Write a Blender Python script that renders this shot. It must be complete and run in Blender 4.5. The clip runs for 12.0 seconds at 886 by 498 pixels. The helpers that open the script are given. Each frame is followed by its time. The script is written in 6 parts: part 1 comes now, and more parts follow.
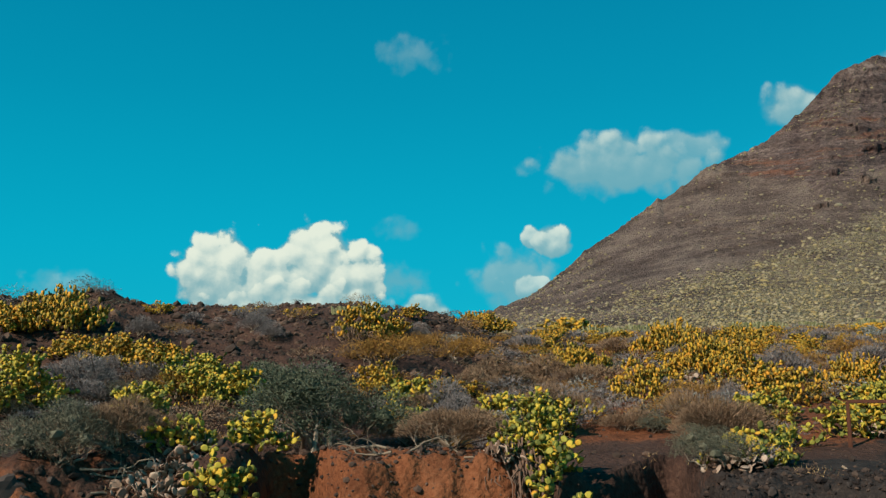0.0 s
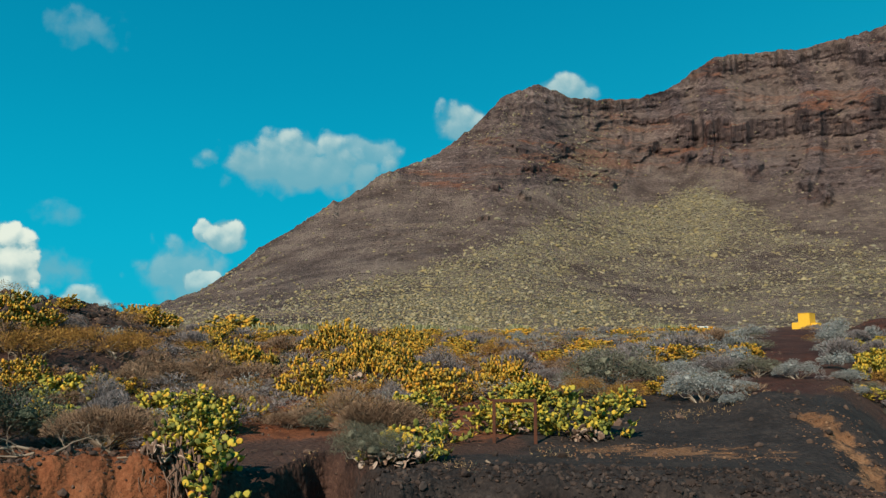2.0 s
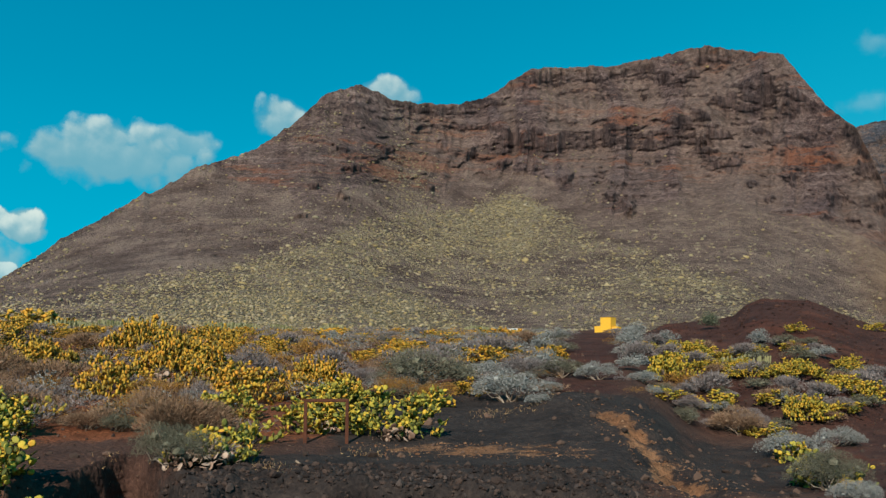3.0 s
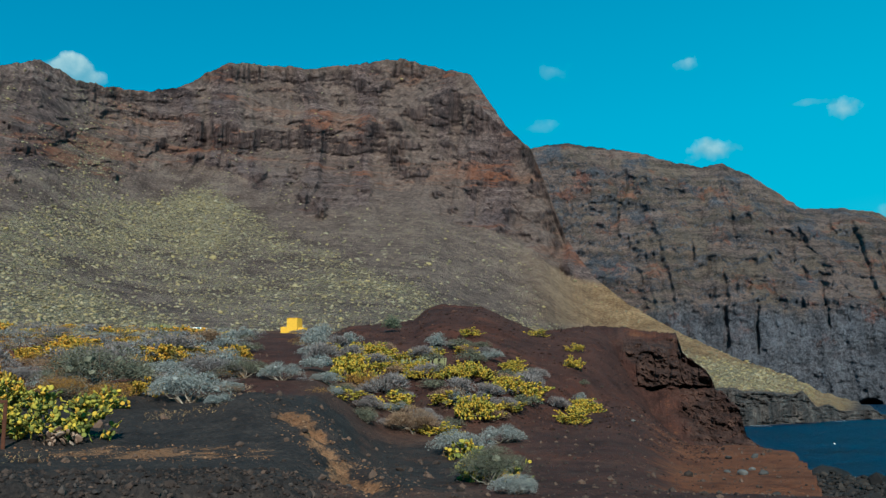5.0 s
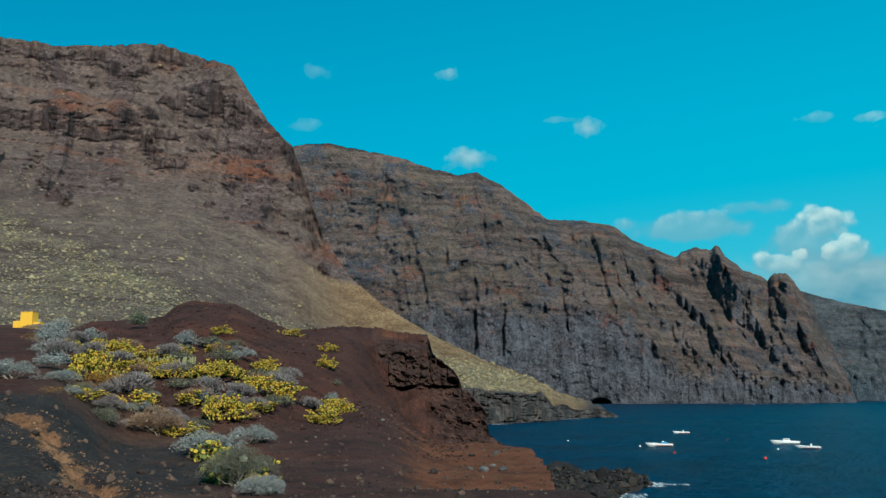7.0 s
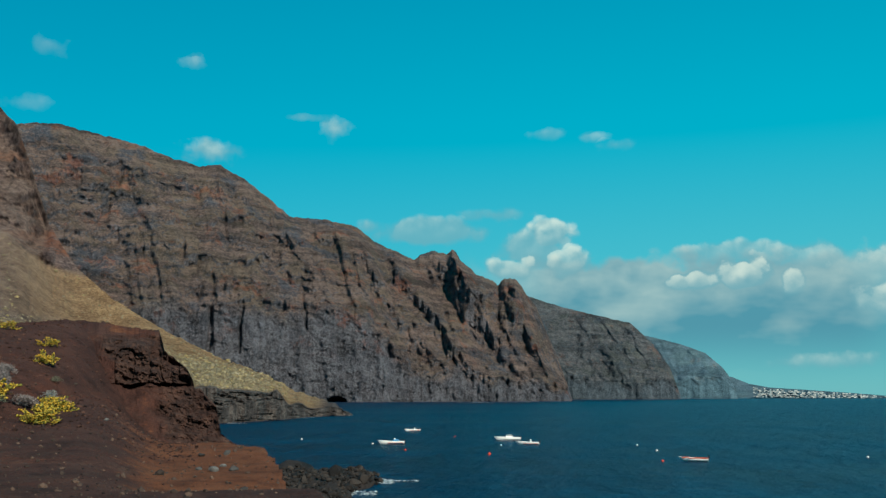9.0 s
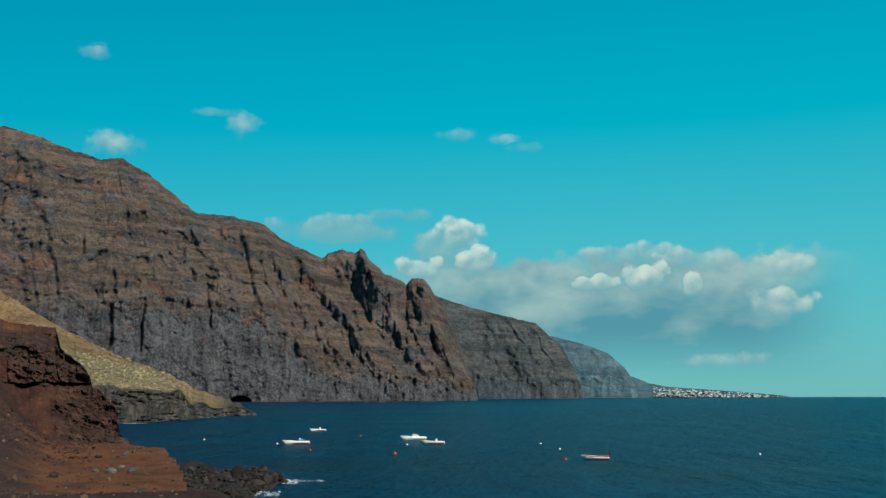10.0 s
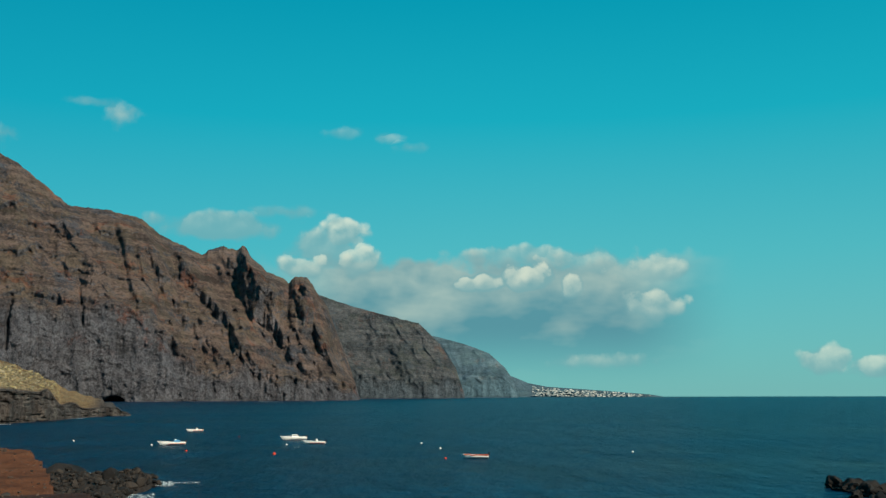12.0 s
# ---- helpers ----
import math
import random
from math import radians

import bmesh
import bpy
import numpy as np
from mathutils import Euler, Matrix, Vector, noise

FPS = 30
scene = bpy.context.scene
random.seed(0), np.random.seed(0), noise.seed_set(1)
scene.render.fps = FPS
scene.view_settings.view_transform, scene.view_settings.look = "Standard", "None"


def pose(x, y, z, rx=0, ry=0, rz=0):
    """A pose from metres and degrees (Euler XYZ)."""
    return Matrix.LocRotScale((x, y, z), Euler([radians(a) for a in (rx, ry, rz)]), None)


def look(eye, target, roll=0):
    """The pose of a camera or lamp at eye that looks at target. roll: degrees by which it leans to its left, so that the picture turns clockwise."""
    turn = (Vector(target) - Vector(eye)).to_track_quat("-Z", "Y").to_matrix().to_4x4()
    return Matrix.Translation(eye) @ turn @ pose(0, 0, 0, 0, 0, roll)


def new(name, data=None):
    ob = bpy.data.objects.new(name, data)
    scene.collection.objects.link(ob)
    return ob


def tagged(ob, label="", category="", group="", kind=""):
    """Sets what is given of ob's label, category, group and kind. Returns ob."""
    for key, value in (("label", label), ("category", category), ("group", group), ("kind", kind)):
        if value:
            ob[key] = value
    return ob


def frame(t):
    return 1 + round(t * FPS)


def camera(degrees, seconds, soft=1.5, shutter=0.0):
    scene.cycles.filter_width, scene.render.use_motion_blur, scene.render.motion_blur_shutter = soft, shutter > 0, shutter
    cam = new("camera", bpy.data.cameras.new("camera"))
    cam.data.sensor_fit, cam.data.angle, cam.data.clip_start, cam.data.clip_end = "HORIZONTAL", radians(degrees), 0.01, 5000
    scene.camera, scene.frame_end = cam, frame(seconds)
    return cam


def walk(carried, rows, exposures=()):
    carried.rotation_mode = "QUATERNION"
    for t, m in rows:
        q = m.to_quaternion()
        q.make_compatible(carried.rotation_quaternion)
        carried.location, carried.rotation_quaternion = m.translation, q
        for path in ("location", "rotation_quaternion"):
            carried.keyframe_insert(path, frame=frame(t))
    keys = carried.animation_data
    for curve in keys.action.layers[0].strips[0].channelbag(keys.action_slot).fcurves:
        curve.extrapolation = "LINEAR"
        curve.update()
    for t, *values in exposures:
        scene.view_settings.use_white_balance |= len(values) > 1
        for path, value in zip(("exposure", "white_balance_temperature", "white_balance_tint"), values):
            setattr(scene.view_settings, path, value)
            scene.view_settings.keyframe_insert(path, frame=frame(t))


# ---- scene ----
# a pan on a tripod: the eye turns on a short arm about an upright axis
EYE, ARM = 12.0, 0.08
cam = camera(49.5, 12.0, soft=1.4)
# seconds, degrees turned to the right, degrees up, degrees leaned to the right
ROWS = [
    (0.0, 0.0, 9.0, 0.3), (0.5, 4.59, 8.97, 0.27), (1.0, 9.63, 8.9, 0.17), (1.5, 14.29, 8.87, 0.1),
    (2.0, 19.51, 8.84, 0.04), (2.5, 24.75, 8.84, 0.02), (3.0, 30.5, 8.82, 0.0), (3.2, 32.75, 8.81, 0.0),
    (4.8, 47.52, 8.84, 0.1), (5.0, 49.02, 8.84, 0.1), (5.5, 52.62, 8.84, 0.16), (6.0, 56.22, 8.82, 0.16),
    (6.5, 59.77, 8.81, 0.14), (6.7, 61.27, 8.81, 0.12), (8.3, 73.02, 8.7, 0.1), (8.5, 74.47, 8.7, 0.08),
    (9.0, 79.01, 8.69, 0.05), (9.5, 82.12, 8.66, 0.07), (10.0, 84.51, 8.65, 0.08), (10.5, 86.65, 8.63, 0.06),
    (11.0, 88.72, 8.64, 0.07), (11.5, 90.42, 8.62, 0.07), (12.0, 91.47, 8.62, 0.1),
]
EXPOSURES = [(0.0, 0.0, 6500, 8), (3.0, 0.04, 6250, 10), (5.0, 0.03, 5450, -1), (6.7, 0.0, 5500, -1), (8.5, -0.05, 5950, 2), (9.5, -0.05, 6150, 2), (10.5, -0.05, 6400, 3), (12.0, -0.08, 6700, 4)]
walk(cam, [(t, pose(ARM * math.sin(radians(a)), ARM * math.cos(radians(a)), EYE, 90 + up, lean, -a)) for t, a, up, lean in ROWS], EXPOSURES)

# ---- light ----
SUN_AZ, SUN_EL = 226.0, 34.0
SKY_STRENGTH, AIR_SHARE = 1.0, 0.85
BANK_LIT, BANK_SHADE = (0.6, 0.68, 0.6, 1), (0.1, 0.29, 0.37, 1)
CLOUD_LIT, CLOUD_SHADE = (0.78, 0.84, 0.72, 1), (0.2, 0.42, 0.47, 1)
world = bpy.data.worlds.new("sky")
scene.world = world
world.use_nodes = True
wn, wl = world.node_tree.nodes, world.node_tree.links
wn.clear()
sky = wn.new("ShaderNodeTexSky")
sky.sky_type, sky.sun_disc = "NISHITA", False
sky.sun_elevation, sky.sun_rotation = radians(SUN_EL), radians(SUN_AZ)


def sky_node(kind, *inputs, **values):
    made = wn.new(kind)
    for key, value in values.items():
        setattr(made, key, value)
    for socket, value in zip(made.inputs, inputs):
        if isinstance(value, (int, float, tuple)):
            socket.default_value = value
        elif value is not None:
            wl.new(value, socket)
    return made.outputs


def sky_math(kind, a, b=0.0, clamp=False):
    return sky_node("ShaderNodeMath", a, b, operation=kind, use_clamp=clamp)[0]


def sky_mix(factor, a, b, blend="MIX"):
    made = wn.new("ShaderNodeMix")
    made.data_type, made.blend_type = "RGBA", blend
    for socket, value in zip((made.inputs[0], made.inputs[6], made.inputs[7]), (factor, a, b)):
        if isinstance(value, (int, float, tuple)):
            socket.default_value = value
        else:
            wl.new(value, socket)
    return made.outputs[2]


def sky_step(value, low, high):
    return sky_node("ShaderNodeMapRange", value, low, high, 0.0, 1.0, interpolation_type="SMOOTHSTEP")[0]


way = sky_node("ShaderNodeTexCoord")[0]
part_x, part_y, part_z = sky_node("ShaderNodeSeparateXYZ", way)[:3]
sky_az = sky_math("MULTIPLY", sky_math("ARCTAN2", part_x, part_y), 57.29578)
sky_el = sky_math("MULTIPLY", sky_math("ARCSINE", part_z), 57.29578)
# teal air, paler low down over the sea
def air_column(stops):
    made = wn.new("ShaderNodeValToRGB")
    e = made.color_ramp.elements
    e[0].position, e[0].color, e[1].position, e[1].color = stops[0][0], (*stops[0][1], 1), stops[-1][0], (*stops[-1][1], 1)
    for p, c in stops[1:-1]:
        e.new(p).color = (*c, 1)
    wl.new(sky_math("DIVIDE", sky_el, 90.0), made.inputs[0])
    return made.outputs[0]


inland_air = air_column([(0.0, (0.003, 0.46, 0.62)), (0.1, (0.0, 0.41, 0.58)), (0.2, (0.0, 0.3, 0.46)), (0.29, (0.0, 0.23, 0.385)), (1.0, (0.0, 0.14, 0.28))])
sea_air = air_column([(0.0, (0.22, 0.54, 0.55)), (0.09, (0.1, 0.53, 0.6)), (0.18, (0.012, 0.46, 0.6)), (0.28, (0.0, 0.34, 0.5)), (1.0, (0.0, 0.15, 0.28))])
air = sky_mix(sky_step(sky_az, 10.0, 100.0), inland_air, sea_air)
tinted = sky_mix(1.0, sky.outputs[0], (0.01, 0.08, 0.1, 1), "MULTIPLY")
sky_colour = sky_mix(AIR_SHARE, tinted, air)
# clouds: azimuth, elevation, half width, half height, thickness, brightness
CLOUDS = [(-13.0, 7.5, 2.7, 2.6, 1.0, 0.95), (-10.6, 7.0, 2.4, 2.2, 1.0, 0.8), (-7.5, 8.1, 2.7, 2.7, 1.0, 1.0), (-5.2, 7.3, 1.9, 2.2, 1.0, 0.9), (-9.0, 5.4, 5.6, 1.8, 0.95, 0.6), (-2.6, 7.0, 2.4, 1.2, 0.45, 0.12), (-2.7, 10.2, 1.6, 0.8, 0.3, 0.3), (-1.0, 5.4, 1.5, 1.1, 0.8, 0.6),
          (11.2, 13.5, 6.0, 1.7, 0.72, 0.36), (10.6, 14.5, 3.4, 1.4, 0.7, 0.56), (14.6, 14.5, 2.5, 1.2, 0.62, 0.42), (4.4, 7.1, 2.9, 2.2, 0.62, 0.3), (6.7, 9.4, 1.4, 1.1, 0.85, 0.85), (5.4, 9.6, 0.7, 0.7, 0.8, 0.9), (5.2, 6.8, 1.6, 0.8, 0.75, 0.75)]
CLOUDS += [(20.6, 16.2, 1.9, 1.5, 0.7, 0.55), (27.0, 18.1, 2.0, 1.1, 0.7, 0.65), (-2.0, 20.5, 2.6, 1.2, 0.3, 0.4), (-21.8, 6.5, 2.6, 1.0, 0.4, 0.4), (55.9, 19.1, 1.7, 0.8, 0.22, 0.5), (64.0, 19.0, 1.1, 0.6, 0.28, 0.6),
           (72.4, 15.8, 1.3, 0.9, 0.5, 0.6), (70.7, 16.3, 1.8, 0.35, 0.3, 0.5), (64.9, 14.1, 2.0, 0.9, 0.6, 0.66), (55.1, 16.0, 1.7, 0.8, 0.22, 0.5)]
CLOUDS += [(85.2, 15.45, 1.6, 0.45, 0.26, 0.6), (88.2, 15.1, 1.4, 0.4, 0.26, 0.6), (89.5, 14.65, 1.4, 0.4, 0.26, 0.6), (78.3, 9.8, 4.6, 0.9, 0.62, 0.36), (82.2, 10.7, 2.6, 0.45, 0.4, 0.3), (85.5, 9.5, 1.5, 1.1, 0.8, 0.68), (86.6, 7.9, 1.6, 1.0, 0.8, 0.69), (84.4, 8.5, 2.8, 1.4, 0.7, 0.36), (82.9, 7.5, 2.0, 0.8, 0.75, 0.7),
           (93.9, 6.6, 1.7, 0.8, 0.75, 0.75), (96.6, 6.9, 2.1, 0.95, 0.8, 0.8), (99.1, 6.3, 1.0, 1.0, 0.78, 0.7), (103.9, 5.2, 2.0, 1.0, 0.7, 0.7), (103.6, 7.2, 2.6, 1.0, 0.66, 0.6), (100.0, 7.8, 3.2, 0.9, 0.66, 0.55), (96.0, 8.1, 3.8, 0.8, 0.62, 0.45),
           (100.6, 1.9, 3.6, 0.6, 0.4, 0.6), (113.1, 1.9, 1.6, 0.9, 0.66, 0.66), (115.6, 1.45, 1.7, 0.75, 0.66, 0.68)]
spot_deg = sky_node("ShaderNodeCombineXYZ", sky_az, sky_el, 0.0)[0]


def puffs(place):
    """Round heads of cloud, large and small, with a soft grain."""
    bend = sky_node("ShaderNodeVectorMath", sky_node("ShaderNodeTexNoise", place, None, 0.8, 3.0, 0.5)[1], (0.5, 0.5, 0.5), operation="SUBTRACT")[0]
    place = sky_node("ShaderNodeVectorMath", place, sky_node("ShaderNodeVectorMath", bend, (0.45, 0.45, 0.0), operation="MULTIPLY")[0], operation="ADD")[0]
    cells = sky_node("ShaderNodeTexVoronoi", place, None, 0.85, 0.0, 0.5, 2.0, 0.35, feature="SMOOTH_F1")[0]
    grain = sky_node("ShaderNodeTexNoise", place, None, 0.9, 6.0, 0.56)[0]
    return sky_math("ADD", sky_math("MULTIPLY", sky_math("SUBTRACT", 1.1, cells), 0.48), sky_math("MULTIPLY", grain, 0.5))


billow = puffs(spot_deg)
billow_up = puffs(sky_node("ShaderNodeVectorMath", spot_deg, (-0.25, 0.35, 0.0), operation="ADD")[0])
wisp = sky_math("MULTIPLY", sky_math("SUBTRACT", billow, 0.52), 2.1)
shred = sky_math("MULTIPLY", sky_math("SUBTRACT", sky_node("ShaderNodeTexNoise", spot_deg, None, 0.8, 4.0, 0.5)[0], 0.5), 2.2)
shape = sky_node("ShaderNodeCombineXYZ", 0.0, 0.0, 0.0)[0]
for c_az, c_el, wide, tall, thick, bright in CLOUDS:
    rel = sky_node("ShaderNodeVectorMath", spot_deg, (c_az, c_el, 0.0), operation="SUBTRACT")[0]
    rel = sky_node("ShaderNodeVectorMath", rel, (1 / wide, 1 / tall, 0.0), operation="MULTIPLY")[0]
    near = sky_math("SUBTRACT", 1.0, sky_node("ShaderNodeVectorMath", rel, operation="LENGTH")[1])
    ragged = sky_math("ADD", sky_math("MULTIPLY", near, 1.6) if thick > 0.6 else near, wisp if thick > 0.6 else shred)
    puff = sky_math("MULTIPLY", sky_step(ragged, 0.0, 0.34 if bright > 0.7 else 0.7 if thick > 0.6 else 1.0), thick if thick > 0.6 else min(1.0, 1.15 * thick))
    rise = sky_node("ShaderNodeSeparateXYZ", rel)[1]
    glow = sky_math("MULTIPLY", sky_math("ADD", sky_math("MULTIPLY", rise, 0.5), 0.58), bright)
    glow = sky_math("MULTIPLY", sky_step(sky_math("ADD", near, wisp), 0.0, 0.3), glow)
    shape = sky_node("ShaderNodeVectorMath", shape, sky_node("ShaderNodeCombineXYZ", puff, glow, 0.0)[0], operation="MAXIMUM")[0]
body, lit = sky_node("ShaderNodeSeparateXYZ", shape)[:2]
relief = sky_math("MULTIPLY", sky_math("SUBTRACT", billow, billow_up), 1.3)
light = sky_step(sky_math("ADD", lit, sky_math("MULTIPLY", relief, sky_step(lit, 0.0, 0.5))), 0.05, 0.95)
cloud_colour = sky_mix(light, CLOUD_SHADE, CLOUD_LIT)
# one long grey-blue bank low over the sea, fading into haze below
soft_fold = sky_node("ShaderNodeTexNoise", sky_node("ShaderNodeVectorMath", spot_deg, (0.5, 1.0, 1.0), operation="MULTIPLY")[0], None, 0.28, 4.0, 0.5)[0]
bank_top = sky_math("ADD", sky_math("SUBTRACT", 8.3, sky_el), sky_math("MULTIPLY", sky_math("SUBTRACT", billow, 0.5), 2.6))
bank = sky_math("MULTIPLY", sky_math("MULTIPLY", sky_step(bank_top, 0.0, 0.9), sky_step(sky_el, 0.2, 4.2)), sky_math("MULTIPLY", sky_step(sky_az, 79.0, 86.0), sky_step(sky_az, 109.0, 101.5)))
bank_light = sky_math("ADD", sky_math("MULTIPLY", sky_step(bank_top, 3.4, 0.4), 0.5), sky_math("MULTIPLY", sky_math("SUBTRACT", soft_fold, 0.5), 2.2), clamp=True)
bank_colour = sky_mix(bank_light, BANK_SHADE, BANK_LIT)
sky_colour = sky_mix(sky_math("MULTIPLY", bank, 0.9), sky_colour, bank_colour)
sky_final = sky_mix(body, sky_colour, cloud_colour)
sky_bg = sky_node("ShaderNodeBackground", sky_final, SKY_STRENGTH)[0]
wl.new(sky_bg, wn.new("ShaderNodeOutputWorld").inputs["Surface"])

sun_data = bpy.data.lights.new("sun", "SUN")
sun_data.energy, sun_data.angle, sun_data.color = 5.8, radians(0.5), (1.0, 0.87, 0.7)
sun = new("sun", sun_data)
sx, sy = math.sin(radians(SUN_AZ)) * math.cos(radians(SUN_EL)), math.cos(radians(SUN_AZ)) * math.cos(radians(SUN_EL))
sun.matrix_world = look((sx * 90, sy * 90, math.sin(radians(SUN_EL)) * 90 + 12), (0, 0, 12))

# ---- small tools ----
def lattice(ix, iy, seed):
    h = (ix.astype(np.int64) * 374761393 + iy.astype(np.int64) * 668265263 + seed * 974634777) & 0x7FFFFFFF
    h = ((h ^ (h >> 13)) * 1274126177) & 0x7FFFFFFF
    h = ((h ^ (h >> 16)) * 1103515245) & 0x7FFFFFFF
    return ((h >> 7) & 0xFFFF) / 32767.5 - 1.0


def vnoise(x, y, seed=0):
    """Smooth value noise from -1 to 1 on arrays."""
    x, y = np.broadcast_arrays(np.asarray(x, float), np.asarray(y, float))
    ix, iy = np.floor(x), np.floor(y)
    fx, fy = x - ix, y - iy
    fx, fy = fx * fx * fx * (fx * (fx * 6 - 15) + 10), fy * fy * fy * (fy * (fy * 6 - 15) + 10)
    a, b = lattice(ix, iy, seed), lattice(ix + 1, iy, seed)
    c, d = lattice(ix, iy + 1, seed), lattice(ix + 1, iy + 1, seed)
    return (a + (b - a) * fx) * (1 - fy) + (c + (d - c) * fx) * fy


def fbm(x, y, seed=0, octaves=4, gain=0.5):
    total, amp = 0.0, 1.0
    for k in range(octaves):
        total = total + amp * vnoise(x * 2.03 ** k + 7.3 * k, y * 2.03 ** k - 3.1 * k, seed + k)
        amp *= gain
    return total


def ridged(x, y, seed=0, octaves=4, gain=0.5):
    """0 in the gullies to about 1 on the ribs."""
    total, amp, norm = 0.0, 1.0, 0.0
    for k in range(octaves):
        total = total + amp * (1 - np.abs(vnoise(x * 2.1 ** k + 5.7 * k, y * 2.1 ** k + 1.9 * k, seed + k)) * 1.6)
        norm += amp
        amp *= gain
    return total / norm


def smooth(a, b, v):
    u = np.clip((v - a) / (b - a), 0, 1)
    return u * u * (3 - 2 * u)


def curve(v, rows):
    """A value between the rows (v, value), eased a little."""
    return np.interp(v, [p[0] for p in rows], [p[1] for p in rows])


def soft_curve(v, rows, reach=2.5):
    """The same with its kinks rounded off."""
    return sum(curve(v + reach * k / 3, rows) * w for k, w in zip(range(-3, 4), (1, 2, 3, 3, 3, 2, 1))) / 15


def polar(az, r, z):
    return np.stack([r * np.sin(np.radians(az)), r * np.cos(np.radians(az)), z], -1)


def grid_object(name, places, material, fields=(), closed=False, flip=False):
    """One sheet over a grid of places (columns, rows, 3), with named point fields for its material."""
    n, m = places.shape[:2]
    mesh = bpy.data.meshes.new(name)
    i, j = np.meshgrid(np.arange(n if closed else n - 1), np.arange(m - 1), indexing="ij")
    i2 = (i + 1) % n
    quads = np.stack([i * m + j, i * m + j + 1, i2 * m + j + 1, i2 * m + j], -1).reshape(-1, 4)
    if flip:
        quads = quads[:, ::-1]
    mesh.vertices.add(n * m)
    mesh.vertices.foreach_set("co", places.reshape(-1))
    mesh.loops.add(quads.size)
    mesh.loops.foreach_set("vertex_index", quads.reshape(-1).astype(np.int32))
    mesh.polygons.add(len(quads))
    mesh.polygons.foreach_set("loop_start", np.arange(0, quads.size, 4, dtype=np.int32))
    mesh.update(calc_edges=True)
    mesh.polygons.foreach_set("use_smooth", np.ones(len(quads), dtype=bool))
    for key, values in dict(fields).items():
        layer = mesh.attributes.new(key, "FLOAT", "POINT")
        layer.data.foreach_set("value", np.ascontiguousarray(np.broadcast_to(values, (n, m)), dtype=np.float32).reshape(-1))
    mesh.materials.append(material)
    mesh.validate()
    return new(name, mesh)


# ---- materials ----
class Nodes:
    """A small wrapper for node materials."""

    def __init__(self, name, roughness=0.9, specular=0.2):
        self.mat = bpy.data.materials.new(name)
        self.mat.use_nodes = True
        self.tree = self.mat.node_tree
        self.bsdf = self.tree.nodes["Principled BSDF"]
        self.bsdf.inputs["Roughness"].default_value = roughness
        self.bsdf.inputs["Specular IOR Level"].default_value = specular
        self.place = self.tree.nodes.new("ShaderNodeNewGeometry").outputs["Position"]

    def node(self, kind, **values):
        made = self.tree.nodes.new(kind)
        for key, value in values.items():
            setattr(made, key, value)
        return made

    def link(self, a, b):
        self.tree.links.new(a, b)

    def put(self, socket, value):
        if isinstance(value, (int, float)):
            socket.default_value = value
        elif isinstance(value, tuple):
            socket.default_value = (*value, 1) if len(value) == 3 and socket.type == "RGBA" else value
        else:
            self.link(value, socket)

    def field(self, name):
        return self.node("ShaderNodeAttribute", attribute_name=name).outputs["Fac"]

    def noise(self, scale, detail=5.0, rough=0.6, vector=None, squash=None):
        n = self.node("ShaderNodeTexNoise")
        n.inputs["Scale"].default_value, n.inputs["Detail"].default_value, n.inputs["Roughness"].default_value = scale, detail, rough
        v = vector or self.place
        if squash:
            mp = self.node("ShaderNodeMapping")
            mp.inputs["Scale"].default_value = squash
            self.link(v, mp.inputs["Vector"])
            v = mp.outputs[0]
        self.link(v, n.inputs["Vector"])
        return n.outputs["Fac"]

    def voronoi(self, scale, feature="F1", out="Distance", vector=None):
        n = self.node("ShaderNodeTexVoronoi", feature=feature)
        n.inputs["Scale"].default_value = scale
        self.link(vector or self.place, n.inputs["Vector"])
        return n.outputs[out]

    def math(self, kind, a, b=0.0, c=0.0, clamp=False):
        n = self.node("ShaderNodeMath", operation=kind, use_clamp=clamp)
        for s, v in zip(n.inputs, (a, b, c)):
            self.put(s, v)
        return n.outputs[0]

    def step(self, value, low, high):
        n = self.node("ShaderNodeMapRange", interpolation_type="SMOOTHSTEP")
        self.put(n.inputs["Value"], value)
        n.inputs["From Min"].default_value, n.inputs["From Max"].default_value = low, high
        return n.outputs["Result"]

    def mix(self, factor, a, b, blend="MIX"):
        n = self.node("ShaderNodeMix", data_type="RGBA", blend_type=blend)
        self.put(n.inputs[0], factor)
        self.put(n.inputs[6], a)
        self.put(n.inputs[7], b)
        return n.outputs[2]

    def ramp(self, value, stops):
        n = self.node("ShaderNodeValToRGB")
        e = n.color_ramp.elements
        e[0].position, e[0].color = stops[0][0], (*stops[0][1], 1)
        e[1].position, e[1].color = stops[-1][0], (*stops[-1][1], 1)
        for p, c in stops[1:-1]:
            e.new(p).color = (*c, 1)
        self.put(n.inputs[0], value)
        return n.outputs[0]

    def bump(self, height, strength=0.6, distance=0.05, below=None):
        n = self.node("ShaderNodeBump")
        n.inputs["Strength"].default_value, n.inputs["Distance"].default_value = strength, distance
        self.put(n.inputs["Height"], height)
        if below:
            self.link(below, n.inputs["Normal"])
        return n.outputs[0]

    def done(self, colour=None, normal=None, roughness=None):
        if colour is not None:
            self.put(self.bsdf.inputs["Base Color"], colour)
        if normal is not None:
            self.link(normal, self.bsdf.inputs["Normal"])
        if roughness is not None:
            self.put(self.bsdf.inputs["Roughness"], roughness)
        return self.mat


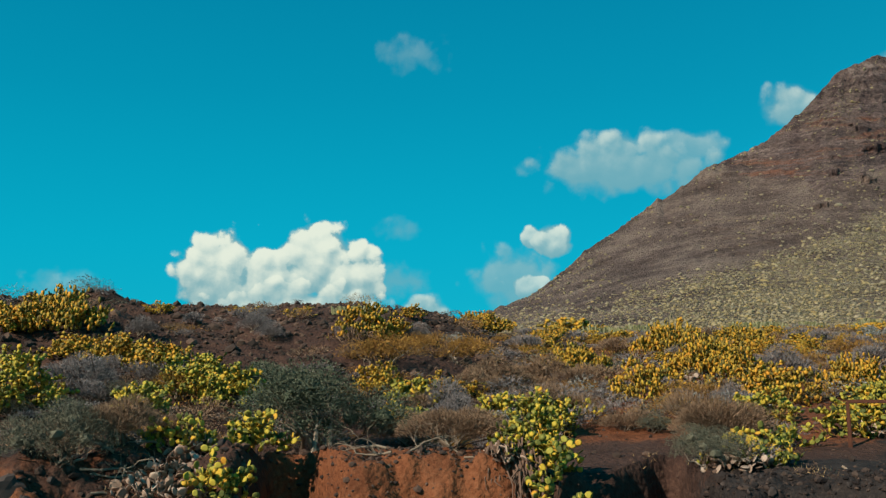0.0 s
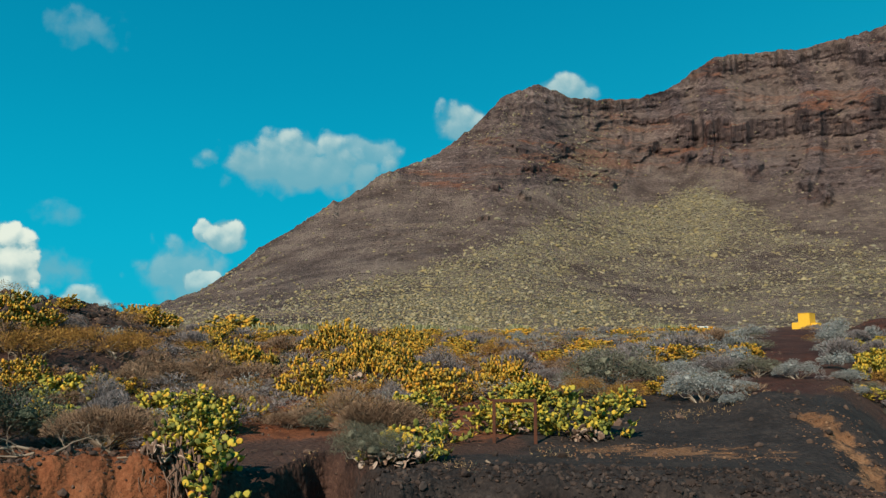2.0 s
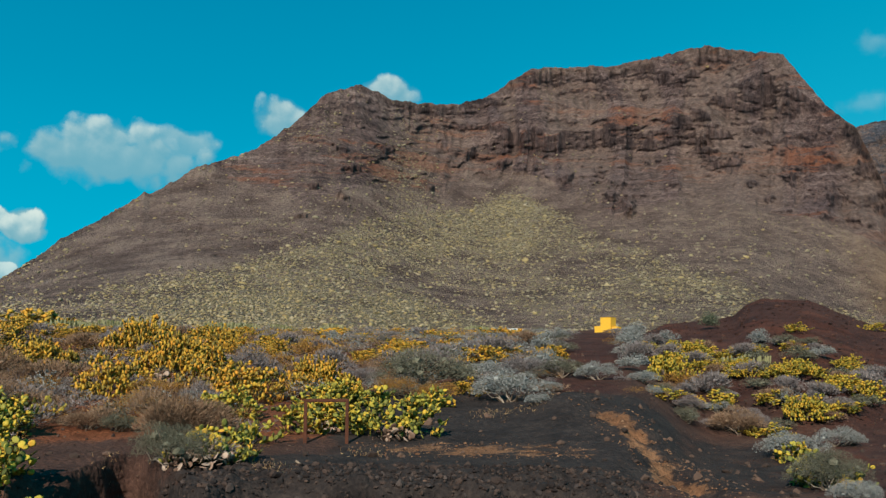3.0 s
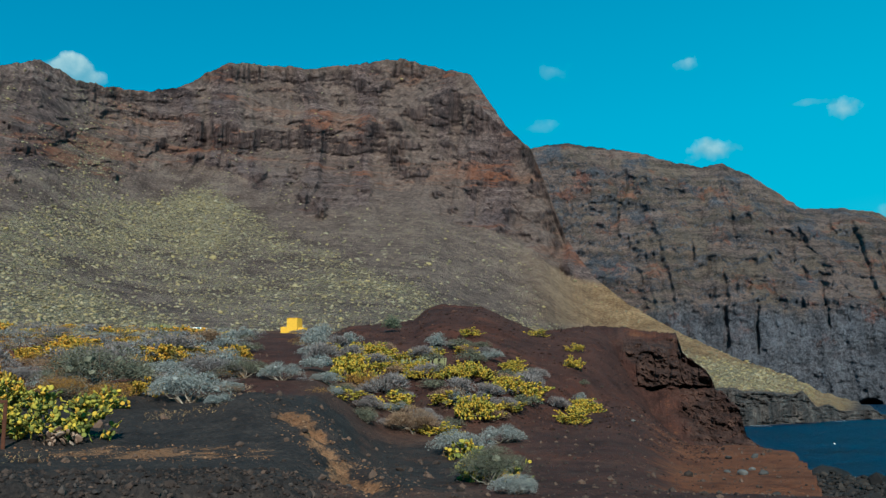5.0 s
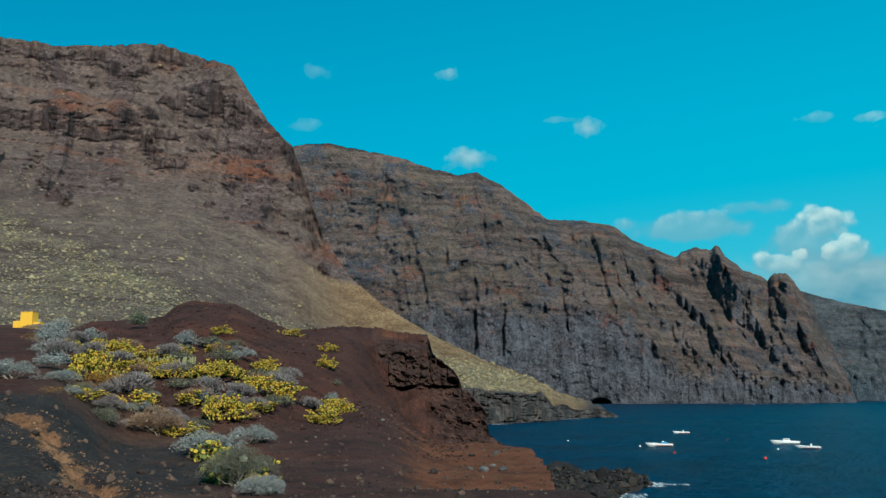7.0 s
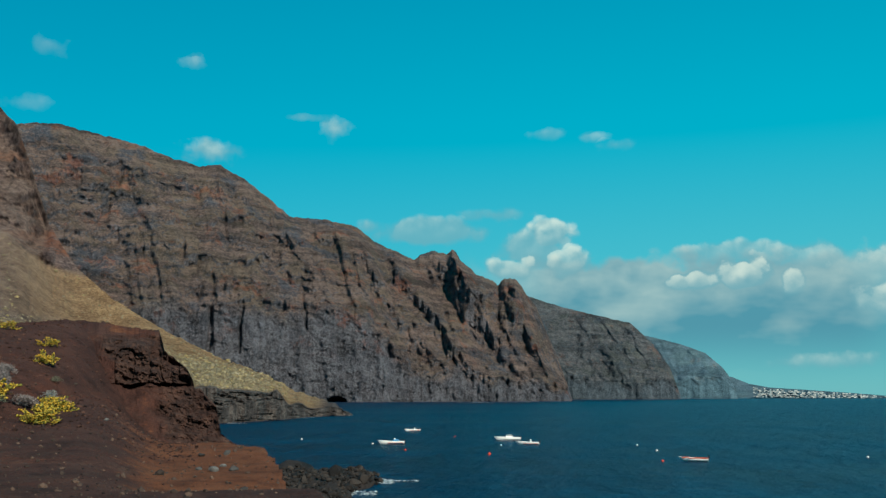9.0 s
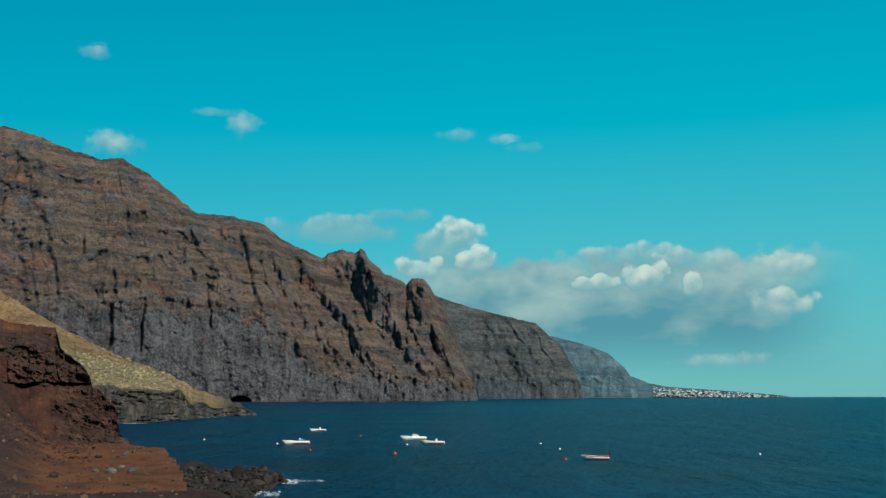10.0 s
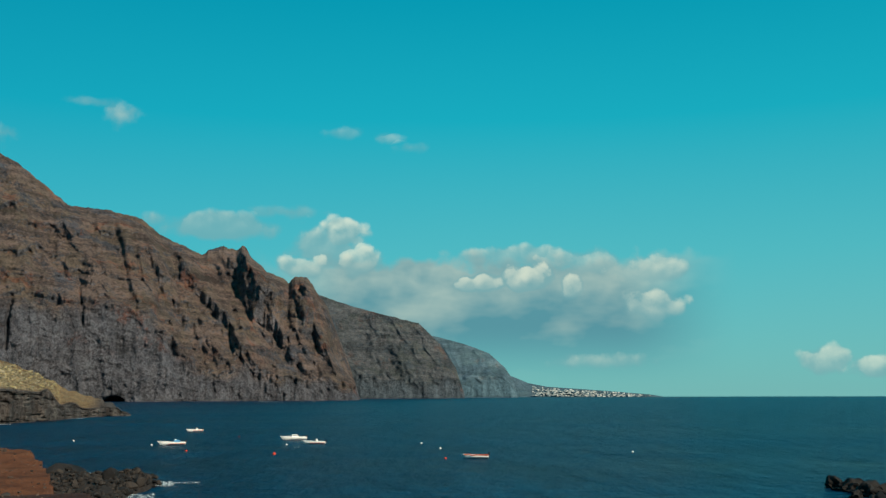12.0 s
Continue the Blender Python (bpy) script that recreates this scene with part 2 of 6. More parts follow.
def ground_material():
    n = Nodes("volcanic_ground", 0.95, 0.15)
    coarse, mid, fine = n.noise(0.25, 6), n.noise(1.6, 6), n.noise(9, 5)
    grit = n.noise(28, 4, 0.65)
    tone = n.math("ADD", n.math("ADD", n.math("MULTIPLY", coarse, 0.3), n.math("MULTIPLY", mid, 0.15)), n.math("ADD", n.math("MULTIPLY", fine, 0.25), n.math("MULTIPLY", grit, 0.3)))
    lava = n.ramp(tone, [(0.36, (0.026, 0.014, 0.012)), (0.5, (0.062, 0.033, 0.025)), (0.64, (0.12, 0.066, 0.045))])
    earth = n.ramp(tone,
                   [(0.36, (0.08, 0.026, 0.013)), (0.5, (0.165, 0.057, 0.025)), (0.64, (0.26, 0.105, 0.05))])
    cinder = n.ramp(tone, [(0.36, (0.022, 0.01, 0.009)), (0.5, (0.052, 0.022, 0.017)), (0.64, (0.1, 0.047, 0.034))])
    redder = n.ramp(tone, [(0.36, (0.045, 0.014, 0.008)), (0.5, (0.1, 0.03, 0.015)), (0.64, (0.17, 0.062, 0.032))])
    cinder = n.mix(n.math("MULTIPLY", n.step(n.noise(0.16, 8, 0.7), 0.5, 0.64), 0.6), cinder, redder)
    track = n.ramp(n.math("ADD", n.math("MULTIPLY", fine, 0.6), n.math("MULTIPLY", mid, 0.4)), [(0.36, (0.016, 0.013, 0.013)), (0.52, (0.033, 0.026, 0.024)), (0.68, (0.06, 0.046, 0.039))])
    tuff = n.ramp(tone, [(0.36, (0.07, 0.023, 0.011)), (0.5, (0.14, 0.049, 0.022)), (0.64, (0.22, 0.092, 0.043))])
    edge = n.math("ADD", n.math("MULTIPLY", n.math("SUBTRACT", n.noise(0.9, 7, 0.65), 0.5), 1.3), n.math("MULTIPLY", n.math("SUBTRACT", n.noise(5.0, 5, 0.7), 0.5), 0.7))

    def mask(key):
        return n.step(n.math("ADD", n.field(key), edge), 0.3, 0.7)
    c = n.mix(mask("earth"), lava, earth)
    c = n.mix(mask("cinder"), c, cinder)
    c = n.mix(mask("track"), c, track)
    crags = n.ramp(n.math("ADD", n.math("MULTIPLY", mid, 0.5), n.math("MULTIPLY", n.noise(3.5, 7, 0.75), 0.5)), [(0.36, (0.012, 0.008, 0.008)), (0.5, (0.05, 0.028, 0.023)), (0.66, (0.11, 0.062, 0.046))])
    c = n.mix(n.math("MULTIPLY", mask("crag"), 0.85), c, crags)
    c = n.mix(mask("tuff"), c, tuff)
    c = n.mix(n.step(n.math("ADD", n.field("ochre"), edge), 0.4, 0.6), c, n.ramp(tone, [(0.36, (0.1, 0.047, 0.024)), (0.5, (0.18, 0.09, 0.046)), (0.64, (0.28, 0.16, 0.09))]))
    mottle = n.ramp(n.noise(0.75, 9, 0.72), [(0.38, (0.5, 0.5, 0.52)), (0.5, (0.95, 0.95, 0.95)), (0.62, (1.0, 1.0, 1.0))])
    c = n.mix(0.85, c, mottle, "MULTIPLY")
    stones = n.voronoi(7.0)
    c = n.mix(n.math("MULTIPLY", n.step(fine, 0.62, 0.75), 0.35), c, (0.14, 0.09, 0.065))
    rough = n.math("ADD", 0.18, n.math("MULTIPLY", n.field("crag"), 1.6))
    h = n.math("ADD", n.math("MULTIPLY", n.math("MULTIPLY", mid, rough), 1.0), n.math("ADD", n.math("MULTIPLY", fine, 0.4), n.math("MULTIPLY", stones, -0.3)))
    return n.done(c, n.bump(h, 1.0, 0.16))


def mountain_material():
    n = Nodes("mountain_rock_and_scrub", 0.95, 0.12)
    mid, fine = n.noise(0.03, 7, 0.65), n.noise(0.16, 6, 0.65)
    strata = n.noise(0.02, 7, 0.68, squash=(0.3, 0.3, 3.2))
    grit = n.noise(0.45, 5, 0.7)
    tone = n.math("ADD", n.math("ADD", n.math("MULTIPLY", strata, 0.3), n.math("MULTIPLY", mid, 0.14)), n.math("ADD", n.math("MULTIPLY", fine, 0.28), n.math("MULTIPLY", grit, 0.28)))
    rock = n.ramp(tone, [(0.425, (0.025, 0.018, 0.019)), (0.465, (0.055, 0.038, 0.038)), (0.505, (0.105, 0.071, 0.066)), (0.54, (0.155, 0.107, 0.097)), (0.585, (0.26, 0.195, 0.176))])
    rust = n.math("MULTIPLY", n.step(n.noise(0.011, 7, 0.75, squash=(0.5, 0.5, 3.0)), 0.53, 0.6), 0.85)
    rock = n.mix(rust, rock, n.ramp(fine, [(0.3, (0.12, 0.04, 0.022)), (0.7, (0.27, 0.11, 0.06))]))
    mauve = n.math("MULTIPLY", n.step(n.noise(0.008, 6, 0.7, squash=(0.6, 0.6, 2.0)), 0.53, 0.66), 0.55)
    rock = n.mix(mauve, rock, n.ramp(fine, [(0.3, (0.06, 0.045, 0.048)), (0.7, (0.2, 0.15, 0.15))]))
    rock = n.mix(n.math("MULTIPLY", n.field("chute"), 0.45), rock, n.ramp(fine, [(0.3, (0.12, 0.085, 0.07)), (0.7, (0.26, 0.19, 0.15))]))
    soil = n.ramp(n.math("ADD", n.math("MULTIPLY", mid, 0.55), n.math("MULTIPLY", grit, 0.45)), [(0.42, (0.076, 0.052, 0.045)), (0.5, (0.142, 0.1, 0.084)), (0.58, (0.23, 0.17, 0.14))])
    sand = n.ramp(n.math("ADD", n.math("MULTIPLY", mid, 0.5), n.math("MULTIPLY", fine, 0.5)), [(0.38, (0.082, 0.057, 0.049)), (0.5, (0.152, 0.108, 0.09)), (0.62, (0.24, 0.175, 0.142))])
    bush = n.math("MINIMUM", n.voronoi(0.36), n.math("MULTIPLY", n.voronoi(0.62), 1.5))
    tint = n.voronoi(0.36, out="Color")
    green = n.ramp(tint, [(0.1, (0.13, 0.105, 0.068)), (0.4, (0.23, 0.185, 0.1)), (0.6, (0.255, 0.225, 0.165)), (0.9, (0.35, 0.265, 0.115))])
    scrub, talus = n.field("scrub"), n.field("talus")
    fall = n.step(n.field("fall"), 0.1, 0.9)
    rock = n.mix(n.math("MULTIPLY", n.step(n.field("fall"), 0.5, 0.95), 0.3), rock, n.ramp(grit, [(0.4, (0.09, 0.065, 0.058)), (0.6, (0.27, 0.2, 0.17))]))
    ribs = n.noise(0.06, 6, 0.7, squash=(1.0, 1.0, 0.25))
    rock = n.mix(n.math("MULTIPLY", n.field("wall"), 0.85), rock, n.ramp(n.math("ADD", n.math("MULTIPLY", ribs, 0.6), n.math("MULTIPLY", fine, 0.4)), [(0.4, (0.026, 0.019, 0.021)), (0.5, (0.07, 0.05, 0.05)), (0.6, (0.14, 0.1, 0.095))]))
    c = n.mix(n.step(n.math("ADD", n.field("soil"), n.math("MULTIPLY", n.math("SUBTRACT", mid, 0.5), 0.9)), 0.35, 0.65), rock, soil)
    c = n.mix(n.step(n.math("ADD", talus, n.math("MULTIPLY", n.math("SUBTRACT", mid, 0.5), 0.8)), 0.3, 0.8), c, sand)
    c = n.mix(n.math("MULTIPLY", n.field("gold"), 0.9), c, n.ramp(n.math("ADD", n.math("MULTIPLY", mid, 0.4), n.math("MULTIPLY", grit, 0.6)), [(0.42, (0.135, 0.076, 0.038)), (0.5, (0.28, 0.165, 0.08)), (0.58, (0.43, 0.28, 0.145))]))
    c = n.mix(n.math("MULTIPLY", n.field("bench"), 0.85), c, n.ramp(n.math("ADD", n.math("MULTIPLY", ribs, 0.4), n.math("ADD", n.math("MULTIPLY", fine, 0.3), n.math("MULTIPLY", grit, 0.3))), [(0.4, (0.03, 0.026, 0.026)), (0.5, (0.088, 0.078, 0.075)), (0.6, (0.2, 0.18, 0.165))]))
    wide = n.math("MULTIPLY", n.math("ADD", scrub, n.math("MULTIPLY", n.math("SUBTRACT", mid, 0.5), 1.1)), 0.6)
    dots = n.math("MULTIPLY", n.step(n.math("SUBTRACT", wide, bush), 0.0, 0.05), n.step(scrub, 0.02, 0.2))
    c = n.mix(n.math("MULTIPLY", dots, 0.9), c, green)
    h = n.math("ADD", n.math("MULTIPLY", mid, 3.0), n.math("ADD", n.math("ADD", n.math("MULTIPLY", fine, 1.8), n.math("MULTIPLY", grit, 1.1)), n.math("MULTIPLY", dots, 0.7)))
    return n.done(c, n.bump(h, 1.0, 2.8))


def cliff_material(name, dark, light, red, amount, rugged=3.2):
    n = Nodes(name, 0.95, 0.1)
    mid, fine, grit = n.noise(0.012, 7, 0.7), n.noise(0.05, 7, 0.72), n.noise(0.2, 5, 0.7)
    strata = n.noise(0.011, 7, 0.7, squash=(0.3, 0.3, 3.5))
    streak = n.noise(0.035, 6, 0.65, squash=(1.0, 1.0, 0.08))
    lower = n.field("sheer")
    grain = n.math("ADD", n.math("MULTIPLY", streak, lower), n.math("MULTIPLY", strata, n.math("SUBTRACT", 1.0, lower)))
    v = n.math("ADD", n.math("MULTIPLY", grain, 0.32), n.math("ADD", n.math("MULTIPLY", fine, 0.26), n.math("ADD", n.math("MULTIPLY", mid, 0.16), n.math("MULTIPLY", grit, 0.26))))
    bare = n.ramp(v, [(0.41, tuple(0.55 * d for d in dark)), (0.47, dark), (0.54, light), (0.61, tuple(1.4 * d for d in light))])
    # brown earth and olive scrub on the ledges
    w = n.math("ADD", n.math("MULTIPLY", strata, 0.45), n.math("ADD", n.math("MULTIPLY", fine, 0.35), n.math("MULTIPLY", grit, 0.2)))
    earth = n.ramp(w, [(0.43, tuple(0.3 * d for d in red)), (0.5, tuple(0.8 * d for d in red)), (0.57, tuple(1.5 * d for d in red))])
    olive = n.ramp(w, [(0.43, (0.4 * red[0], 0.48 * red[1], 0.4 * red[2])), (0.57, (1.15 * red[0], 1.22 * red[1], 0.95 * red[2]))])
    earth = n.mix(n.math("MULTIPLY", n.step(n.noise(0.008, 7, 0.75), 0.48, 0.58), 0.8), earth, olive)
    cover = n.math("MULTIPLY", n.math("SUBTRACT", 1.0, n.math("MULTIPLY", n.field("face"), 0.8)), n.math("SUBTRACT", 1.0, n.math("MULTIPLY", lower, 0.9)))
    c = n.mix(n.math("MULTIPLY", n.math("MULTIPLY", cover, n.step(n.math("ADD", mid, n.math("MULTIPLY", grit, 0.3)), 0.5, 0.64)), amount), bare, earth)
    rust = n.math("MULTIPLY", n.step(n.noise(0.014, 7, 0.75), 0.55, 0.64), n.step(n.field("height"), 0.2, 0.45))
    c = n.mix(n.math("MULTIPLY", rust, 0.7 * amount), c, n.ramp(w, [(0.42, (0.7 * red[0], 0.35 * red[1], 0.25 * red[2])), (0.58, (2.0 * red[0], 1.1 * red[1], 0.75 * red[2]))]))
    c = n.mix(n.math("MULTIPLY", n.math("MULTIPLY", n.step(streak, 0.58, 0.74), lower), 0.3), c, tuple(1.7 * d for d in light))
    h = n.math("ADD", n.math("MULTIPLY", mid, 4.0), n.math("ADD", n.math("MULTIPLY", fine, 3.4), n.math("ADD", n.math("MULTIPLY", streak, n.math("MULTIPLY", lower, 2.5)), n.math("MULTIPLY", grit, 2.8))))
    return n.done(c, n.bump(h, 1.0, rugged))


def water_material():
    n = Nodes("sea_water", 0.3, 0.05)
    swell = n.noise(0.045, 6, 0.65, squash=(0.5, 1.3, 1.0))
    ripple = n.noise(0.42, 6, 0.7, squash=(1.2, 0.45, 1.0))
    bands = n.noise(0.009, 7, 0.7, squash=(1.6, 0.18, 1.0))
    c = n.ramp(n.math("ADD", n.math("MULTIPLY", bands, 0.34), n.math("ADD", n.math("MULTIPLY", swell, 0.16), n.math("MULTIPLY", ripple, 0.5))), [(0.42, (0.0, 0.001, 0.008)), (0.5, (0.0, 0.014, 0.042)), (0.58, (0.002, 0.042, 0.09))])
    rough = n.math("ADD", 0.18, n.math("MULTIPLY", bands, 0.3))
    return n.done(c, n.bump(ripple, 1.0, 1.1, n.bump(swell, 1.0, 4.0)), rough)


GROUND, MOUNTAIN = ground_material(), mountain_material()
# bare rock tones of the cliff include a blue cast of painted haze
CLIFF = cliff_material("sea_cliff_rock_hazed", (0.076, 0.079, 0.096), (0.138, 0.142, 0.168), (0.2, 0.124, 0.088), 0.66)
# distance haze is painted into these two rock colours, bluer on the farther one
HAZED_HEADLAND = cliff_material("headland_rock_hazed", (0.058, 0.076, 0.096), (0.092, 0.115, 0.14), (0.12, 0.11, 0.108), 0.6, 3.0)
HAZED_FAR_HEADLAND = cliff_material("far_headland_rock_hazed", (0.055, 0.1, 0.132), (0.072, 0.122, 0.155), (0.08, 0.11, 0.135), 0.4, 0.9)
WATER = water_material()

# ---- the land: azimuth in degrees to the right of the first view, range in metres ----
INLAND = [(0, 10.4), (17, 10.3), (19.6, 10.45), (24, 10.9), (28, 11.45), (35, 12.35), (45, 13.7), (60, 15.4), (80, 16.9), (110, 19.0), (190, 24.6), (235, 28.2), (300, 29.0), (5000, 29.0)]
# rise of the cinder hill's crest above the eye's level, in degrees
CINDER = [(40.5, 2.6), (41.7, 3.3), (43.5, 4.2), (45.8, 4.4), (47.3, 4.6), (48.0, 5.2), (48.9, 5.55), (51.4, 5.35), (52.9, 4.6), (54.6, 3.85), (56.2, 4.0), (57.5, 4.2), (60.2, 4.05), (61.2, 3.85), (62.6, 3.7),
          (62.8, 3.1), (62.95, 2.5), (63.4, 2.25), (64.2, 1.55), (64.6, 0.85), (64.68, 0.5), (65.0, 0.35), (65.9, -0.6), (66.25, -2.2), (67.5, -2.7)]
COAST = [(40, 400), (48, 120), (56, 82), (62, 70), (65, 60), (66.4, 52), (68.7, 46), (69.7, 34), (70.7, 24.5), (73, 16), (80, 12), (150, 12), (185, 30), (220, 400)]
SEA_BED = -5.0


def land(az, r):
    """Height of the ground, and how far each kind of soil covers it."""
    az, r = np.broadcast_arrays(np.asarray(az, float), np.asarray(r, float))
    x, y = r * np.sin(np.radians(az)), r * np.cos(np.radians(az))
    near = smooth(12, 18, r)
    z = curve(r, INLAND)
    rough = fbm(x * 0.35, y * 0.35, 3, 4)
    # open hollow in front of the cinder hill
    hollow = smooth(41, 46, az + 1.5 * vnoise(r * 0.1, 0, 5)) * smooth(150, 110, az)
    z = z + (np.interp(r, [0, 19, 30, 45, 70], [10.3, 10.1, 10.1, 11.4, 13.0]) - z) * hollow * smooth(90, 45, r)
    # lava ridge that closes the view inland
    ridge = smooth(7.5, -3, az) * smooth(24, 61, r) * (1 - 0.6 * smooth(66, 110, r))
    top = 17.35 + 0.5 * vnoise(az * 0.25, 2.2, 8)
    z = z + (top - z) * ridge * smooth(-200, -60, az)
    # banks along the road, with a hollow scooped out where the red earth ends
    lower_end = smooth(58, 60.5, az)
    cut = np.clip((az - 6.8) / 6.0, 0, 1) * smooth(17.0, 12.6, az)
    cave = np.exp(-np.abs((az + 8.9) / 2.2) ** 3) * smooth(25, 22, r)
    front = r - 4.6 * cut - 3.2 * cave + 0.55 * fbm(x * 0.45, y * 0.45, 9, 3) + 0.16 * fbm(x * 1.9, y * 1.9, 10, 2)
    mound = smooth(-10.0, -11.3, az)
    bank = (smooth(17.5, 18.5, front) * (1 - mound) + smooth(16.0, 20.0, front + 0.7 * fbm(x * 0.7, y * 0.7, 11, 3)) * mound) * smooth(44, 39, az)
    drop = smooth(23 + 3.5 * cut, 19.5 + 5 * cut, r) * smooth(44, 38, az)
    z = z + drop * (bank - 1) * (1.15 + 0.4 * cut + 0.5 * cave) + drop * bank * (0.5 * smooth(7, 2, az) + 0.1)
    z = z + 0.45 * np.exp(-((az + 12.2) / 1.1) ** 2 - ((r - 18.2) / 1.3) ** 2)
    # black gravel hump beside the track
    z = z + 0.62 * np.exp(-((az - 38.2) / 3.0) ** 2 - ((r - 28.5) / 2.6) ** 2) + 0.2 * np.exp(-((az - 42.5) / 2.2) ** 2 - ((r - 24) / 2.4) ** 2)
    gully = np.exp(-((az - 40.3 - (27 - r) * 0.7 + 0.9 * fbm(x * 0.5, y * 0.5, 35, 3)) / 1.1) ** 2) * smooth(19, 20.5, r) * smooth(28.5, 26.5, r)
    z = z - 0.34 * gully * (0.6 + 0.5 * fbm(x * 1.6, y * 1.6, 36, 4, 0.6)) + 0.2 * np.exp(-((az - 42.2 - (27 - r) * 0.7) / 1.3) ** 2) * smooth(19, 21, r) * smooth(29, 26, r)
    # terrace with the loose stones
    terrace = smooth(58.5, 63.5, az) * smooth(76, 72.5, az)
    flat = 9.55 + 0.12 * fbm(x * 0.12, y * 0.12, 14, 3)
    z = z + (flat - z) * terrace * smooth(19, 28, r)
    # cinder hill, a steep broken rock face at its seaward end
    jag = az + smooth(62, 63, az) * (0.16 * fbm(x * 0.35, y * 0.35, 12, 3))
    crest_r = np.interp(az, [40, 46, 49, 53, 58, 62.5, 64.5, 66.5, 68], [70, 72, 75, 72, 70, 72, 71, 70, 69])
    crest = EYE + crest_r * np.tan(np.radians(curve(jag, CINDER))) - 1.8 * lower_end
    foot = np.interp(az, [40, 45, 53, 57, 60, 66], [52, 36, 37, 46, 57.5, 58])
    cliffy = smooth(57, 61.5, az)
    u = np.clip((r - foot + cliffy * 1.6 * fbm(x * 0.3, y * 0.3, 21, 4, 0.6)) / (crest_r - foot), 0, 1)
    lift = u * (1 - cliffy) + u * 0.8 * cliffy
    on = smooth(39.5, 42, az) * smooth(69, 67, az)
    behind = smooth(0, 26, r - crest_r)
    z = z + on * np.maximum(crest - z, -1.5) * lift * (1 - behind * smooth(46, 42, az)) - on * behind * smooth(44, 48, az) * 9.0
    # fine relief
    lumps = near * (0.045 + 0.3 * smooth(8, -6, az) * smooth(26, 34, r) + 0.1 * smooth(90, 200, r))
    z = z + lumps * rough
    rubble = near * smooth(20.5, 19.3, r) * smooth(4, 7, az) * smooth(46, 42, az)
    z = z + mound * near * smooth(24, 21, r) * 0.22 * fbm(x * 1.1, y * 1.1, 31, 4, 0.6)
    z = z + rubble * 0.16 * fbm(x * 1.7, y * 1.7, 30, 4) + near * smooth(20.5, 19.3, r) * smooth(-9, -7, az) * smooth(7, 4, az) * (0.07 * fbm(x * 2.6, y * 2.6, 32, 3, 0.6) - 0.12 * smooth(0.25, 0.6, vnoise(x * 2.2, y * 0.5, 33)))
    # level road round the eye
    z = 10.33 + 0.03 * rough + (z - 10.33 - 0.03 * rough) * smooth(13.5, 16.6, r)
    # down to the sea
    shore = curve(az, COAST)
    shore = shore + 1.8 * fbm(az * 0.9, 0 * az, 41, 4, 0.6) * smooth(22, 34, shore) * smooth(80, 60, shore)
    out = r - shore + 1.4 * fbm(x * 0.3, y * 0.3, 40, 3) * smooth(14, 30, r)
    fall = smooth(0, 1, np.clip(out / (6 + 0.12 * shore), 0, 1)) * smooth(44, 50, az)
    z = z + (SEA_BED - z) * fall
    tip = np.interp(r, [100, 117, 138, 146, 158, 172], [72.2, 73.2, 75.3, 75.6, 72.0, 68.5])
    reef = smooth(0.6, -0.4, az - tip + 0.5 * fbm(x * 0.16, y * 0.16, 43, 3)) * smooth(92, 106, r) * smooth(176, 160, r) * smooth(60, 64, az)
    z = np.where(reef > 0, np.maximum(z, -1.6 + reef * (2.5 + 0.9 * fbm(x * 0.2, y * 0.2, 44, 4))), z)
    # soils
    earth = 0.6 * smooth(4, 9, az) * smooth(36, 28, az) * smooth(23, 26, r) * smooth(75, 45, r) + near * smooth(8, 4, az) * smooth(-11, -8.5, az) * smooth(24, 20.5, r) + near * 0.42 * smooth(-8, -11, az) * smooth(24, 20, r) + 0.4 * np.exp(-((az - 13) / 7) ** 2 - ((r - 27) / 3) ** 2) + 0.5 * np.exp(-((az - 4) / 5) ** 2 - ((r - 40) / 8) ** 2) + 0.35 * smooth(60, 120, r)
    cinder = smooth(42, 45, az) * smooth(38, 46, r) + (0.25 + 0.4 * smooth(48, 53, az)) * hollow * near
    tuff = 0.75 * smooth(58, 64.5, az) * smooth(76, 72.5, az) * smooth(20, 26, r) * smooth(58, 50, r)
    lane = np.exp(-((az - 39.2) / 2.6) ** 2) * smooth(25, 32, r) * smooth(230, 150, r)
    track = 0.9 * smooth(22, 26, az) * smooth(46, 43, az) * smooth(19.5, 22, r) * smooth(36, 31, r)
    track = np.maximum(track, 0.85 * smooth(12, 17, az) * smooth(44, 41, az) * smooth(15.5, 17, r) * smooth(23, 21.5, r))
    track = np.maximum(track, 0.66 * hollow * smooth(18, 21, r) * smooth(38, 32, r) * smooth(54, 48, az))
    strip = (0.56 + 0.2 * fbm(x * 0.9, y * 0.9, 37, 4, 0.6)) * smooth(24, 29, az) * smooth(42, 38, az) * np.exp(-((r - 23.0) / 1.15) ** 2)
    scar = (0.74 + 0.16 * fbm(x * 0.8, y * 0.8, 38, 4, 0.6)) * np.exp(-((az - 40.3 - (27 - r) * 0.7 + 0.9 * fbm(x * 0.5, y * 0.5, 35, 3)) / 1.35) ** 2) * smooth(19.6, 21.5, r) * smooth(28.5, 26.5, r)
    cinder = np.maximum(cinder, 0.75 * lane)
    return z, dict(earth=earth, cinder=cinder, tuff=tuff * (1 - reef), ochre=np.maximum(strip, scar), track=np.maximum(track, 1.2 * reef), crag=fall * smooth(66, 69, az) * (1 - smooth(0.2, 0.6, reef)))


def spot(az, r, up=0.0):
    """A place on the ground."""
    z = float(land(az, r)[0])
    return Vector((r * math.sin(radians(az)), r * math.cos(radians(az)), z + up))


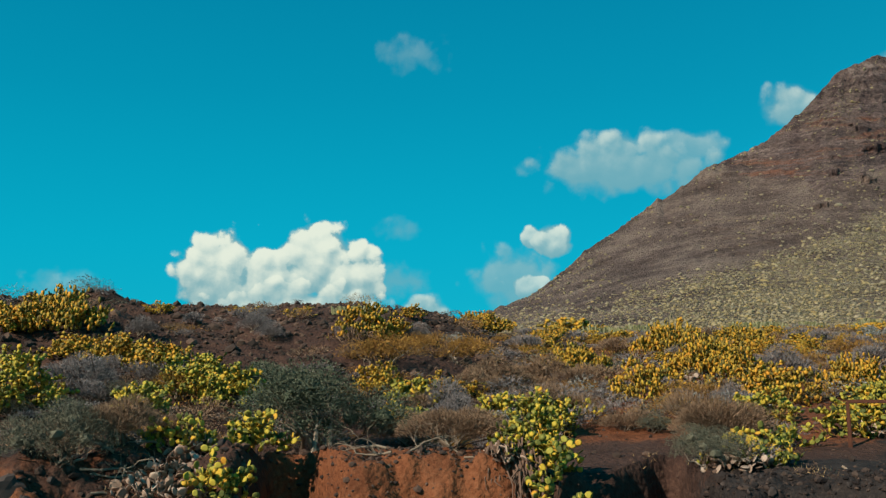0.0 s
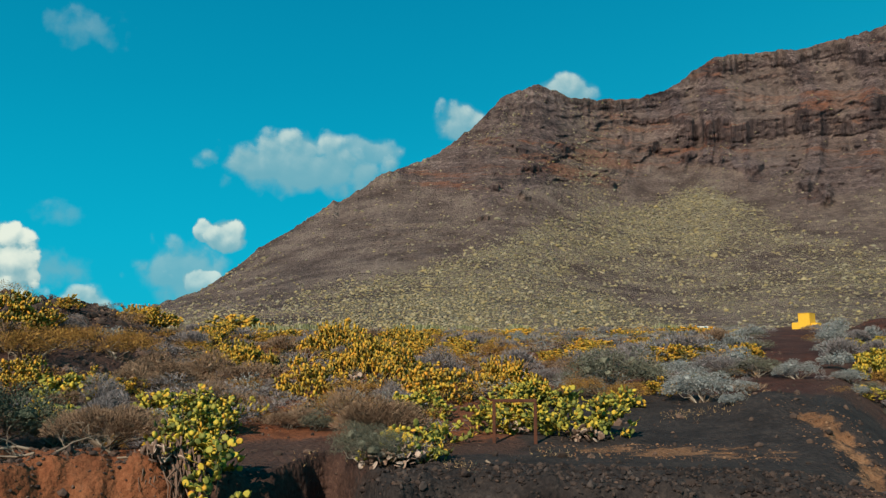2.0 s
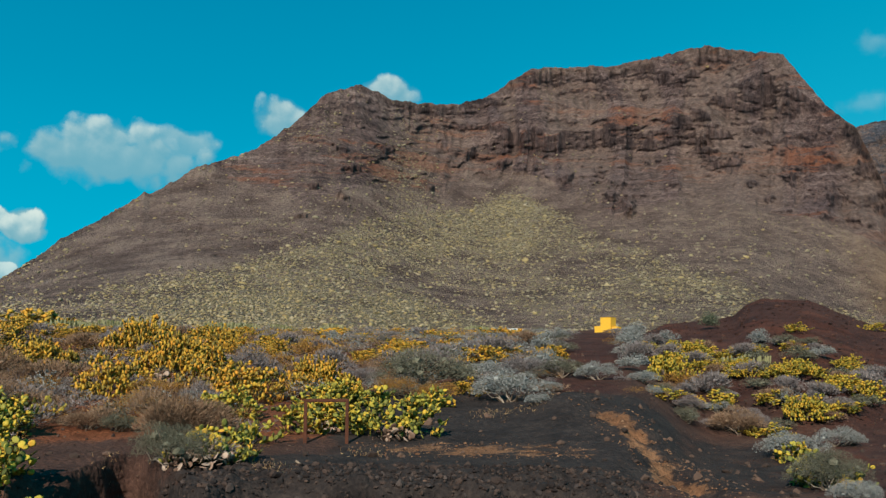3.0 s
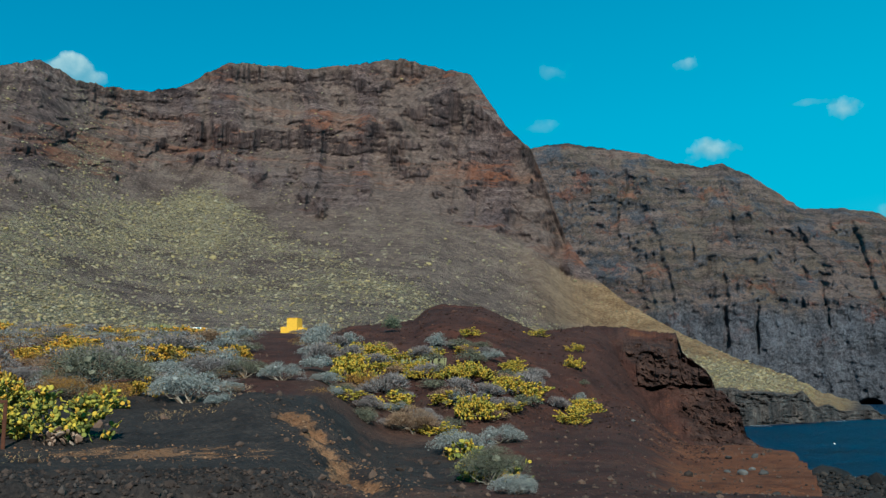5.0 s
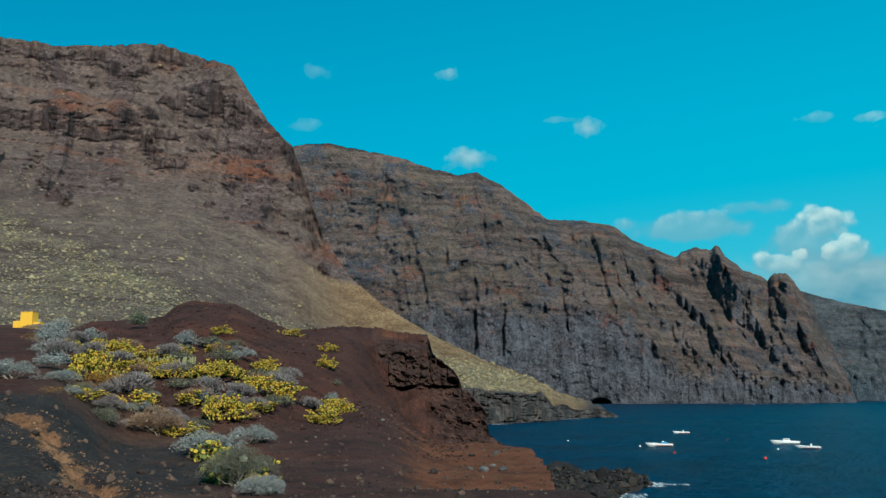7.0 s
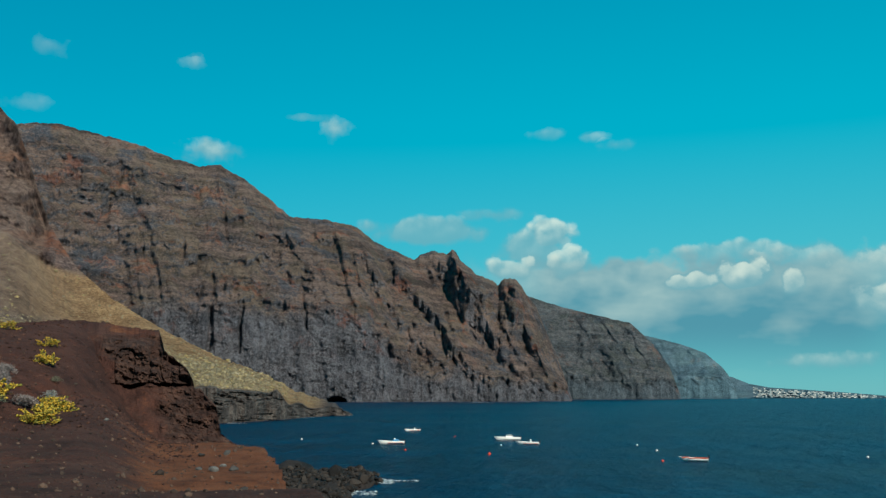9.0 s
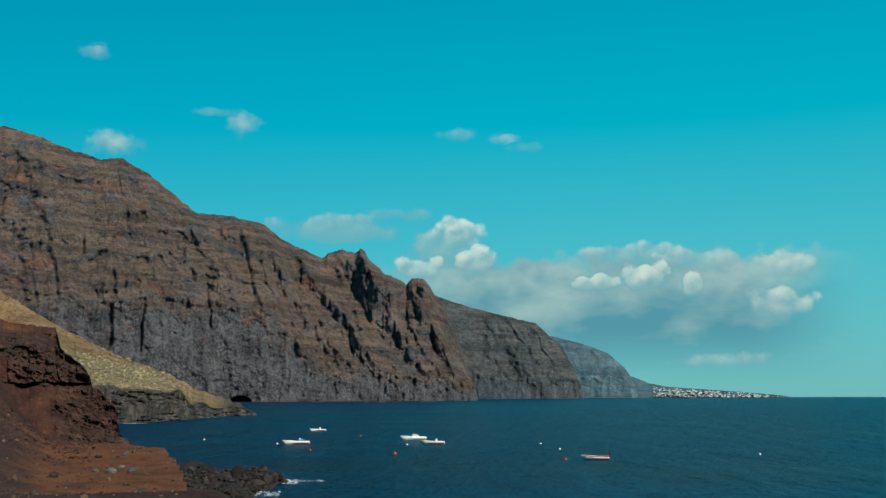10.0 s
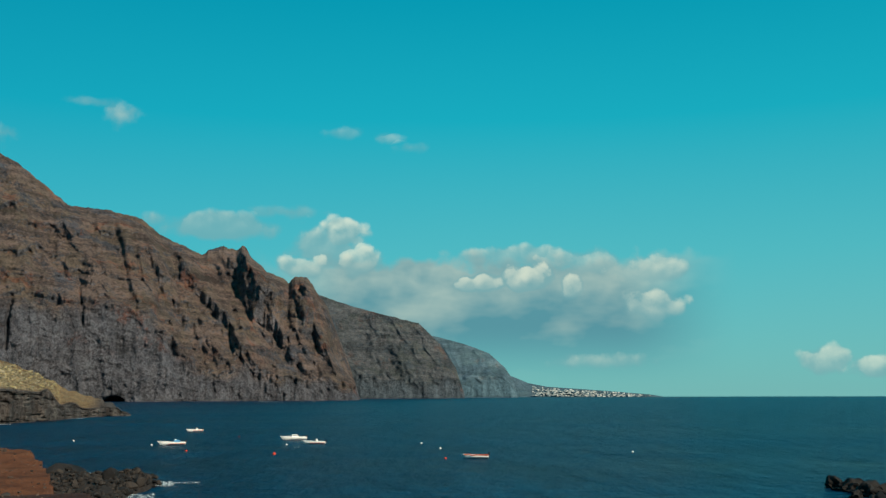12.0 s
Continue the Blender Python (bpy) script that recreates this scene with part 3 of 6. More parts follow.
def build_ground():
    az = np.concatenate([np.arange(-34, 78, 0.21), np.arange(78, 326, 2.0)])
    r = np.concatenate([np.linspace(0.02, 15.5, 16), np.linspace(16, 32, 120), np.geomspace(32.3, 92, 150), np.geomspace(94, 420, 60), np.geomspace(460, 5300, 12)])
    a, rr = np.meshgrid(az, r, indexing="ij")
    z, soils = land(np.where(a > 230, a - 360, a), rr)
    ob = grid_object("ground", polar(a, rr, z), GROUND, soils, closed=True)
    return tagged(ob, "dark volcanic ground of lava, red earth and cinders", "ground", kind="structure")


build_ground()


def build_water():
    r = np.concatenate([[1.0], np.geomspace(8, 5400, 60)])
    a, rr = np.meshgrid(np.arange(0, 360, 2.0), r, indexing="ij")
    ob = grid_object("water", polar(a, rr, 0.0 * rr), WATER, closed=True)
    return tagged(ob, "deep blue sea with small wind ripples", "sea", kind="structure")


build_water()

# crests: degrees of azimuth, degrees above the eye's level
CREST_MOUNTAIN = [(-8, 1.5), (0, 4.2), (2.7, 5.25), (5.3, 6.22), (7.3, 7.59), (8.3, 8.5), (8.5, 8.75), (10.4, 9.9), (12.3, 11.15), (12.9, 11.7), (13.2, 11.55), (14.3, 12.23), (15.8, 13.3), (17.8, 13.96),
                  (19.1, 14.45), (21.4, 16.1), (23.4, 17.95), (24.4, 18.17), (25.4, 18.5), (26.2, 18.15), (27.6, 17.6), (29.3, 17.4), (31.4, 17.4), (33.2, 17.75), (34.6, 18.65), (36.0, 19.4), (38.0, 19.37), (40.8, 19.3),
                  (43.2, 19.55), (44.8, 19.85), (46.5, 20.0), (48.1, 19.6), (50.8, 19.1), (51.8, 17.66), (52.9, 16.1), (54.4, 14.7), (55.2, 12.8), (56.4, 9.46), (58.0, 7.09), (59.9, 5.46), (62.7, 3.8), (65.8, 2.3), (68.8, 1.16), (70.4, 0.3), (71.6, -0.1), (72.6, -0.4), (73.4, -0.95), (75.2, -1.7)]
CREST_CLIFF = [(50, 12), (54.4, 14.7), (55.1, 14.89), (56.5, 14.98), (58.5, 14.64), (60.8, 14.27), (63.1, 13.49), (64.4, 13.21), (65.7, 13.32), (66.3, 12.96), (67.2, 12.51), (69.3, 10.93), (69.8, 10.49), (72.2, 10.34), (73.8, 9.95),
               (74.9, 9.14), (77.2, 8.06), (77.7, 8.35), (78.1, 8.5), (78.5, 8.58), (78.9, 8.4), (79.2, 8.4), (79.55, 8.6), (79.85, 8.45), (80.1, 8.0), (81.0, 7.2), (82.0, 6.75), (82.3, 6.5), (82.5, 6.75), (82.95, 6.95), (83.35, 6.85), (83.7, 6.5), (84.0, 5.95), (84.6, 5.2), (85.2, 3.6), (86.0, 1.6), (86.6, -0.2)]
CREST_HEADLAND = [(82, 6.2), (84.2, 5.83), (86.0, 5.21), (88.0, 4.69), (90.0, 4.21), (90.5, 3.77), (91.3, 2.94), (92.2, 1.62), (92.8, -0.1)]
CREST_FAR = [(88, 3.9), (90.0, 3.61), (91.0, 3.43), (92.9, 2.92), (94.2, 2.42), (95.1, 1.6), (95.6, 0.88), (95.9, -0.1)]
CREST_TOWN = [(93, 1.5), (95.6, 1.05), (96.5, 0.66), (97.6, 0.45), (99.7, 0.3), (101.8, 0.14), (103.6, -0.02), (104.2, -0.12)]


def sheet_rows(az, s, crest, low, foot, r, crag=0.0, calm=None, hang=2.6):
    """Heights for rows of equal rise between the foot and the crest, a face with no overhangs, and a back slope behind the crest."""
    r = np.maximum.accumulate(r + 0.02 * s, axis=1) - crag
    r = np.maximum(r, np.maximum.accumulate(r, axis=1) - hang)
    up = np.degrees(np.arctan((low - EYE) / foot))
    calm = crest if calm is None else calm
    el = up + (calm - up) * s + (crest - calm) * s ** 10
    z = EYE + r * np.tan(np.radians(el))
    back = np.linspace(0.1, 1, 7)[None, :]
    rb = r[:, -1:] * (1 + 0.22 * back)
    zb = z[:, -1:] - (np.maximum(z[:, -1:], 0) + 6) * back ** 1.3
    return np.concatenate([r, rb], 1), np.concatenate([z, zb], 1), el


def padded(values, extra=7):
    return np.concatenate([values, np.repeat(values[:, -1:], extra, 1)], 1)


# dark crags that stand out of the mountain: azimuth, rise, half width, half height
CRAGS = [(47.6, 13.3, 1.0, 0.6), (46.0, 14.2, 0.9, 1.3), (51.0, 12.4, 0.5, 0.6), (41.7, 11.2, 0.55, 0.7), (40.6, 11.9, 0.4, 0.4), (40.0, 13.2, 0.45, 0.3), (38.2, 13.0, 0.4, 0.35), (36.9, 14.3, 0.5, 0.35), (34.4, 13.9, 0.7, 0.4),
         (53.4, 11.0, 0.9, 0.45), (54.6, 12.3, 0.7, 0.7), (55.4, 10.2, 0.6, 0.4), (52.2, 10.6, 0.5, 0.3), (22.6, 12.5, 0.6, 0.3), (24.4, 11.9, 0.6, 0.28), (25.0, 13.6, 0.8, 0.3), (27.0, 14.6, 0.6, 0.35), (24.2, 14.6, 0.5, 0.2), (29.6, 12.6, 0.4, 0.35),
         (32.2, 14.6, 0.5, 0.6), (30.6, 15.2, 0.5, 0.25), (44.4, 12.3, 0.4, 0.3), (49.2, 14.9, 0.8, 0.3), (50.6, 15.6, 0.9, 0.3), (22.0, 10.7, 0.5, 0.2), (43.2, 13.7, 0.6, 0.25), (57.2, 8.6, 0.5, 0.35),
         (53.0, 12.7, 0.6, 0.35), (54.0, 9.7, 0.7, 0.3), (55.9, 9.0, 0.5, 0.4), (56.4, 7.5, 0.4, 0.35), (50.4, 13.6, 0.5, 0.3), (48.7, 12.1, 0.5, 0.35), (49.6, 11.2, 0.3, 0.25), (45.2, 11.6, 0.35, 0.25), (52.0, 14.4, 0.6, 0.3)]
# upper edge of the closed scrub, and the lowest rock ledges
SCRUB_LINE = [(-8, 2.5), (6, 4.9), (14, 6.8), (19, 7.8), (23.5, 9.6), (28, 10.7), (32, 11.3), (34.6, 12.0), (36, 11.5), (39.2, 10.1), (44.7, 7.5), (49.4, 5.8), (56, 4.2), (76, 0)]
ROCK_LINE = [(-8, 30), (12, 22), (16, 13), (19, 11.8), (23, 11.4), (27, 12.0), (31, 13.0), (35, 13.3), (38, 12.0), (41, 10.2), (44, 11.2), (47, 11.4), (50, 10.6), (54, 8.8), (57, 7.4), (60, 6)]


def ledges(az, el, seed, height, lean=0.0):
    """A saw that jumps to 1 at the foot of each rock ledge and runs out to 0 under the next, broken along its length."""
    level = (el + lean * az) / height + 0.5 * vnoise(az * 0.16, el * 0.1, seed) + 0.22 * fbm(az * 0.7, el * 0.9, seed + 1, 4, 0.55)
    k = np.floor(level)
    gate = vnoise(az * 0.33 + 11.3 * k, 5.1 * k, seed + 6) + 0.5 * fbm(az * 1.7 + 3.7 * k, 2.9 * k, seed + 7, 3)
    return (1 - (level - k)) * smooth(-0.3, 0.15, gate)


def build_mountain():
    az, s = np.meshgrid(np.arange(-8, 75.2, 0.07), np.linspace(0, 1, 340), indexing="ij")
    far = soft_curve(az, [(-8, 560), (3, 640), (13, 820), (25, 1000), (33, 1120), (45, 1180), (53, 1080), (56, 950), (60, 820), (66, 720), (73.5, 660)])
    foot = soft_curve(az, [(-8, 226), (45, 226), (58, 330), (63, 420), (68, 455), (69.4, 470), (70.4, 560), (73.5, 610)])
    low = curve(az, [(-8, 22), (48, 22), (58, -3), (73.5, -3)])
    crest = curve(az, CREST_MOUNTAIN) + 0.06 * fbm(az * 2.6, 0 * az, 50, 5, 0.6)
    calm = soft_curve(az, CREST_MOUNTAIN, 3.0)
    calm = calm + (crest - calm) * smooth(53, 56, az)
    steep = soft_curve(az, [(-8, 1.05), (15, 1.1), (25, 1.35), (36, 1.8), (50, 1.8), (57, 1.2), (73.5, 1.0)])
    u, v = az * 17.5, s * calm * 17.5
    r = foot + (far - foot) * (1 - (1 - s) ** steep)
    # low sea cliff under the fan
    shelf = smooth(60, 63, az)
    up = np.degrees(np.arctan((low - EYE) / foot))
    el = up + (calm - up) * s
    rim = np.clip((curve(az, [(60, 0.6), (66, 0.35), (69.3, 0.2), (70.0, -0.5), (73.5, -0.8), (76, -1.2)]) + 0.14 * vnoise(az * 1.6, 0, 51) - up) / (crest - up), 0.02, 0.95)
    fan = foot + 6 + (far - foot) * np.clip((s - rim) / (1 - rim), 0, 1)
    r = r * (1 - shelf) + shelf * np.where(s < rim, foot + 6 * np.clip(s / rim, 0, 1), fan + 5)
    ease, right, left = smooth(1.0, 0.93, s), smooth(59.5, 56.5, az), smooth(34, 22, az)
    wave = 0.5 * fbm(az * 0.4, el * 0.5, 53, 4) + 0.12 * fbm(az * 3, el * 3, 52, 3)
    over = el - soft_curve(az, SCRUB_LINE, 0.8) + 0.3 * wave
    rocky = smooth(-0.5, 0.9, el - soft_curve(az, ROCK_LINE, 1.5) + wave) * right
    fan_top = soft_curve(az, [(40, 13), (47.8, 11.0), (53.5, 9.4), (57, 6.9), (58.5, 6.4), (60, 9), (76, 9)], 0.5)
    spur = smooth(-0.25, 0.25, el - fan_top + 0.4 * wave) * smooth(44, 48, az) * smooth(60, 58.6, az)
    rocky = np.maximum(rocky, spur * right)
    # fall-line gullies that fan out downhill from the rock
    lean = u + (v - 250) * 0.35 * vnoise(u / 260, 1.0, 54) + 18 * fbm(u / 90, v / 120, 55, 3)
    gully = ridged(lean / 62, v / 420, 56, 4, 0.5)
    rill = ridged(lean / 17, v / 300, 74, 3, 0.55)
    open_slope = smooth(-0.6, 0.6, over) * right
    r = r - (gully - 0.6) * (3 + 12 * open_slope * smooth(20, 32, az) + 40 * rocky * smooth(23, 33, az)) * smooth(0, 0.1, s) * ease * right
    r = r - (rill - 0.6) * (4.5 * open_slope * (1 - 0.5 * left) + 1.0) * ease * right
    # rock ledges, large and small
    broken = 0.35 + 0.65 * smooth(-0.35, 0.35, fbm(lean / 120, v / 160, 78, 3))
    r = r - (17 * ledges(az, el + 0.5 * fbm(u / 60, v / 60, 79, 3), 57, 1.5, 0.015) + 8 * ledges(az, el + 0.3 * fbm(u / 40, v / 40, 84, 3), 80, 0.55, 0.02)) * broken * rocky * (1 - 0.62 * left) * ease
    r = r - 5 * ledges(az, el, 86, 0.5, -0.01) * left * smooth(6.5, 9, el) * smooth(0.0, 0.4, vnoise(az * 0.5, el * 0.8, 87)) * ease
    # the great wall under the plateau and the stepped faces beside it
    b0 = 14.55 + 0.25 * vnoise(az * 0.5, 0, 68) + 0.12 * fbm(az * 2, 0 * az, 69, 3)
    r = r - 40 * smooth(32.5, 34.5, az) * smooth(48.5, 45.5, az) * smooth(b0 - 0.03, b0 + 0.05, el) * smooth(18.4, 16.0, el) * ease
    b1 = 16.2 + 0.3 * vnoise(az * 0.6, 3, 70) - 0.12 * (az - 49) + 0.1 * fbm(az * 2.2, 0 * az, 75, 3)
    r = r - 26 * smooth(45.5, 47.5, az) * smooth(54, 52.5, az) * smooth(b1 - 0.03, b1 + 0.05, el) * smooth(19.6, 17.2, el) * ease
    # buttress that runs down from the plateau's corner
    spine = az - 46.4 - 0.25 * (16 - el) + 0.35 * fbm(u / 30, v / 22, 76, 3)
    r = r - 30 * smooth(-1.1, 0.0, spine) * smooth(1.4, 0.1, spine) * smooth(12.6, 13.6, el) * ease
    # single crags
    knob = 0.0 * az
    for c_az, c_el, half_w, half_h in CRAGS:
        lump = smooth(0.0, 0.22, 0.75 - np.hypot((az - c_az) / half_w, (el - c_el) / half_h) + 0.5 * fbm(u / 9, v / 7, int(c_az * 10), 4, 0.6))
        r = r - (14 + 22 * half_h) * lump * ease
        knob = np.maximum(knob, lump)
    crag = rocky * (1 - 0.6 * left) * (3.4 * fbm(u / 22 + 0.15 * v / 34, v / 9, 59, 5, 0.66) + 3.0 * (ridged(u / 13, v / 30, 65, 4, 0.6) - 0.5)) + 2.2 * fbm(r * np.sin(np.radians(az)) / 60, r * np.cos(np.radians(az)) / 60, 60, 2, 0.4) * smooth(0, 0.05, s)
    crag = crag * smooth(60, 56, az) * smooth(1.01, 0.94, s) + 1.6 * fbm(r * np.sin(np.radians(az)) / 50, r * np.cos(np.radians(az)) / 50, 66, 2, 0.4) * smooth(57, 60, az)
    crag = crag + shelf * smooth(rim + 0.03, rim - 0.03, s) * (7 * fbm(u / 20, el * 17.5 / 13, 52, 5, 0.66) + 6 * (ridged(u / 26, el * 17.5 / 9, 47, 3) - 0.5)) * smooth(0, 0.08, s)
    rr, z, rise = sheet_rows(az, s, crest, low, foot, r, crag, calm)
    # bare rock where the face is steep
    slope = np.gradient(z[:, :-7], axis=1) / np.maximum(np.gradient(rr[:, :-7], axis=1), 0.02)
    wall = smooth(1.3, 2.6, slope) * right * smooth(-2.5, -0.5, el - soft_curve(az, ROCK_LINE, 1.5)) * smooth(0.995, 0.96, s)
    wall = np.maximum(wall, 0.85 * knob * (0.7 + 0.5 * fbm(u / 12, v / 12, 85, 3)))
    on_fan = smooth(rim, rim + 0.05, s)
    scrub = 0.98 * smooth(0.7, -0.5, over) + 0.42 * smooth(46, 34, az) * smooth(-0.5, 0.5, over) * (0.7 + 0.6 * vnoise(az * 0.35, el * 0.5, 77))
    scrub = scrub * (0.9 + 0.3 * fbm(lean / 90, v / 50, 67, 3)) * (1 - 0.35 * smooth(22, 10, az) * smooth(3.5, 6.5, el)) * (1 - wall)
    scrub = scrub * (1 - 0.55 * np.exp(-((el - 7.2 + 0.33 * (az - 27)) / 0.7) ** 2) * smooth(26, 30, az) * smooth(44, 36, az))
    talus = smooth(-0.2, 0.5, over) * smooth(37, 40, az) * (1 - 0.75 * rocky) * (1 - spur)
    scrub = np.where(az > 55, np.maximum(scrub, 0.28 * smooth(55, 58, az)) * (1 - spur), np.maximum(scrub, 0.3 * talus))
    scrub = np.where(az > 60, scrub * on_fan, scrub) * smooth(72.6, 71.2, az)
    talus = (talus * (1 - smooth(55, 59, az)) + on_fan * smooth(55, 59, az) * (1 - spur)) * smooth(72.8, 71.2, az)
    soil = np.where(az > 60, on_fan * smooth(72.6, 71.2, az), 1 - rocky)
    bench = np.where(az > 60, np.maximum(1 - on_fan, smooth(71.2, 72.6, az)), 0.0)
    wall = np.where(az > 60, bench, wall)
    fields = dict(bench=bench, gold=talus * smooth(52, 60, az), scrub=scrub, talus=talus, soil=soil, wall=wall, chute=open_slope * smooth(0.66, 0.4, gully) * (1 - 0.6 * left), fall=0.25 + 0.75 * rill)
    ob = grid_object("mountain", polar(padded(az), rr, z), MOUNTAIN, {key: padded(value) for key, value in fields.items()})
    tagged(ob, "brown volcanic mountain with cliff bands and scrubby slopes", "mountain", kind="structure")
    return polar(az, rr[:, :-7], z[:, :-7]), scrub, rise


def build_cliff(name, label, az0, az1, step, crest, far, foot, material, seed, wall, relief=1.0, spurs=(), clefts=(), cave=None, rows=200):
    """A sea cliff: sheer columns up to the rise given by wall, ledges and slanting ridges above, spurs from the peaks."""
    az, s = np.meshgrid(np.arange(az0, az1, step), np.linspace(0, 1, rows), indexing="ij")
    rc, rf = curve(az, far), curve(az, foot)
    top = np.maximum(curve(az, crest) + 0.045 * relief ** 1.5 * fbm(az * 3, 0 * az, seed, 5, 0.6), -0.12)
    scale = np.radians(1) * rf
    u, v, el = az * scale, s * top * scale, s * top
    ease = smooth(1.0, 0.86, s)
    brink = np.clip(curve(az, wall) + 0.5 * vnoise(az * 0.7, 0, seed + 7) + 0.25 * fbm(az * 1.6, el, seed + 16, 3), 0.1, None) / np.maximum(top, 0.3)
    sheer = smooth(brink + 0.04, brink - 0.04, s)
    w = np.clip(brink, 0.02, 0.9)
    out = np.where(s < w, s * 0.2, 0.2 * w + (s - w) / (1 - w) * (1 - 0.2 * w))
    r = rf + (rc - rf) * out
    # ridges that run down to the right, steep and shaded on one side
    slant = 0.25 + 0.4 * smooth(68, 78, az)
    p = az + slant * el + 0.5 * fbm(u / 160, v / 130, seed + 1, 4, 0.55)
    for spacing, push, shift in ((2.9, 70, 0), (1.25, 30, 40), (0.5, 7, 80)):
        q = p / spacing + 0.45 * vnoise(p / spacing * 0.7, el * 0.12, seed + 2 + shift)
        k = np.floor(q)
        strength = 0.35 + 0.65 * np.abs(vnoise(k * 1.37, el * 0.35 / spacing, seed + 3 + shift))
        saw = q - k
        tooth = np.clip(saw / 0.2, 0, 1) * np.clip((1 - saw) / 0.8, 0, 1)
        r = r - push * relief * strength * tooth * (1 - 0.8 * sheer) * (0.45 + 0.55 * smooth(70, 79, az)) * smooth(1.0, 0.9, s)
    for peak, push, width in spurs:
        under = np.maximum(curve(peak, crest) - el, 0)
        d = az - peak - 0.42 * under + 0.35 * fbm(u / 110, v / 90, seed + 20, 4, 0.6) * smooth(0, 1.2, under)
        r = r - push * relief * np.clip((d + 1.0) / 1.0, 0, 1) * smooth(width, 0.0, d) * smooth(5.6, 1.2, under) * smooth(1.0, 0.93, s)
    # clefts: azimuth, foot, head, half width, lean
    for c_az, c_low, c_high, c_wide, c_lean in clefts:
        d = np.abs(az - c_az - c_lean * (c_high - el) + 0.1 * fbm(az * 2, el * 1.5, seed + 30, 3)) / c_wide
        r = r + 26 * relief * np.clip(1 - d, 0, 1) * smooth(c_low - 0.3, c_low + 0.5, el) * smooth(c_high + 0.25, c_high - 0.3, el)
    # ledges above, upright columns below
    r = r - relief * (27 * ledges(az, el + 0.4 * fbm(az * 0.8, el * 0.8, seed + 60, 3), seed + 40, 1.25, 0.03) + 13 * ledges(az, el + 0.3 * fbm(az, el, seed + 61, 3), seed + 50, 0.5, 0.05)) * (1 - sheer) * ease
    column = ridged(u / 34 + 0.3 * fbm(u / 60, v / 90, seed + 8, 2), v / 700, seed + 9, 4, 0.6)
    r = r - relief * 13 * (column - 0.5) * sheer
    chunk = ridged((u + 0.6 * v) / 42, v / 50, seed + 11, 4, 0.6)
    crag = relief * ((1 - 0.6 * sheer) * (8 * fbm(u / 55, v / 32, seed + 5, 5, 0.62) + 9 * (chunk - 0.5)) + 3.2 * fbm(u / 18, v / 12, seed + 15, 4, 0.62)) * smooth(1.01, 0.93, s)
    if cave:
        crag = crag - 90 * smooth(0.8, 0.5, np.hypot((az - cave) / 0.85, s / 0.06))
    rr, z, rise = sheet_rows(az, s, top, -4.0, rf, r, crag, hang=100.0 if cave is None else np.where(np.abs(az - cave) < 1.0, 100.0, 8.0))
    slope = np.gradient(z[:, :-7], axis=1) / np.maximum(np.gradient(rr[:, :-7], axis=1), 0.05)
    face = smooth(1.6, 3.5, slope) * (1 - sheer)
    ob = grid_object(name, polar(padded(az), rr, z), material, dict(height=padded(s), sheer=padded(sheer), face=padded(face)))
    tagged(ob, label, "cliff", kind="structure")
    return polar(az, rr[:, :-7], z[:, :-7])


SLOPE, SLOPE_SCRUB, SLOPE_RISE = build_mountain()
build_cliff("sea_cliff", "towering dark volcanic sea cliff with jagged ridge", 50, 86.6, 0.055, CREST_CLIFF, [(50, 2250), (70, 2400), (86, 2700)],
            [(50, 1800), (75, 1900), (86, 2150)], CLIFF, 70, [(50, 3), (61, 4.5), (63.2, 5.4), (66, 5.0), (71.5, 5.2), (74.6, 4.2), (77, 2.2), (80, 1.2), (86, 0.8)], 1.0,
            [(79.75, 170, 2.6), (82.85, 170, 2.4), (81.2, 60, 1.2), (73.6, 70, 1.6), (72.2, 60, 1.2), (69.4, 50, 1.8), (76.2, 60, 1.4)],
            [(65.5, 2.5, 7.5, 0.22, -0.03), (67.2, 2.8, 5.5, 0.12, -0.02), (60.1, 10.0, 12.6, 0.2, -0.35), (74.7, 2.4, 6.6, 0.3, 0.25), (70.7, 4.0, 6.5, 0.12, 0.1)], 72.75, 300)


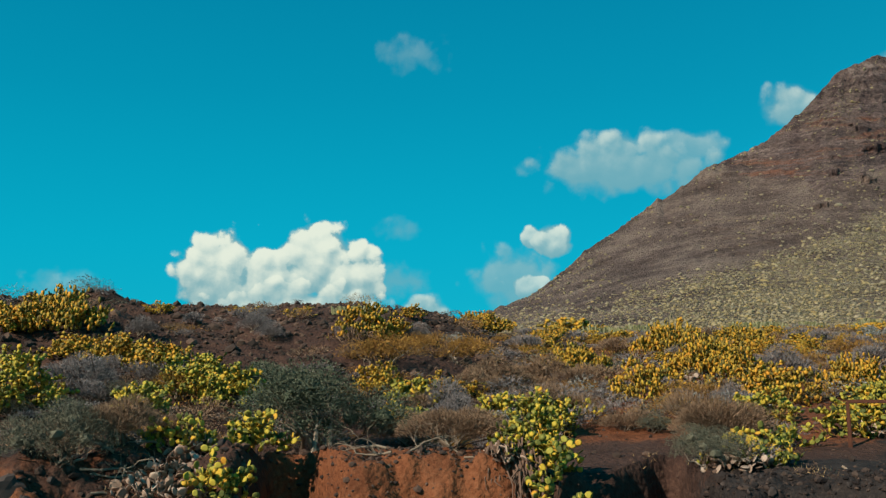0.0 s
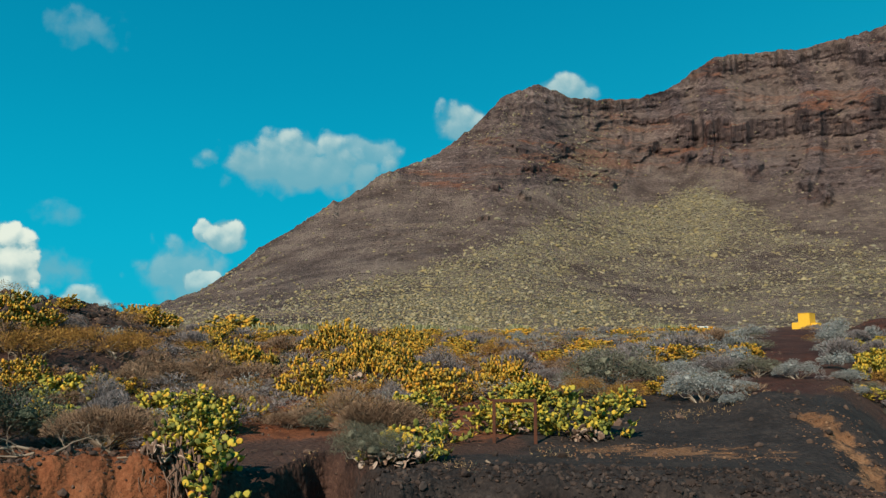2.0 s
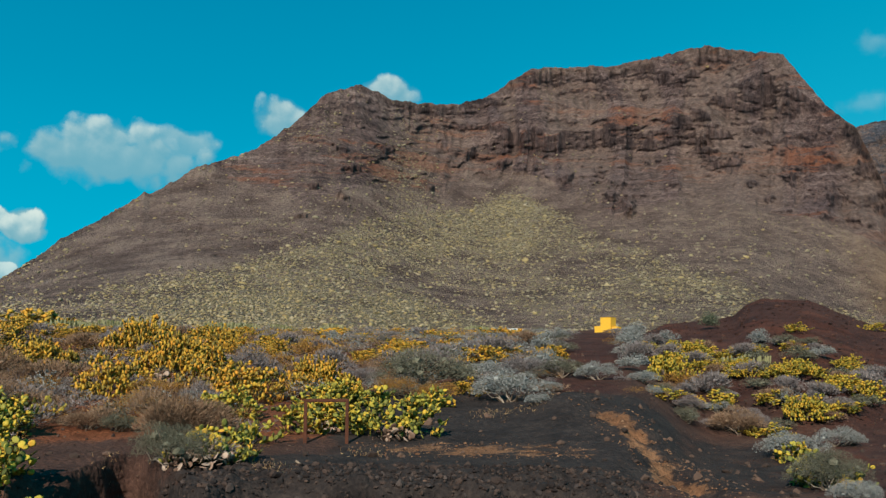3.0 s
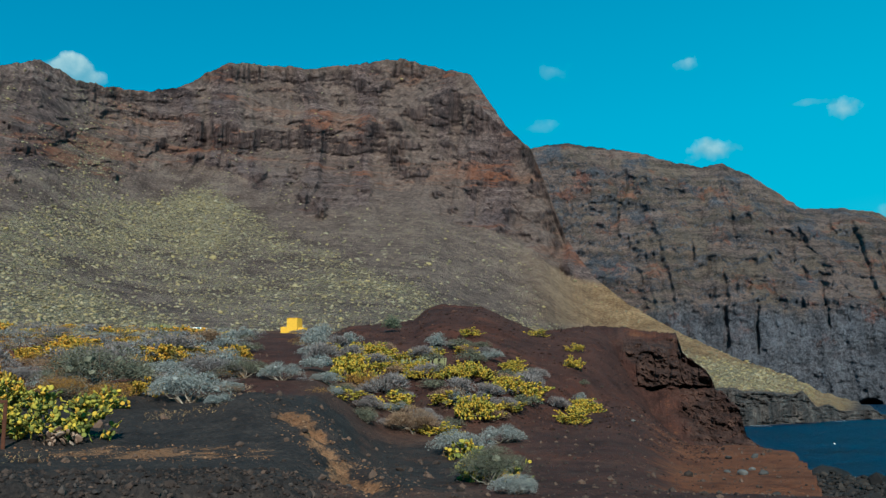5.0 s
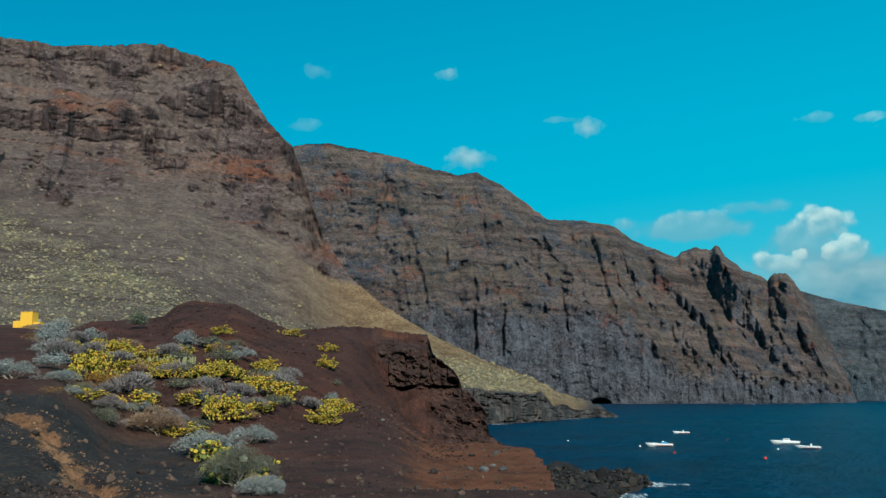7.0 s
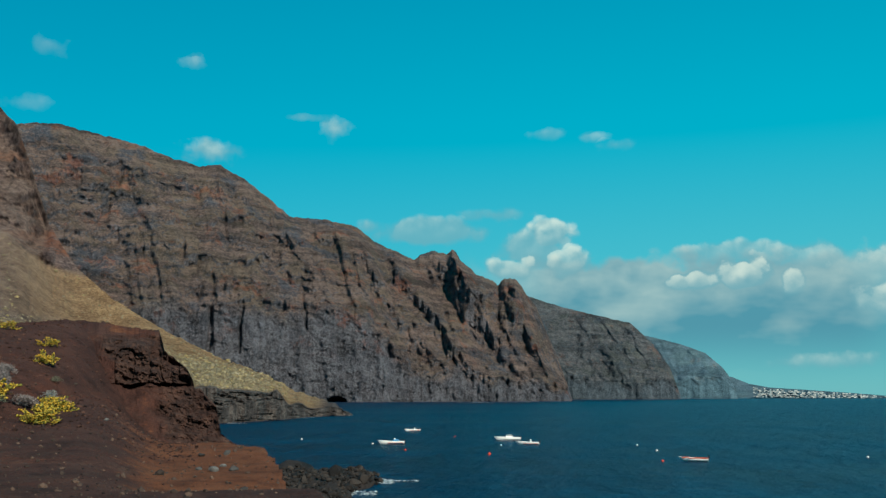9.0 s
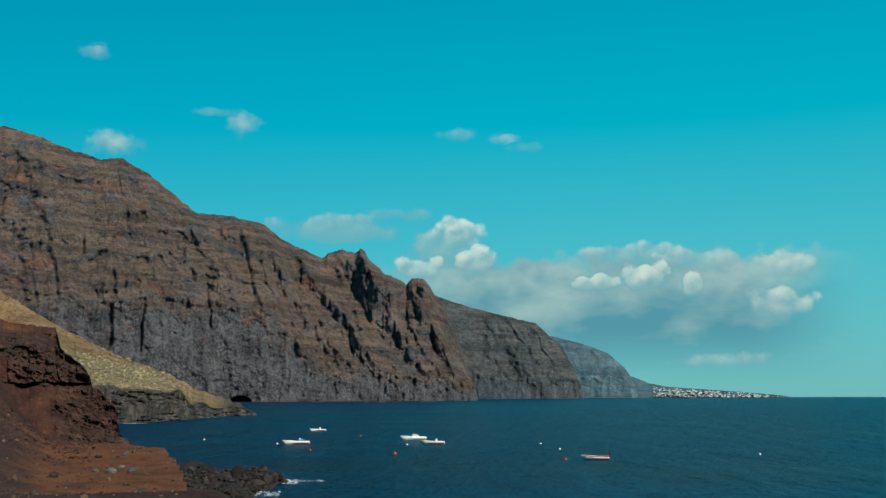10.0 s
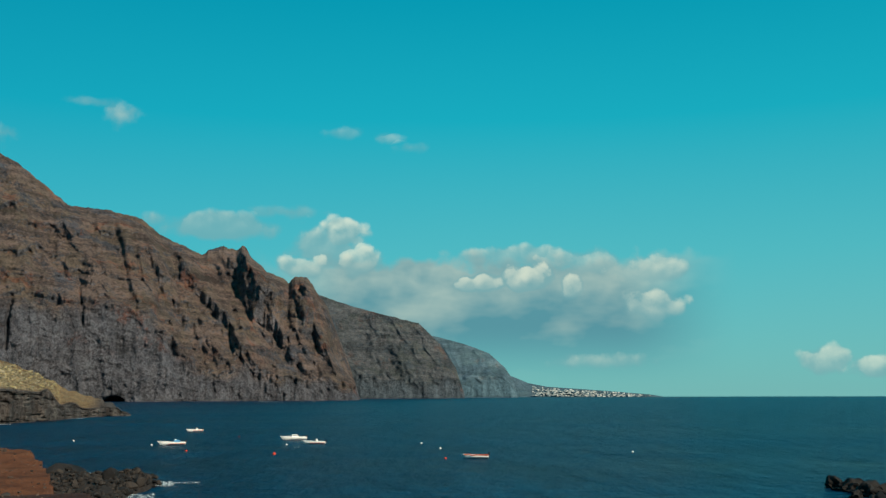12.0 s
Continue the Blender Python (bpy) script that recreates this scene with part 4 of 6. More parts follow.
def build_outcrop():
    """The rock face that ends the cinder hill towards the sea: scree, an undercut ledge, two tiers of crags and a rounded top."""
    az, s = np.meshgrid(np.arange(57, 67.4, 0.03), np.linspace(0, 1, 210), indexing="ij")
    crest = curve(az, CINDER) + 0.06 * fbm(az * 3, 0 * az, 150, 5, 0.6) - 0.3 * smooth(66.4, 67.4, az)
    calm = curve(az, CINDER) - 0.3 * smooth(66.4, 67.4, az)
    el = -2.9 + np.maximum(calm + 2.9, 0.02) * s + (crest - calm) * s ** 12
    u, v = az * 1.08, el * 1.08
    e = el - 0.66 - 0.1 * vnoise(az * 0.9, 0, 151) - 0.06 * fbm(az * 3, 0 * az, 157, 3)
    craggy = smooth(59.0, 60.6, az + 0.8 * fbm(u / 1.5, v / 1.5, 152, 4) + 0.35 * (el - 2))
    cut = smooth(60.2, 61.2, az)
    r = np.interp(e, [-3.6, -2.6, -0.9, -0.12, 0.0, 0.3, 0.9, 1.5, 2.0, 2.7, 3.3, 3.8], [55, 57.2, 59.4, 60.4, 60.7, 61.0, 61.4, 62.0, 63.0, 65.0, 68.5, 73])
    # lower tier over the undercut, upper tier set back
    r = r - craggy * (0.8 * smooth(-0.02, 0.06, e) * smooth(1.5, 0.4, e) + 0.35 * smooth(1.4, 1.75, e + 0.25 * fbm(u, v, 158, 3)) * smooth(2.9, 2.0, e))
    r = r + cut * (0.45 + 0.7 * fbm(u / 1.2, 0 * v, 159, 3)) * smooth(-0.32, -0.08, e) * smooth(0.03, -0.04, e)
    rocks = craggy * smooth(-0.15, 0.02, e) * smooth(3.3, 2.4, e + 0.4 * fbm(u, v, 153, 3))
    low = smooth(62.0, 63.6, az + 0.4 * fbm(u, v, 160, 3)) * smooth(0.1, -0.3, e)
    block = ridged(u / 1.1 + 0.2 * fbm(u / 0.6, v / 0.6, 161, 2), v / 0.9, 155, 4, 0.6) - 0.5
    crag = (0.1 + 0.9 * np.maximum(rocks, 0.75 * low)) * (0.6 * fbm(u / 1.3 + 0.3 * v, v / 1.0, 154, 6, 0.62) + 0.5 * block) * smooth(1.0, 0.96, s)
    hole = smooth(0.6, 0.1, np.hypot((az - 58.8) / 0.75, (el - 1.55) / 0.55) + 0.35 * fbm(u / 0.5, v / 0.4, 162, 3))
    crack = np.clip(1 - np.abs(vnoise(u / 0.9, v / 1.8, 163)) * 9, 0, 1) * rocks
    r = r - crag + 1.6 * hole + 0.5 * crack + 3 * smooth(60, 57.5, az)
    z = EYE + r * np.tan(np.radians(el))
    back = np.linspace(0.15, 1, 6)[None, :]
    rr, zz = np.concatenate([r, r[:, -1:] + 8 * back], 1), np.concatenate([z, z[:, -1:] - 9 * back], 1)
    red = 0.42 * smooth(0.1, -0.5, e) * (1 - low) + 0.4 * smooth(2.3, 3.2, e)
    fields = dict(earth=0 * r, cinder=0.7 + 0 * r, tuff=red * (0.6 + 0.6 * fbm(u / 2, v / 2, 164, 3)), track=0 * r, ochre=0 * r, crag=np.clip(0.8 * np.maximum(rocks, 0.8 * low), 0, 1))
    ob = grid_object("rock_outcrop", polar(padded(az, 6), rr, zz), GROUND, {key: padded(value, 6) for key, value in fields.items()})
    return tagged(ob, "dark reddish lava crag with an undercut ledge", "rock", kind="structure")


build_outcrop()
# headlands and far coast carry blue haze in their base colours
build_cliff("headland", "grey rocky headland with blue haze painted into its colour", 82, 92.8, 0.06, CREST_HEADLAND, [(82, 3500), (93, 3400)], [(82, 3050), (93, 3250)], HAZED_HEADLAND, 90, [(82, 1.6), (93, 0.8)], 0.62)
build_cliff("far_headland", "distant headland beyond the bay, haze painted into its colour", 88, 95.9, 0.06, CREST_FAR, [(88, 4250), (96, 4150)], [(88, 3900), (96, 4000)], HAZED_FAR_HEADLAND, 110, [(88, 1.0), (96, 0.5)], 0.35)
TOWN_SLOPE = build_cliff("far_coast", "low distant coast that carries the town", 93, 104.2, 0.08, CREST_TOWN, [(93, 4850), (105, 4800)], [(93, 4500), (105, 4600)], HAZED_FAR_HEADLAND, 130, [(93, 0.2), (105, 0.1)], 0.12)

# ---- plant and stone materials ----
def leafy(name, stops, rough=0.8, per_object=False, grain=6.0):
    """Foliage or stone whose colour varies from piece to piece and by a fine grain."""
    n = Nodes(name, rough, 0.2)
    pick = n.node("ShaderNodeObjectInfo").outputs["Random"] if per_object else n.node("ShaderNodeNewGeometry").outputs["Random Per Island"]
    soft = n.noise(grain, 4, 0.6)
    broad = n.noise(0.5, 3, 0.5)
    v = n.math("ADD", n.math("MULTIPLY", pick, 0.62), n.math("ADD", n.math("MULTIPLY", soft, 0.22), n.math("MULTIPLY", broad, 0.2)))
    c = n.ramp(v, stops)
    return n.done(c, n.bump(soft, 0.35, 0.02))


PAD_STOPS = [(0.22, (0.055, 0.07, 0.02)), (0.38, (0.16, 0.165, 0.036)), (0.54, (0.33, 0.29, 0.045)), (0.72, (0.5, 0.36, 0.04)), (0.84, (0.52, 0.25, 0.03))]
PAD = leafy("cactus_pad", PAD_STOPS, 0.75, True, 22.0)
PAD_FAR = leafy("cactus_pads_joined", [(0.2, (0.085, 0.07, 0.022)), (0.4, (0.26, 0.185, 0.034)), (0.6, (0.48, 0.3, 0.034)), (0.82, (0.55, 0.25, 0.028))], 0.6)
DEAD_PAD = leafy("withered_pads", [(0.2, (0.09, 0.055, 0.04)), (0.5, (0.25, 0.165, 0.12)), (0.85, (0.46, 0.36, 0.29))], 0.9)
WOOD = leafy("dry_wood", [(0.2, (0.07, 0.045, 0.03)), (0.5, (0.19, 0.14, 0.1)), (0.85, (0.34, 0.28, 0.22))], 0.9)
FOLIAGE = {
    "dark": leafy("dark_green_leaves", [(0.2, (0.03, 0.042, 0.027)), (0.5, (0.07, 0.085, 0.055)), (0.85, (0.14, 0.15, 0.1))]),
    "grey": leafy("grey_green_leaves", [(0.2, (0.045, 0.045, 0.032)), (0.5, (0.1, 0.1, 0.07)), (0.85, (0.18, 0.17, 0.12))]),
    "brown": leafy("dry_brown_twigs", [(0.2, (0.08, 0.05, 0.033)), (0.5, (0.2, 0.125, 0.078)), (0.85, (0.32, 0.21, 0.135))]),
    "lavender": leafy("grey_mauve_twigs", [(0.2, (0.075, 0.064, 0.064)), (0.5, (0.17, 0.146, 0.143)), (0.85, (0.29, 0.255, 0.248))]),
    "silver": leafy("silver_leaves", [(0.2, (0.1, 0.108, 0.105)), (0.5, (0.2, 0.208, 0.2)), (0.85, (0.31, 0.315, 0.295))]),
    "heath": leafy("rusty_heath", [(0.2, (0.105, 0.054, 0.015)), (0.5, (0.26, 0.13, 0.03)), (0.85, (0.4, 0.22, 0.052))]),
}
EUPHORBIA = leafy("candelabra_stems", [(0.2, (0.1, 0.105, 0.045)), (0.5, (0.21, 0.205, 0.095)), (0.85, (0.34, 0.315, 0.18))], 0.7)
SLOPE_BUSH = leafy("slope_scrub", [(0.15, (0.11, 0.09, 0.055)), (0.35, (0.19, 0.155, 0.09)), (0.5, (0.23, 0.2, 0.14)), (0.65, (0.29, 0.22, 0.095)), (0.85, (0.31, 0.265, 0.185))], 0.9, grain=2.5)
LAVA_STONE = leafy("lava_stone", [(0.2, (0.014, 0.012, 0.012)), (0.5, (0.036, 0.029, 0.028)), (0.85, (0.075, 0.057, 0.05))], 0.9, True, 5.0)
LAVA_STONES = leafy("lava_rubble", [(0.2, (0.02, 0.015, 0.013)), (0.5, (0.055, 0.037, 0.03)), (0.85, (0.12, 0.075, 0.055))], 0.95, False, 5.0)
WET_ROCK = leafy("wet_black_rock", [(0.2, (0.008, 0.007, 0.007)), (0.5, (0.018, 0.015, 0.014)), (0.85, (0.038, 0.03, 0.026))], 0.8, False, 1.5)
BANK_ROCK = leafy("bank_rubble", [(0.2, (0.012, 0.009, 0.009)), (0.5, (0.029, 0.021, 0.019)), (0.85, (0.068, 0.046, 0.037))], 0.95, False, 5.0)
GREY_STONE = leafy("grey_stone", [(0.2, (0.03, 0.027, 0.026)), (0.5, (0.06, 0.056, 0.054)), (0.85, (0.13, 0.125, 0.12))], 0.85, True, 4.0)



def poly_mesh(name, verts, faces, material, flat=True):
    """A mesh from arrays: faces is (n, 3) or (n, 4)."""
    verts, faces = np.asarray(verts, float).reshape(-1, 3), np.asarray(faces, np.int32)
    mesh = bpy.data.meshes.new(name)
    mesh.vertices.add(len(verts))
    mesh.vertices.foreach_set("co", verts.reshape(-1))
    mesh.loops.add(faces.size)
    mesh.loops.foreach_set("vertex_index", faces.reshape(-1))
    mesh.polygons.add(len(faces))
    mesh.polygons.foreach_set("loop_start", np.arange(0, faces.size, faces.shape[1], dtype=np.int32))
    mesh.update(calc_edges=True)
    mesh.polygons.foreach_set("use_smooth", np.full(len(faces), not flat))
    mesh.materials.append(material)
    return mesh


def part(name, mesh, parent, label=""):
    ob = new(name, mesh)
    ob.parent = parent
    return tagged(ob, label)


def empty(name, label, category, group="", kind=""):
    ob = new(name)
    ob.empty_display_size = 0.1
    return tagged(ob, label, category, group, kind)


def frames_from(direction, gen):
    """Unit vectors across a set of directions."""
    d = direction / np.linalg.norm(direction, axis=1, keepdims=True)
    a = np.cross(d, gen.normal(size=d.shape))
    a /= np.linalg.norm(a, axis=1, keepdims=True)
    return d, a


def blades(places, direction, length, width, gen):
    """A pointed leaf at each place: vertices (n * 3, 3) and faces (n, 3)."""
    d, a = frames_from(direction, gen)
    n = len(places)
    l, w = np.broadcast_to(length, n)[:, None], np.broadcast_to(width, n)[:, None]
    v = np.stack([places + a * w * 0.5, places + d * l, places - a * w * 0.5], 1)
    return v.reshape(-1, 3), np.arange(n * 3).reshape(n, 3)


def tubes(lines, radii, sides=5):
    """Tapered tubes along polylines (list of (k, 3)); vertices and faces."""
    verts, faces, base = [], [], 0
    for line, (r0, r1) in zip(lines, radii):
        line = np.asarray(line, float)
        k = len(line)
        tang = np.gradient(line, axis=0)
        tang /= np.linalg.norm(tang, axis=1, keepdims=True) + 1e-9
        ref = np.where(np.abs(tang[:, 2:3]) > 0.9, [[1.0, 0, 0]], [[0, 0, 1.0]])
        a = np.cross(tang, ref)
        a /= np.linalg.norm(a, axis=1, keepdims=True) + 1e-9
        b = np.cross(tang, a)
        rad = np.linspace(r0, r1, k)[:, None, None]
        turn = np.arange(sides) / sides * 2 * np.pi
        ring = line[:, None] + rad * (np.cos(turn)[None, :, None] * a[:, None] + np.sin(turn)[None, :, None] * b[:, None])
        verts.append(ring.reshape(-1, 3))
        i, j = np.meshgrid(np.arange(k - 1), np.arange(sides), indexing="ij")
        j2 = (j + 1) % sides
        faces.append((base + np.stack([i * sides + j, i * sides + j2, (i + 1) * sides + j2, (i + 1) * sides + j], -1)).reshape(-1, 4))
        base += k * sides
    return np.concatenate(verts), np.concatenate(faces)


def shrub_meshes(name, material, leaves, leaf, thin, twiggy, seed, rounded=False):
    """Crown and stems of a shrub one metre wide and one high, lumpy and open."""
    gen = np.random.default_rng(seed)
    lumps = 5 if rounded else 11
    ang, rad = gen.uniform(0, 2 * np.pi, lumps), np.sqrt(gen.uniform(0, 1, lumps)) * 0.33
    centre = np.stack([rad * np.cos(ang), rad * np.sin(ang), 0.24 + gen.uniform(-0.08, 0.32, lumps) * (1 - rad / 0.45)], 1)
    size = gen.uniform(0.16, 0.3, lumps)
    pick = gen.choice(lumps, leaves, p=size ** 2 / np.sum(size ** 2))
    way = gen.normal(size=(leaves, 3))
    way /= np.linalg.norm(way, axis=1, keepdims=True)
    way[:, 2] = np.abs(way[:, 2]) * 1.2 - 0.45
    depth = gen.uniform(0.3, 1.0, leaves) ** 0.5
    place = centre[pick] + way * (size[pick] * depth)[:, None]
    place[:, 2] = np.clip(place[:, 2], 0.03, None)
    sprig = fbm(place[:, 0] * 9 + pick, place[:, 1] * 9 + place[:, 2] * 7, seed, 2)
    keep = sprig > -0.55
    place, way = place[keep], way[keep]
    root = np.array([0, 0, -0.1])
    grow = way * 0.6 + (place - root) * (1.6 if twiggy else 0.7) + gen.normal(size=place.shape) * (0.25 if twiggy else 0.5) + np.array([0, 0, 0.35])
    length = leaf * gen.uniform(0.6, 1.4, len(place))
    v, f = blades(place - grow / np.linalg.norm(grow, axis=1, keepdims=True) * (length * 0.5)[:, None], grow, length, leaf * thin * 1.5, gen)
    # a dense inside that the leaves stand out from
    bm = bmesh.new()
    bmesh.ops.create_icosphere(bm, subdivisions=1, radius=1.0)
    v0, f0 = np.array([q.co for q in bm.verts]), np.array([[q.index for q in face.verts] for face in bm.faces])
    bm.free()
    core = centre[:, None] + v0[None] * size[:, None, None] * ((0.1 if twiggy else 0.2) + 0.04 * gen.normal(size=(lumps, len(v0), 1)))
    core[..., 2] = np.clip(core[..., 2], -0.05, None)
    f = np.concatenate([f, len(v) + (f0[None] + (np.arange(lumps) * len(v0))[:, None, None]).reshape(-1, 3)])
    v = np.concatenate([v, core.reshape(-1, 3)])
    crown = poly_mesh(name + "_crown", v, f, material)
    lines, radii = [], []
    for k in range(14):
        end = centre[k % lumps] + gen.normal(size=3) * 0.08
        mid = end * 0.5 + np.array([*gen.normal(size=2) * 0.06, 0.0])
        start = np.array([*gen.normal(size=2) * 0.06, -0.06])
        lines.append([start, mid * [0.7, 0.7, 0.8], mid + gen.normal(size=3) * 0.02, end])
        radii.append((0.014, 0.003))
    v, f = tubes(lines, radii, 4)
    return crown, poly_mesh(name + "_stems", v, f, WOOD)


SHRUBS = {}
LOOKS = {"dark": (0.026, 0.34, False, "dense dark green shrub on red earth"), "grey": (0.024, 0.34, False, "grey-green rounded shrub with fine leaves"),
         "brown": (0.06, 0.1, True, "dry brown twiggy shrub on stony ground"), "lavender": (0.045, 0.14, True, "dry grey-mauve twiggy shrub"),
         "silver": (0.026, 0.36, False, "pale silver-green seaside shrub"), "heath": (0.026, 0.22, True, "low rust-brown heath bush")}
for order, (look_name, (leaf, thin, twiggy, text)) in enumerate(LOOKS.items()):
    for level, (count, grow) in enumerate([(24000, 0.58), (6500, 0.95), (2000, 1.7)]):
        SHRUBS[look_name, level] = [shrub_meshes(look_name + "_shrub", FOLIAGE[look_name], count, leaf * grow, thin, twiggy, 200 + order * 10 + level * 3 + v) for v in range(2)]

shrub_count = 0


def shrub(look_name, az, r, wide, tall, name="shrub"):
    """A shrub thing of that width and height at a place on the ground."""
    global shrub_count
    level = 0 if r < 24 or wide > 4 else 1 if r < 40 else 2
    crown, stems = SHRUBS[look_name, level][shrub_count % 2]
    shrub_count += 1
    ob = empty(name, LOOKS[look_name][3], "shrub", look_name + " shrubs")
    part("crown", crown, ob)
    if level < 2:
        tagged(part("twig_tangle", stems, ob), kind="stuff")
    place = spot(az, r, -0.04)
    ob.matrix_world = Matrix.Translation(place) @ pose(0, 0, 0, 0, 0, (az * 37 + r * 91) % 360) @ Matrix.Diagonal((wide * 1.15, wide * 1.15, max(tall * 1.5, wide * 0.85), 1))
    return ob


# ---- prickly pears ----
def pad_mesh(name, material, sides=10):
    """A flat egg-shaped pad, one unit long from its joint, a little swollen, thin at the rim."""
    turn = np.arange(sides) / sides * 2 * np.pi
    w = 0.43 * (1 + 0.12 * np.sin(turn)) * (1 + 0.05 * np.cos(turn * 5 + sides))
    rim = np.stack([w * np.cos(turn), 0 * turn, 0.5 + 0.5 * np.sin(turn)], 1)
    inner = np.stack([0.24 * np.cos(turn), 0 * turn, 0.5 + 0.32 * np.sin(turn)], 1)
    v = np.concatenate([rim, inner + [0, 0.03, 0], inner - [0, 0.03, 0], [[0, 0.03, 0.5], [0, -0.03, 0.5]]])
    f = []
    s = sides
    for i in range(s):
        j = (i + 1) % s
        f += [(i, j, s + j), (i, s + j, s + i), (s + i, s + j, 3 * s), (j, i, 2 * s + i), (j, 2 * s + i, 2 * s + j), (2 * s + j, 2 * s + i, 3 * s + 1)]
    return poly_mesh(name, v, f, material, flat=False)


PAD_MESHES = [pad_mesh("pad", PAD, 10), pad_mesh("pad", PAD, 9)]


def low_pad_mesh(name, material, sides=6):
    turn = np.arange(sides) / sides * 2 * np.pi
    rim = np.stack([0.44 * np.cos(turn), 0 * turn, 0.5 + 0.5 * np.sin(turn)], 1)
    v = np.concatenate([rim, [[0, 0.035, 0.5], [0, -0.035, 0.5]]])
    f = [t for i in range(sides) for t in ((i, (i + 1) % sides, sides), ((i + 1) % sides, i, sides + 1))]
    return poly_mesh(name, v, f, material)


YELLOW_PAD = low_pad_mesh("pad_low", leafy("cactus_pads_yellow", [(0.22, (0.1, 0.105, 0.022)), (0.4, (0.26, 0.22, 0.035)), (0.58, (0.47, 0.34, 0.04)), (0.82, (0.5, 0.28, 0.03))], 0.6))
FAR_PAD, REST_PAD = low_pad_mesh("pad_low", PAD_FAR), low_pad_mesh("pad_low", leafy("cactus_pads_inner", PAD_STOPS, 0.55))


def pad_poses(wide, tall, gen, size=0.17, density=1.0):
    """Poses of the pads of one clump: chains that climb, sprawl and fork from scattered feet."""
    out = []
    feet = max(5, int(density * wide * wide * 0.8 / (size * size * 2.0)))
    for _ in range(feet):
        rad, ang = math.sqrt(gen.uniform()), gen.uniform(0, 2 * math.pi)
        x, y = rad * wide * 0.47 * math.cos(ang), rad * wide * 0.47 * math.sin(ang) * 0.85
        limit = max(size * 0.6, tall * (1.0 - 0.75 * rad ** 2) * gen.uniform(0.6, 1.12) - size * 0.6)
        start = max(-0.03, limit - size * gen.uniform(1.5, 3.2))
        lean = 0.25 + 0.5 * rad
        m0 = Matrix.Translation((x, y, start)) @ Euler((0, 0, ang)).to_matrix().to_4x4() @ Euler((0, gen.uniform(-0.3, 1.0) * lean, 0)).to_matrix().to_4x4() @ Euler((gen.normal() * 0.6, 0, gen.uniform(0, 6.28))).to_matrix().to_4x4()
        tips = [(m0, size * gen.uniform(0.85, 1.2), 0)]
        while tips:
            m, length, depth = tips.pop()
            out.append(m @ Matrix.Scale(length, 4))
            if depth > 4:
                continue
            grow = gen.uniform()
            for _k in range(1 if grow < 0.4 else 2 if grow < 0.85 else 3):
                side = gen.normal() * 0.6
                joint = m @ Vector((math.sin(side) * 0.33 * length, 0, length * (0.5 + 0.43 * math.cos(side))))
                if joint.z > limit:
                    continue
                turn = Euler((gen.normal() * 0.75, side * 1.0, gen.normal() * 1.1)).to_matrix().to_4x4()
                nxt = Matrix.Translation(joint) @ m.to_3x3().to_4x4() @ turn
                if (nxt.to_3x3() @ Vector((0, 0, 1))).z < -0.1:
                    continue
                tips.append((nxt, size * gen.uniform(0.7, 1.15), depth + 1))
    return out


def joined_pads(name, poses, source):
    """All pads of a clump in one mesh."""
    v0 = np.array([v.co for v in source.vertices])
    f0 = np.array([p.vertices[:] for p in source.polygons])
    mats = np.array([np.array(m) for m in poses])
    v = np.einsum("nij,kj->nki", mats[:, :3, :3], v0) + mats[:, None, :3, 3]
    f = f0[None] + (np.arange(len(mats)) * len(v0))[:, None, None]
    mesh = poly_mesh(name, v, f.reshape(-1, 3), source.materials[0], flat=False)
    return mesh


def cactus_near(az, r, wide, tall, seed, label):
    gen = np.random.default_rng(seed)
    ob = empty("prickly_pear", label, "cactus", "prickly pears")
    place = spot(az, r)
    ob.matrix_world = Matrix.Translation(place)
    poses = pad_poses(wide, tall, gen, 0.148, 1.05)
    order = gen.permutation(len(poses))
    for k in order[:200]:
        pad = part("pad", PAD_MESHES[k % 2], ob)
        pad.matrix_basis = poses[k]
    if len(order) > 200:
        tagged(part("pad_cluster", joined_pads("inner_pads", [poses[k] for k in order[200:]], REST_PAD), ob), kind="stuff")
    return ob


FAR_CLUMPS = []
FAR_WIDTHS = (1.5, 1.5, 2.3, 2.3, 3.6, 3.6, 2.6, 2.6)
for k, clump_wide in enumerate(FAR_WIDTHS):
    gen = np.random.default_rng(400 + k)
    poses = pad_poses(clump_wide, 0.95, gen, 0.14 if k < 6 else 0.24, 0.75 if k < 6 else 0.9)
    FAR_CLUMPS.append((joined_pads("cactus_pads", poses, FAR_PAD), joined_pads("cactus_pads", poses, YELLOW_PAD)))
clump_count = 0


def cactus_far(az, r, wide, tall):
    global clump_count
    size = 6 if r > 65 else 0 if wide < 1.8 else 2 if wide < 2.9 else 4
    pads = FAR_CLUMPS[size + clump_count % 2][az > 41]
    clump_count += 1
    ob = empty("prickly_pear", "yellowed prickly pear thicket among grey scrub", "cactus", "prickly pears")
    tagged(part("pad_cluster", pads, ob), kind="stuff")
    ob.matrix_world = Matrix.Translation(spot(az, r, -0.03)) @ pose(0, 0, 0, 0, 0, (az * 53 + r * 71) % 360) @ Matrix.Diagonal((wide / FAR_WIDTHS[size], wide / FAR_WIDTHS[size], max(0.6, tall / 0.95), 1))
    return ob


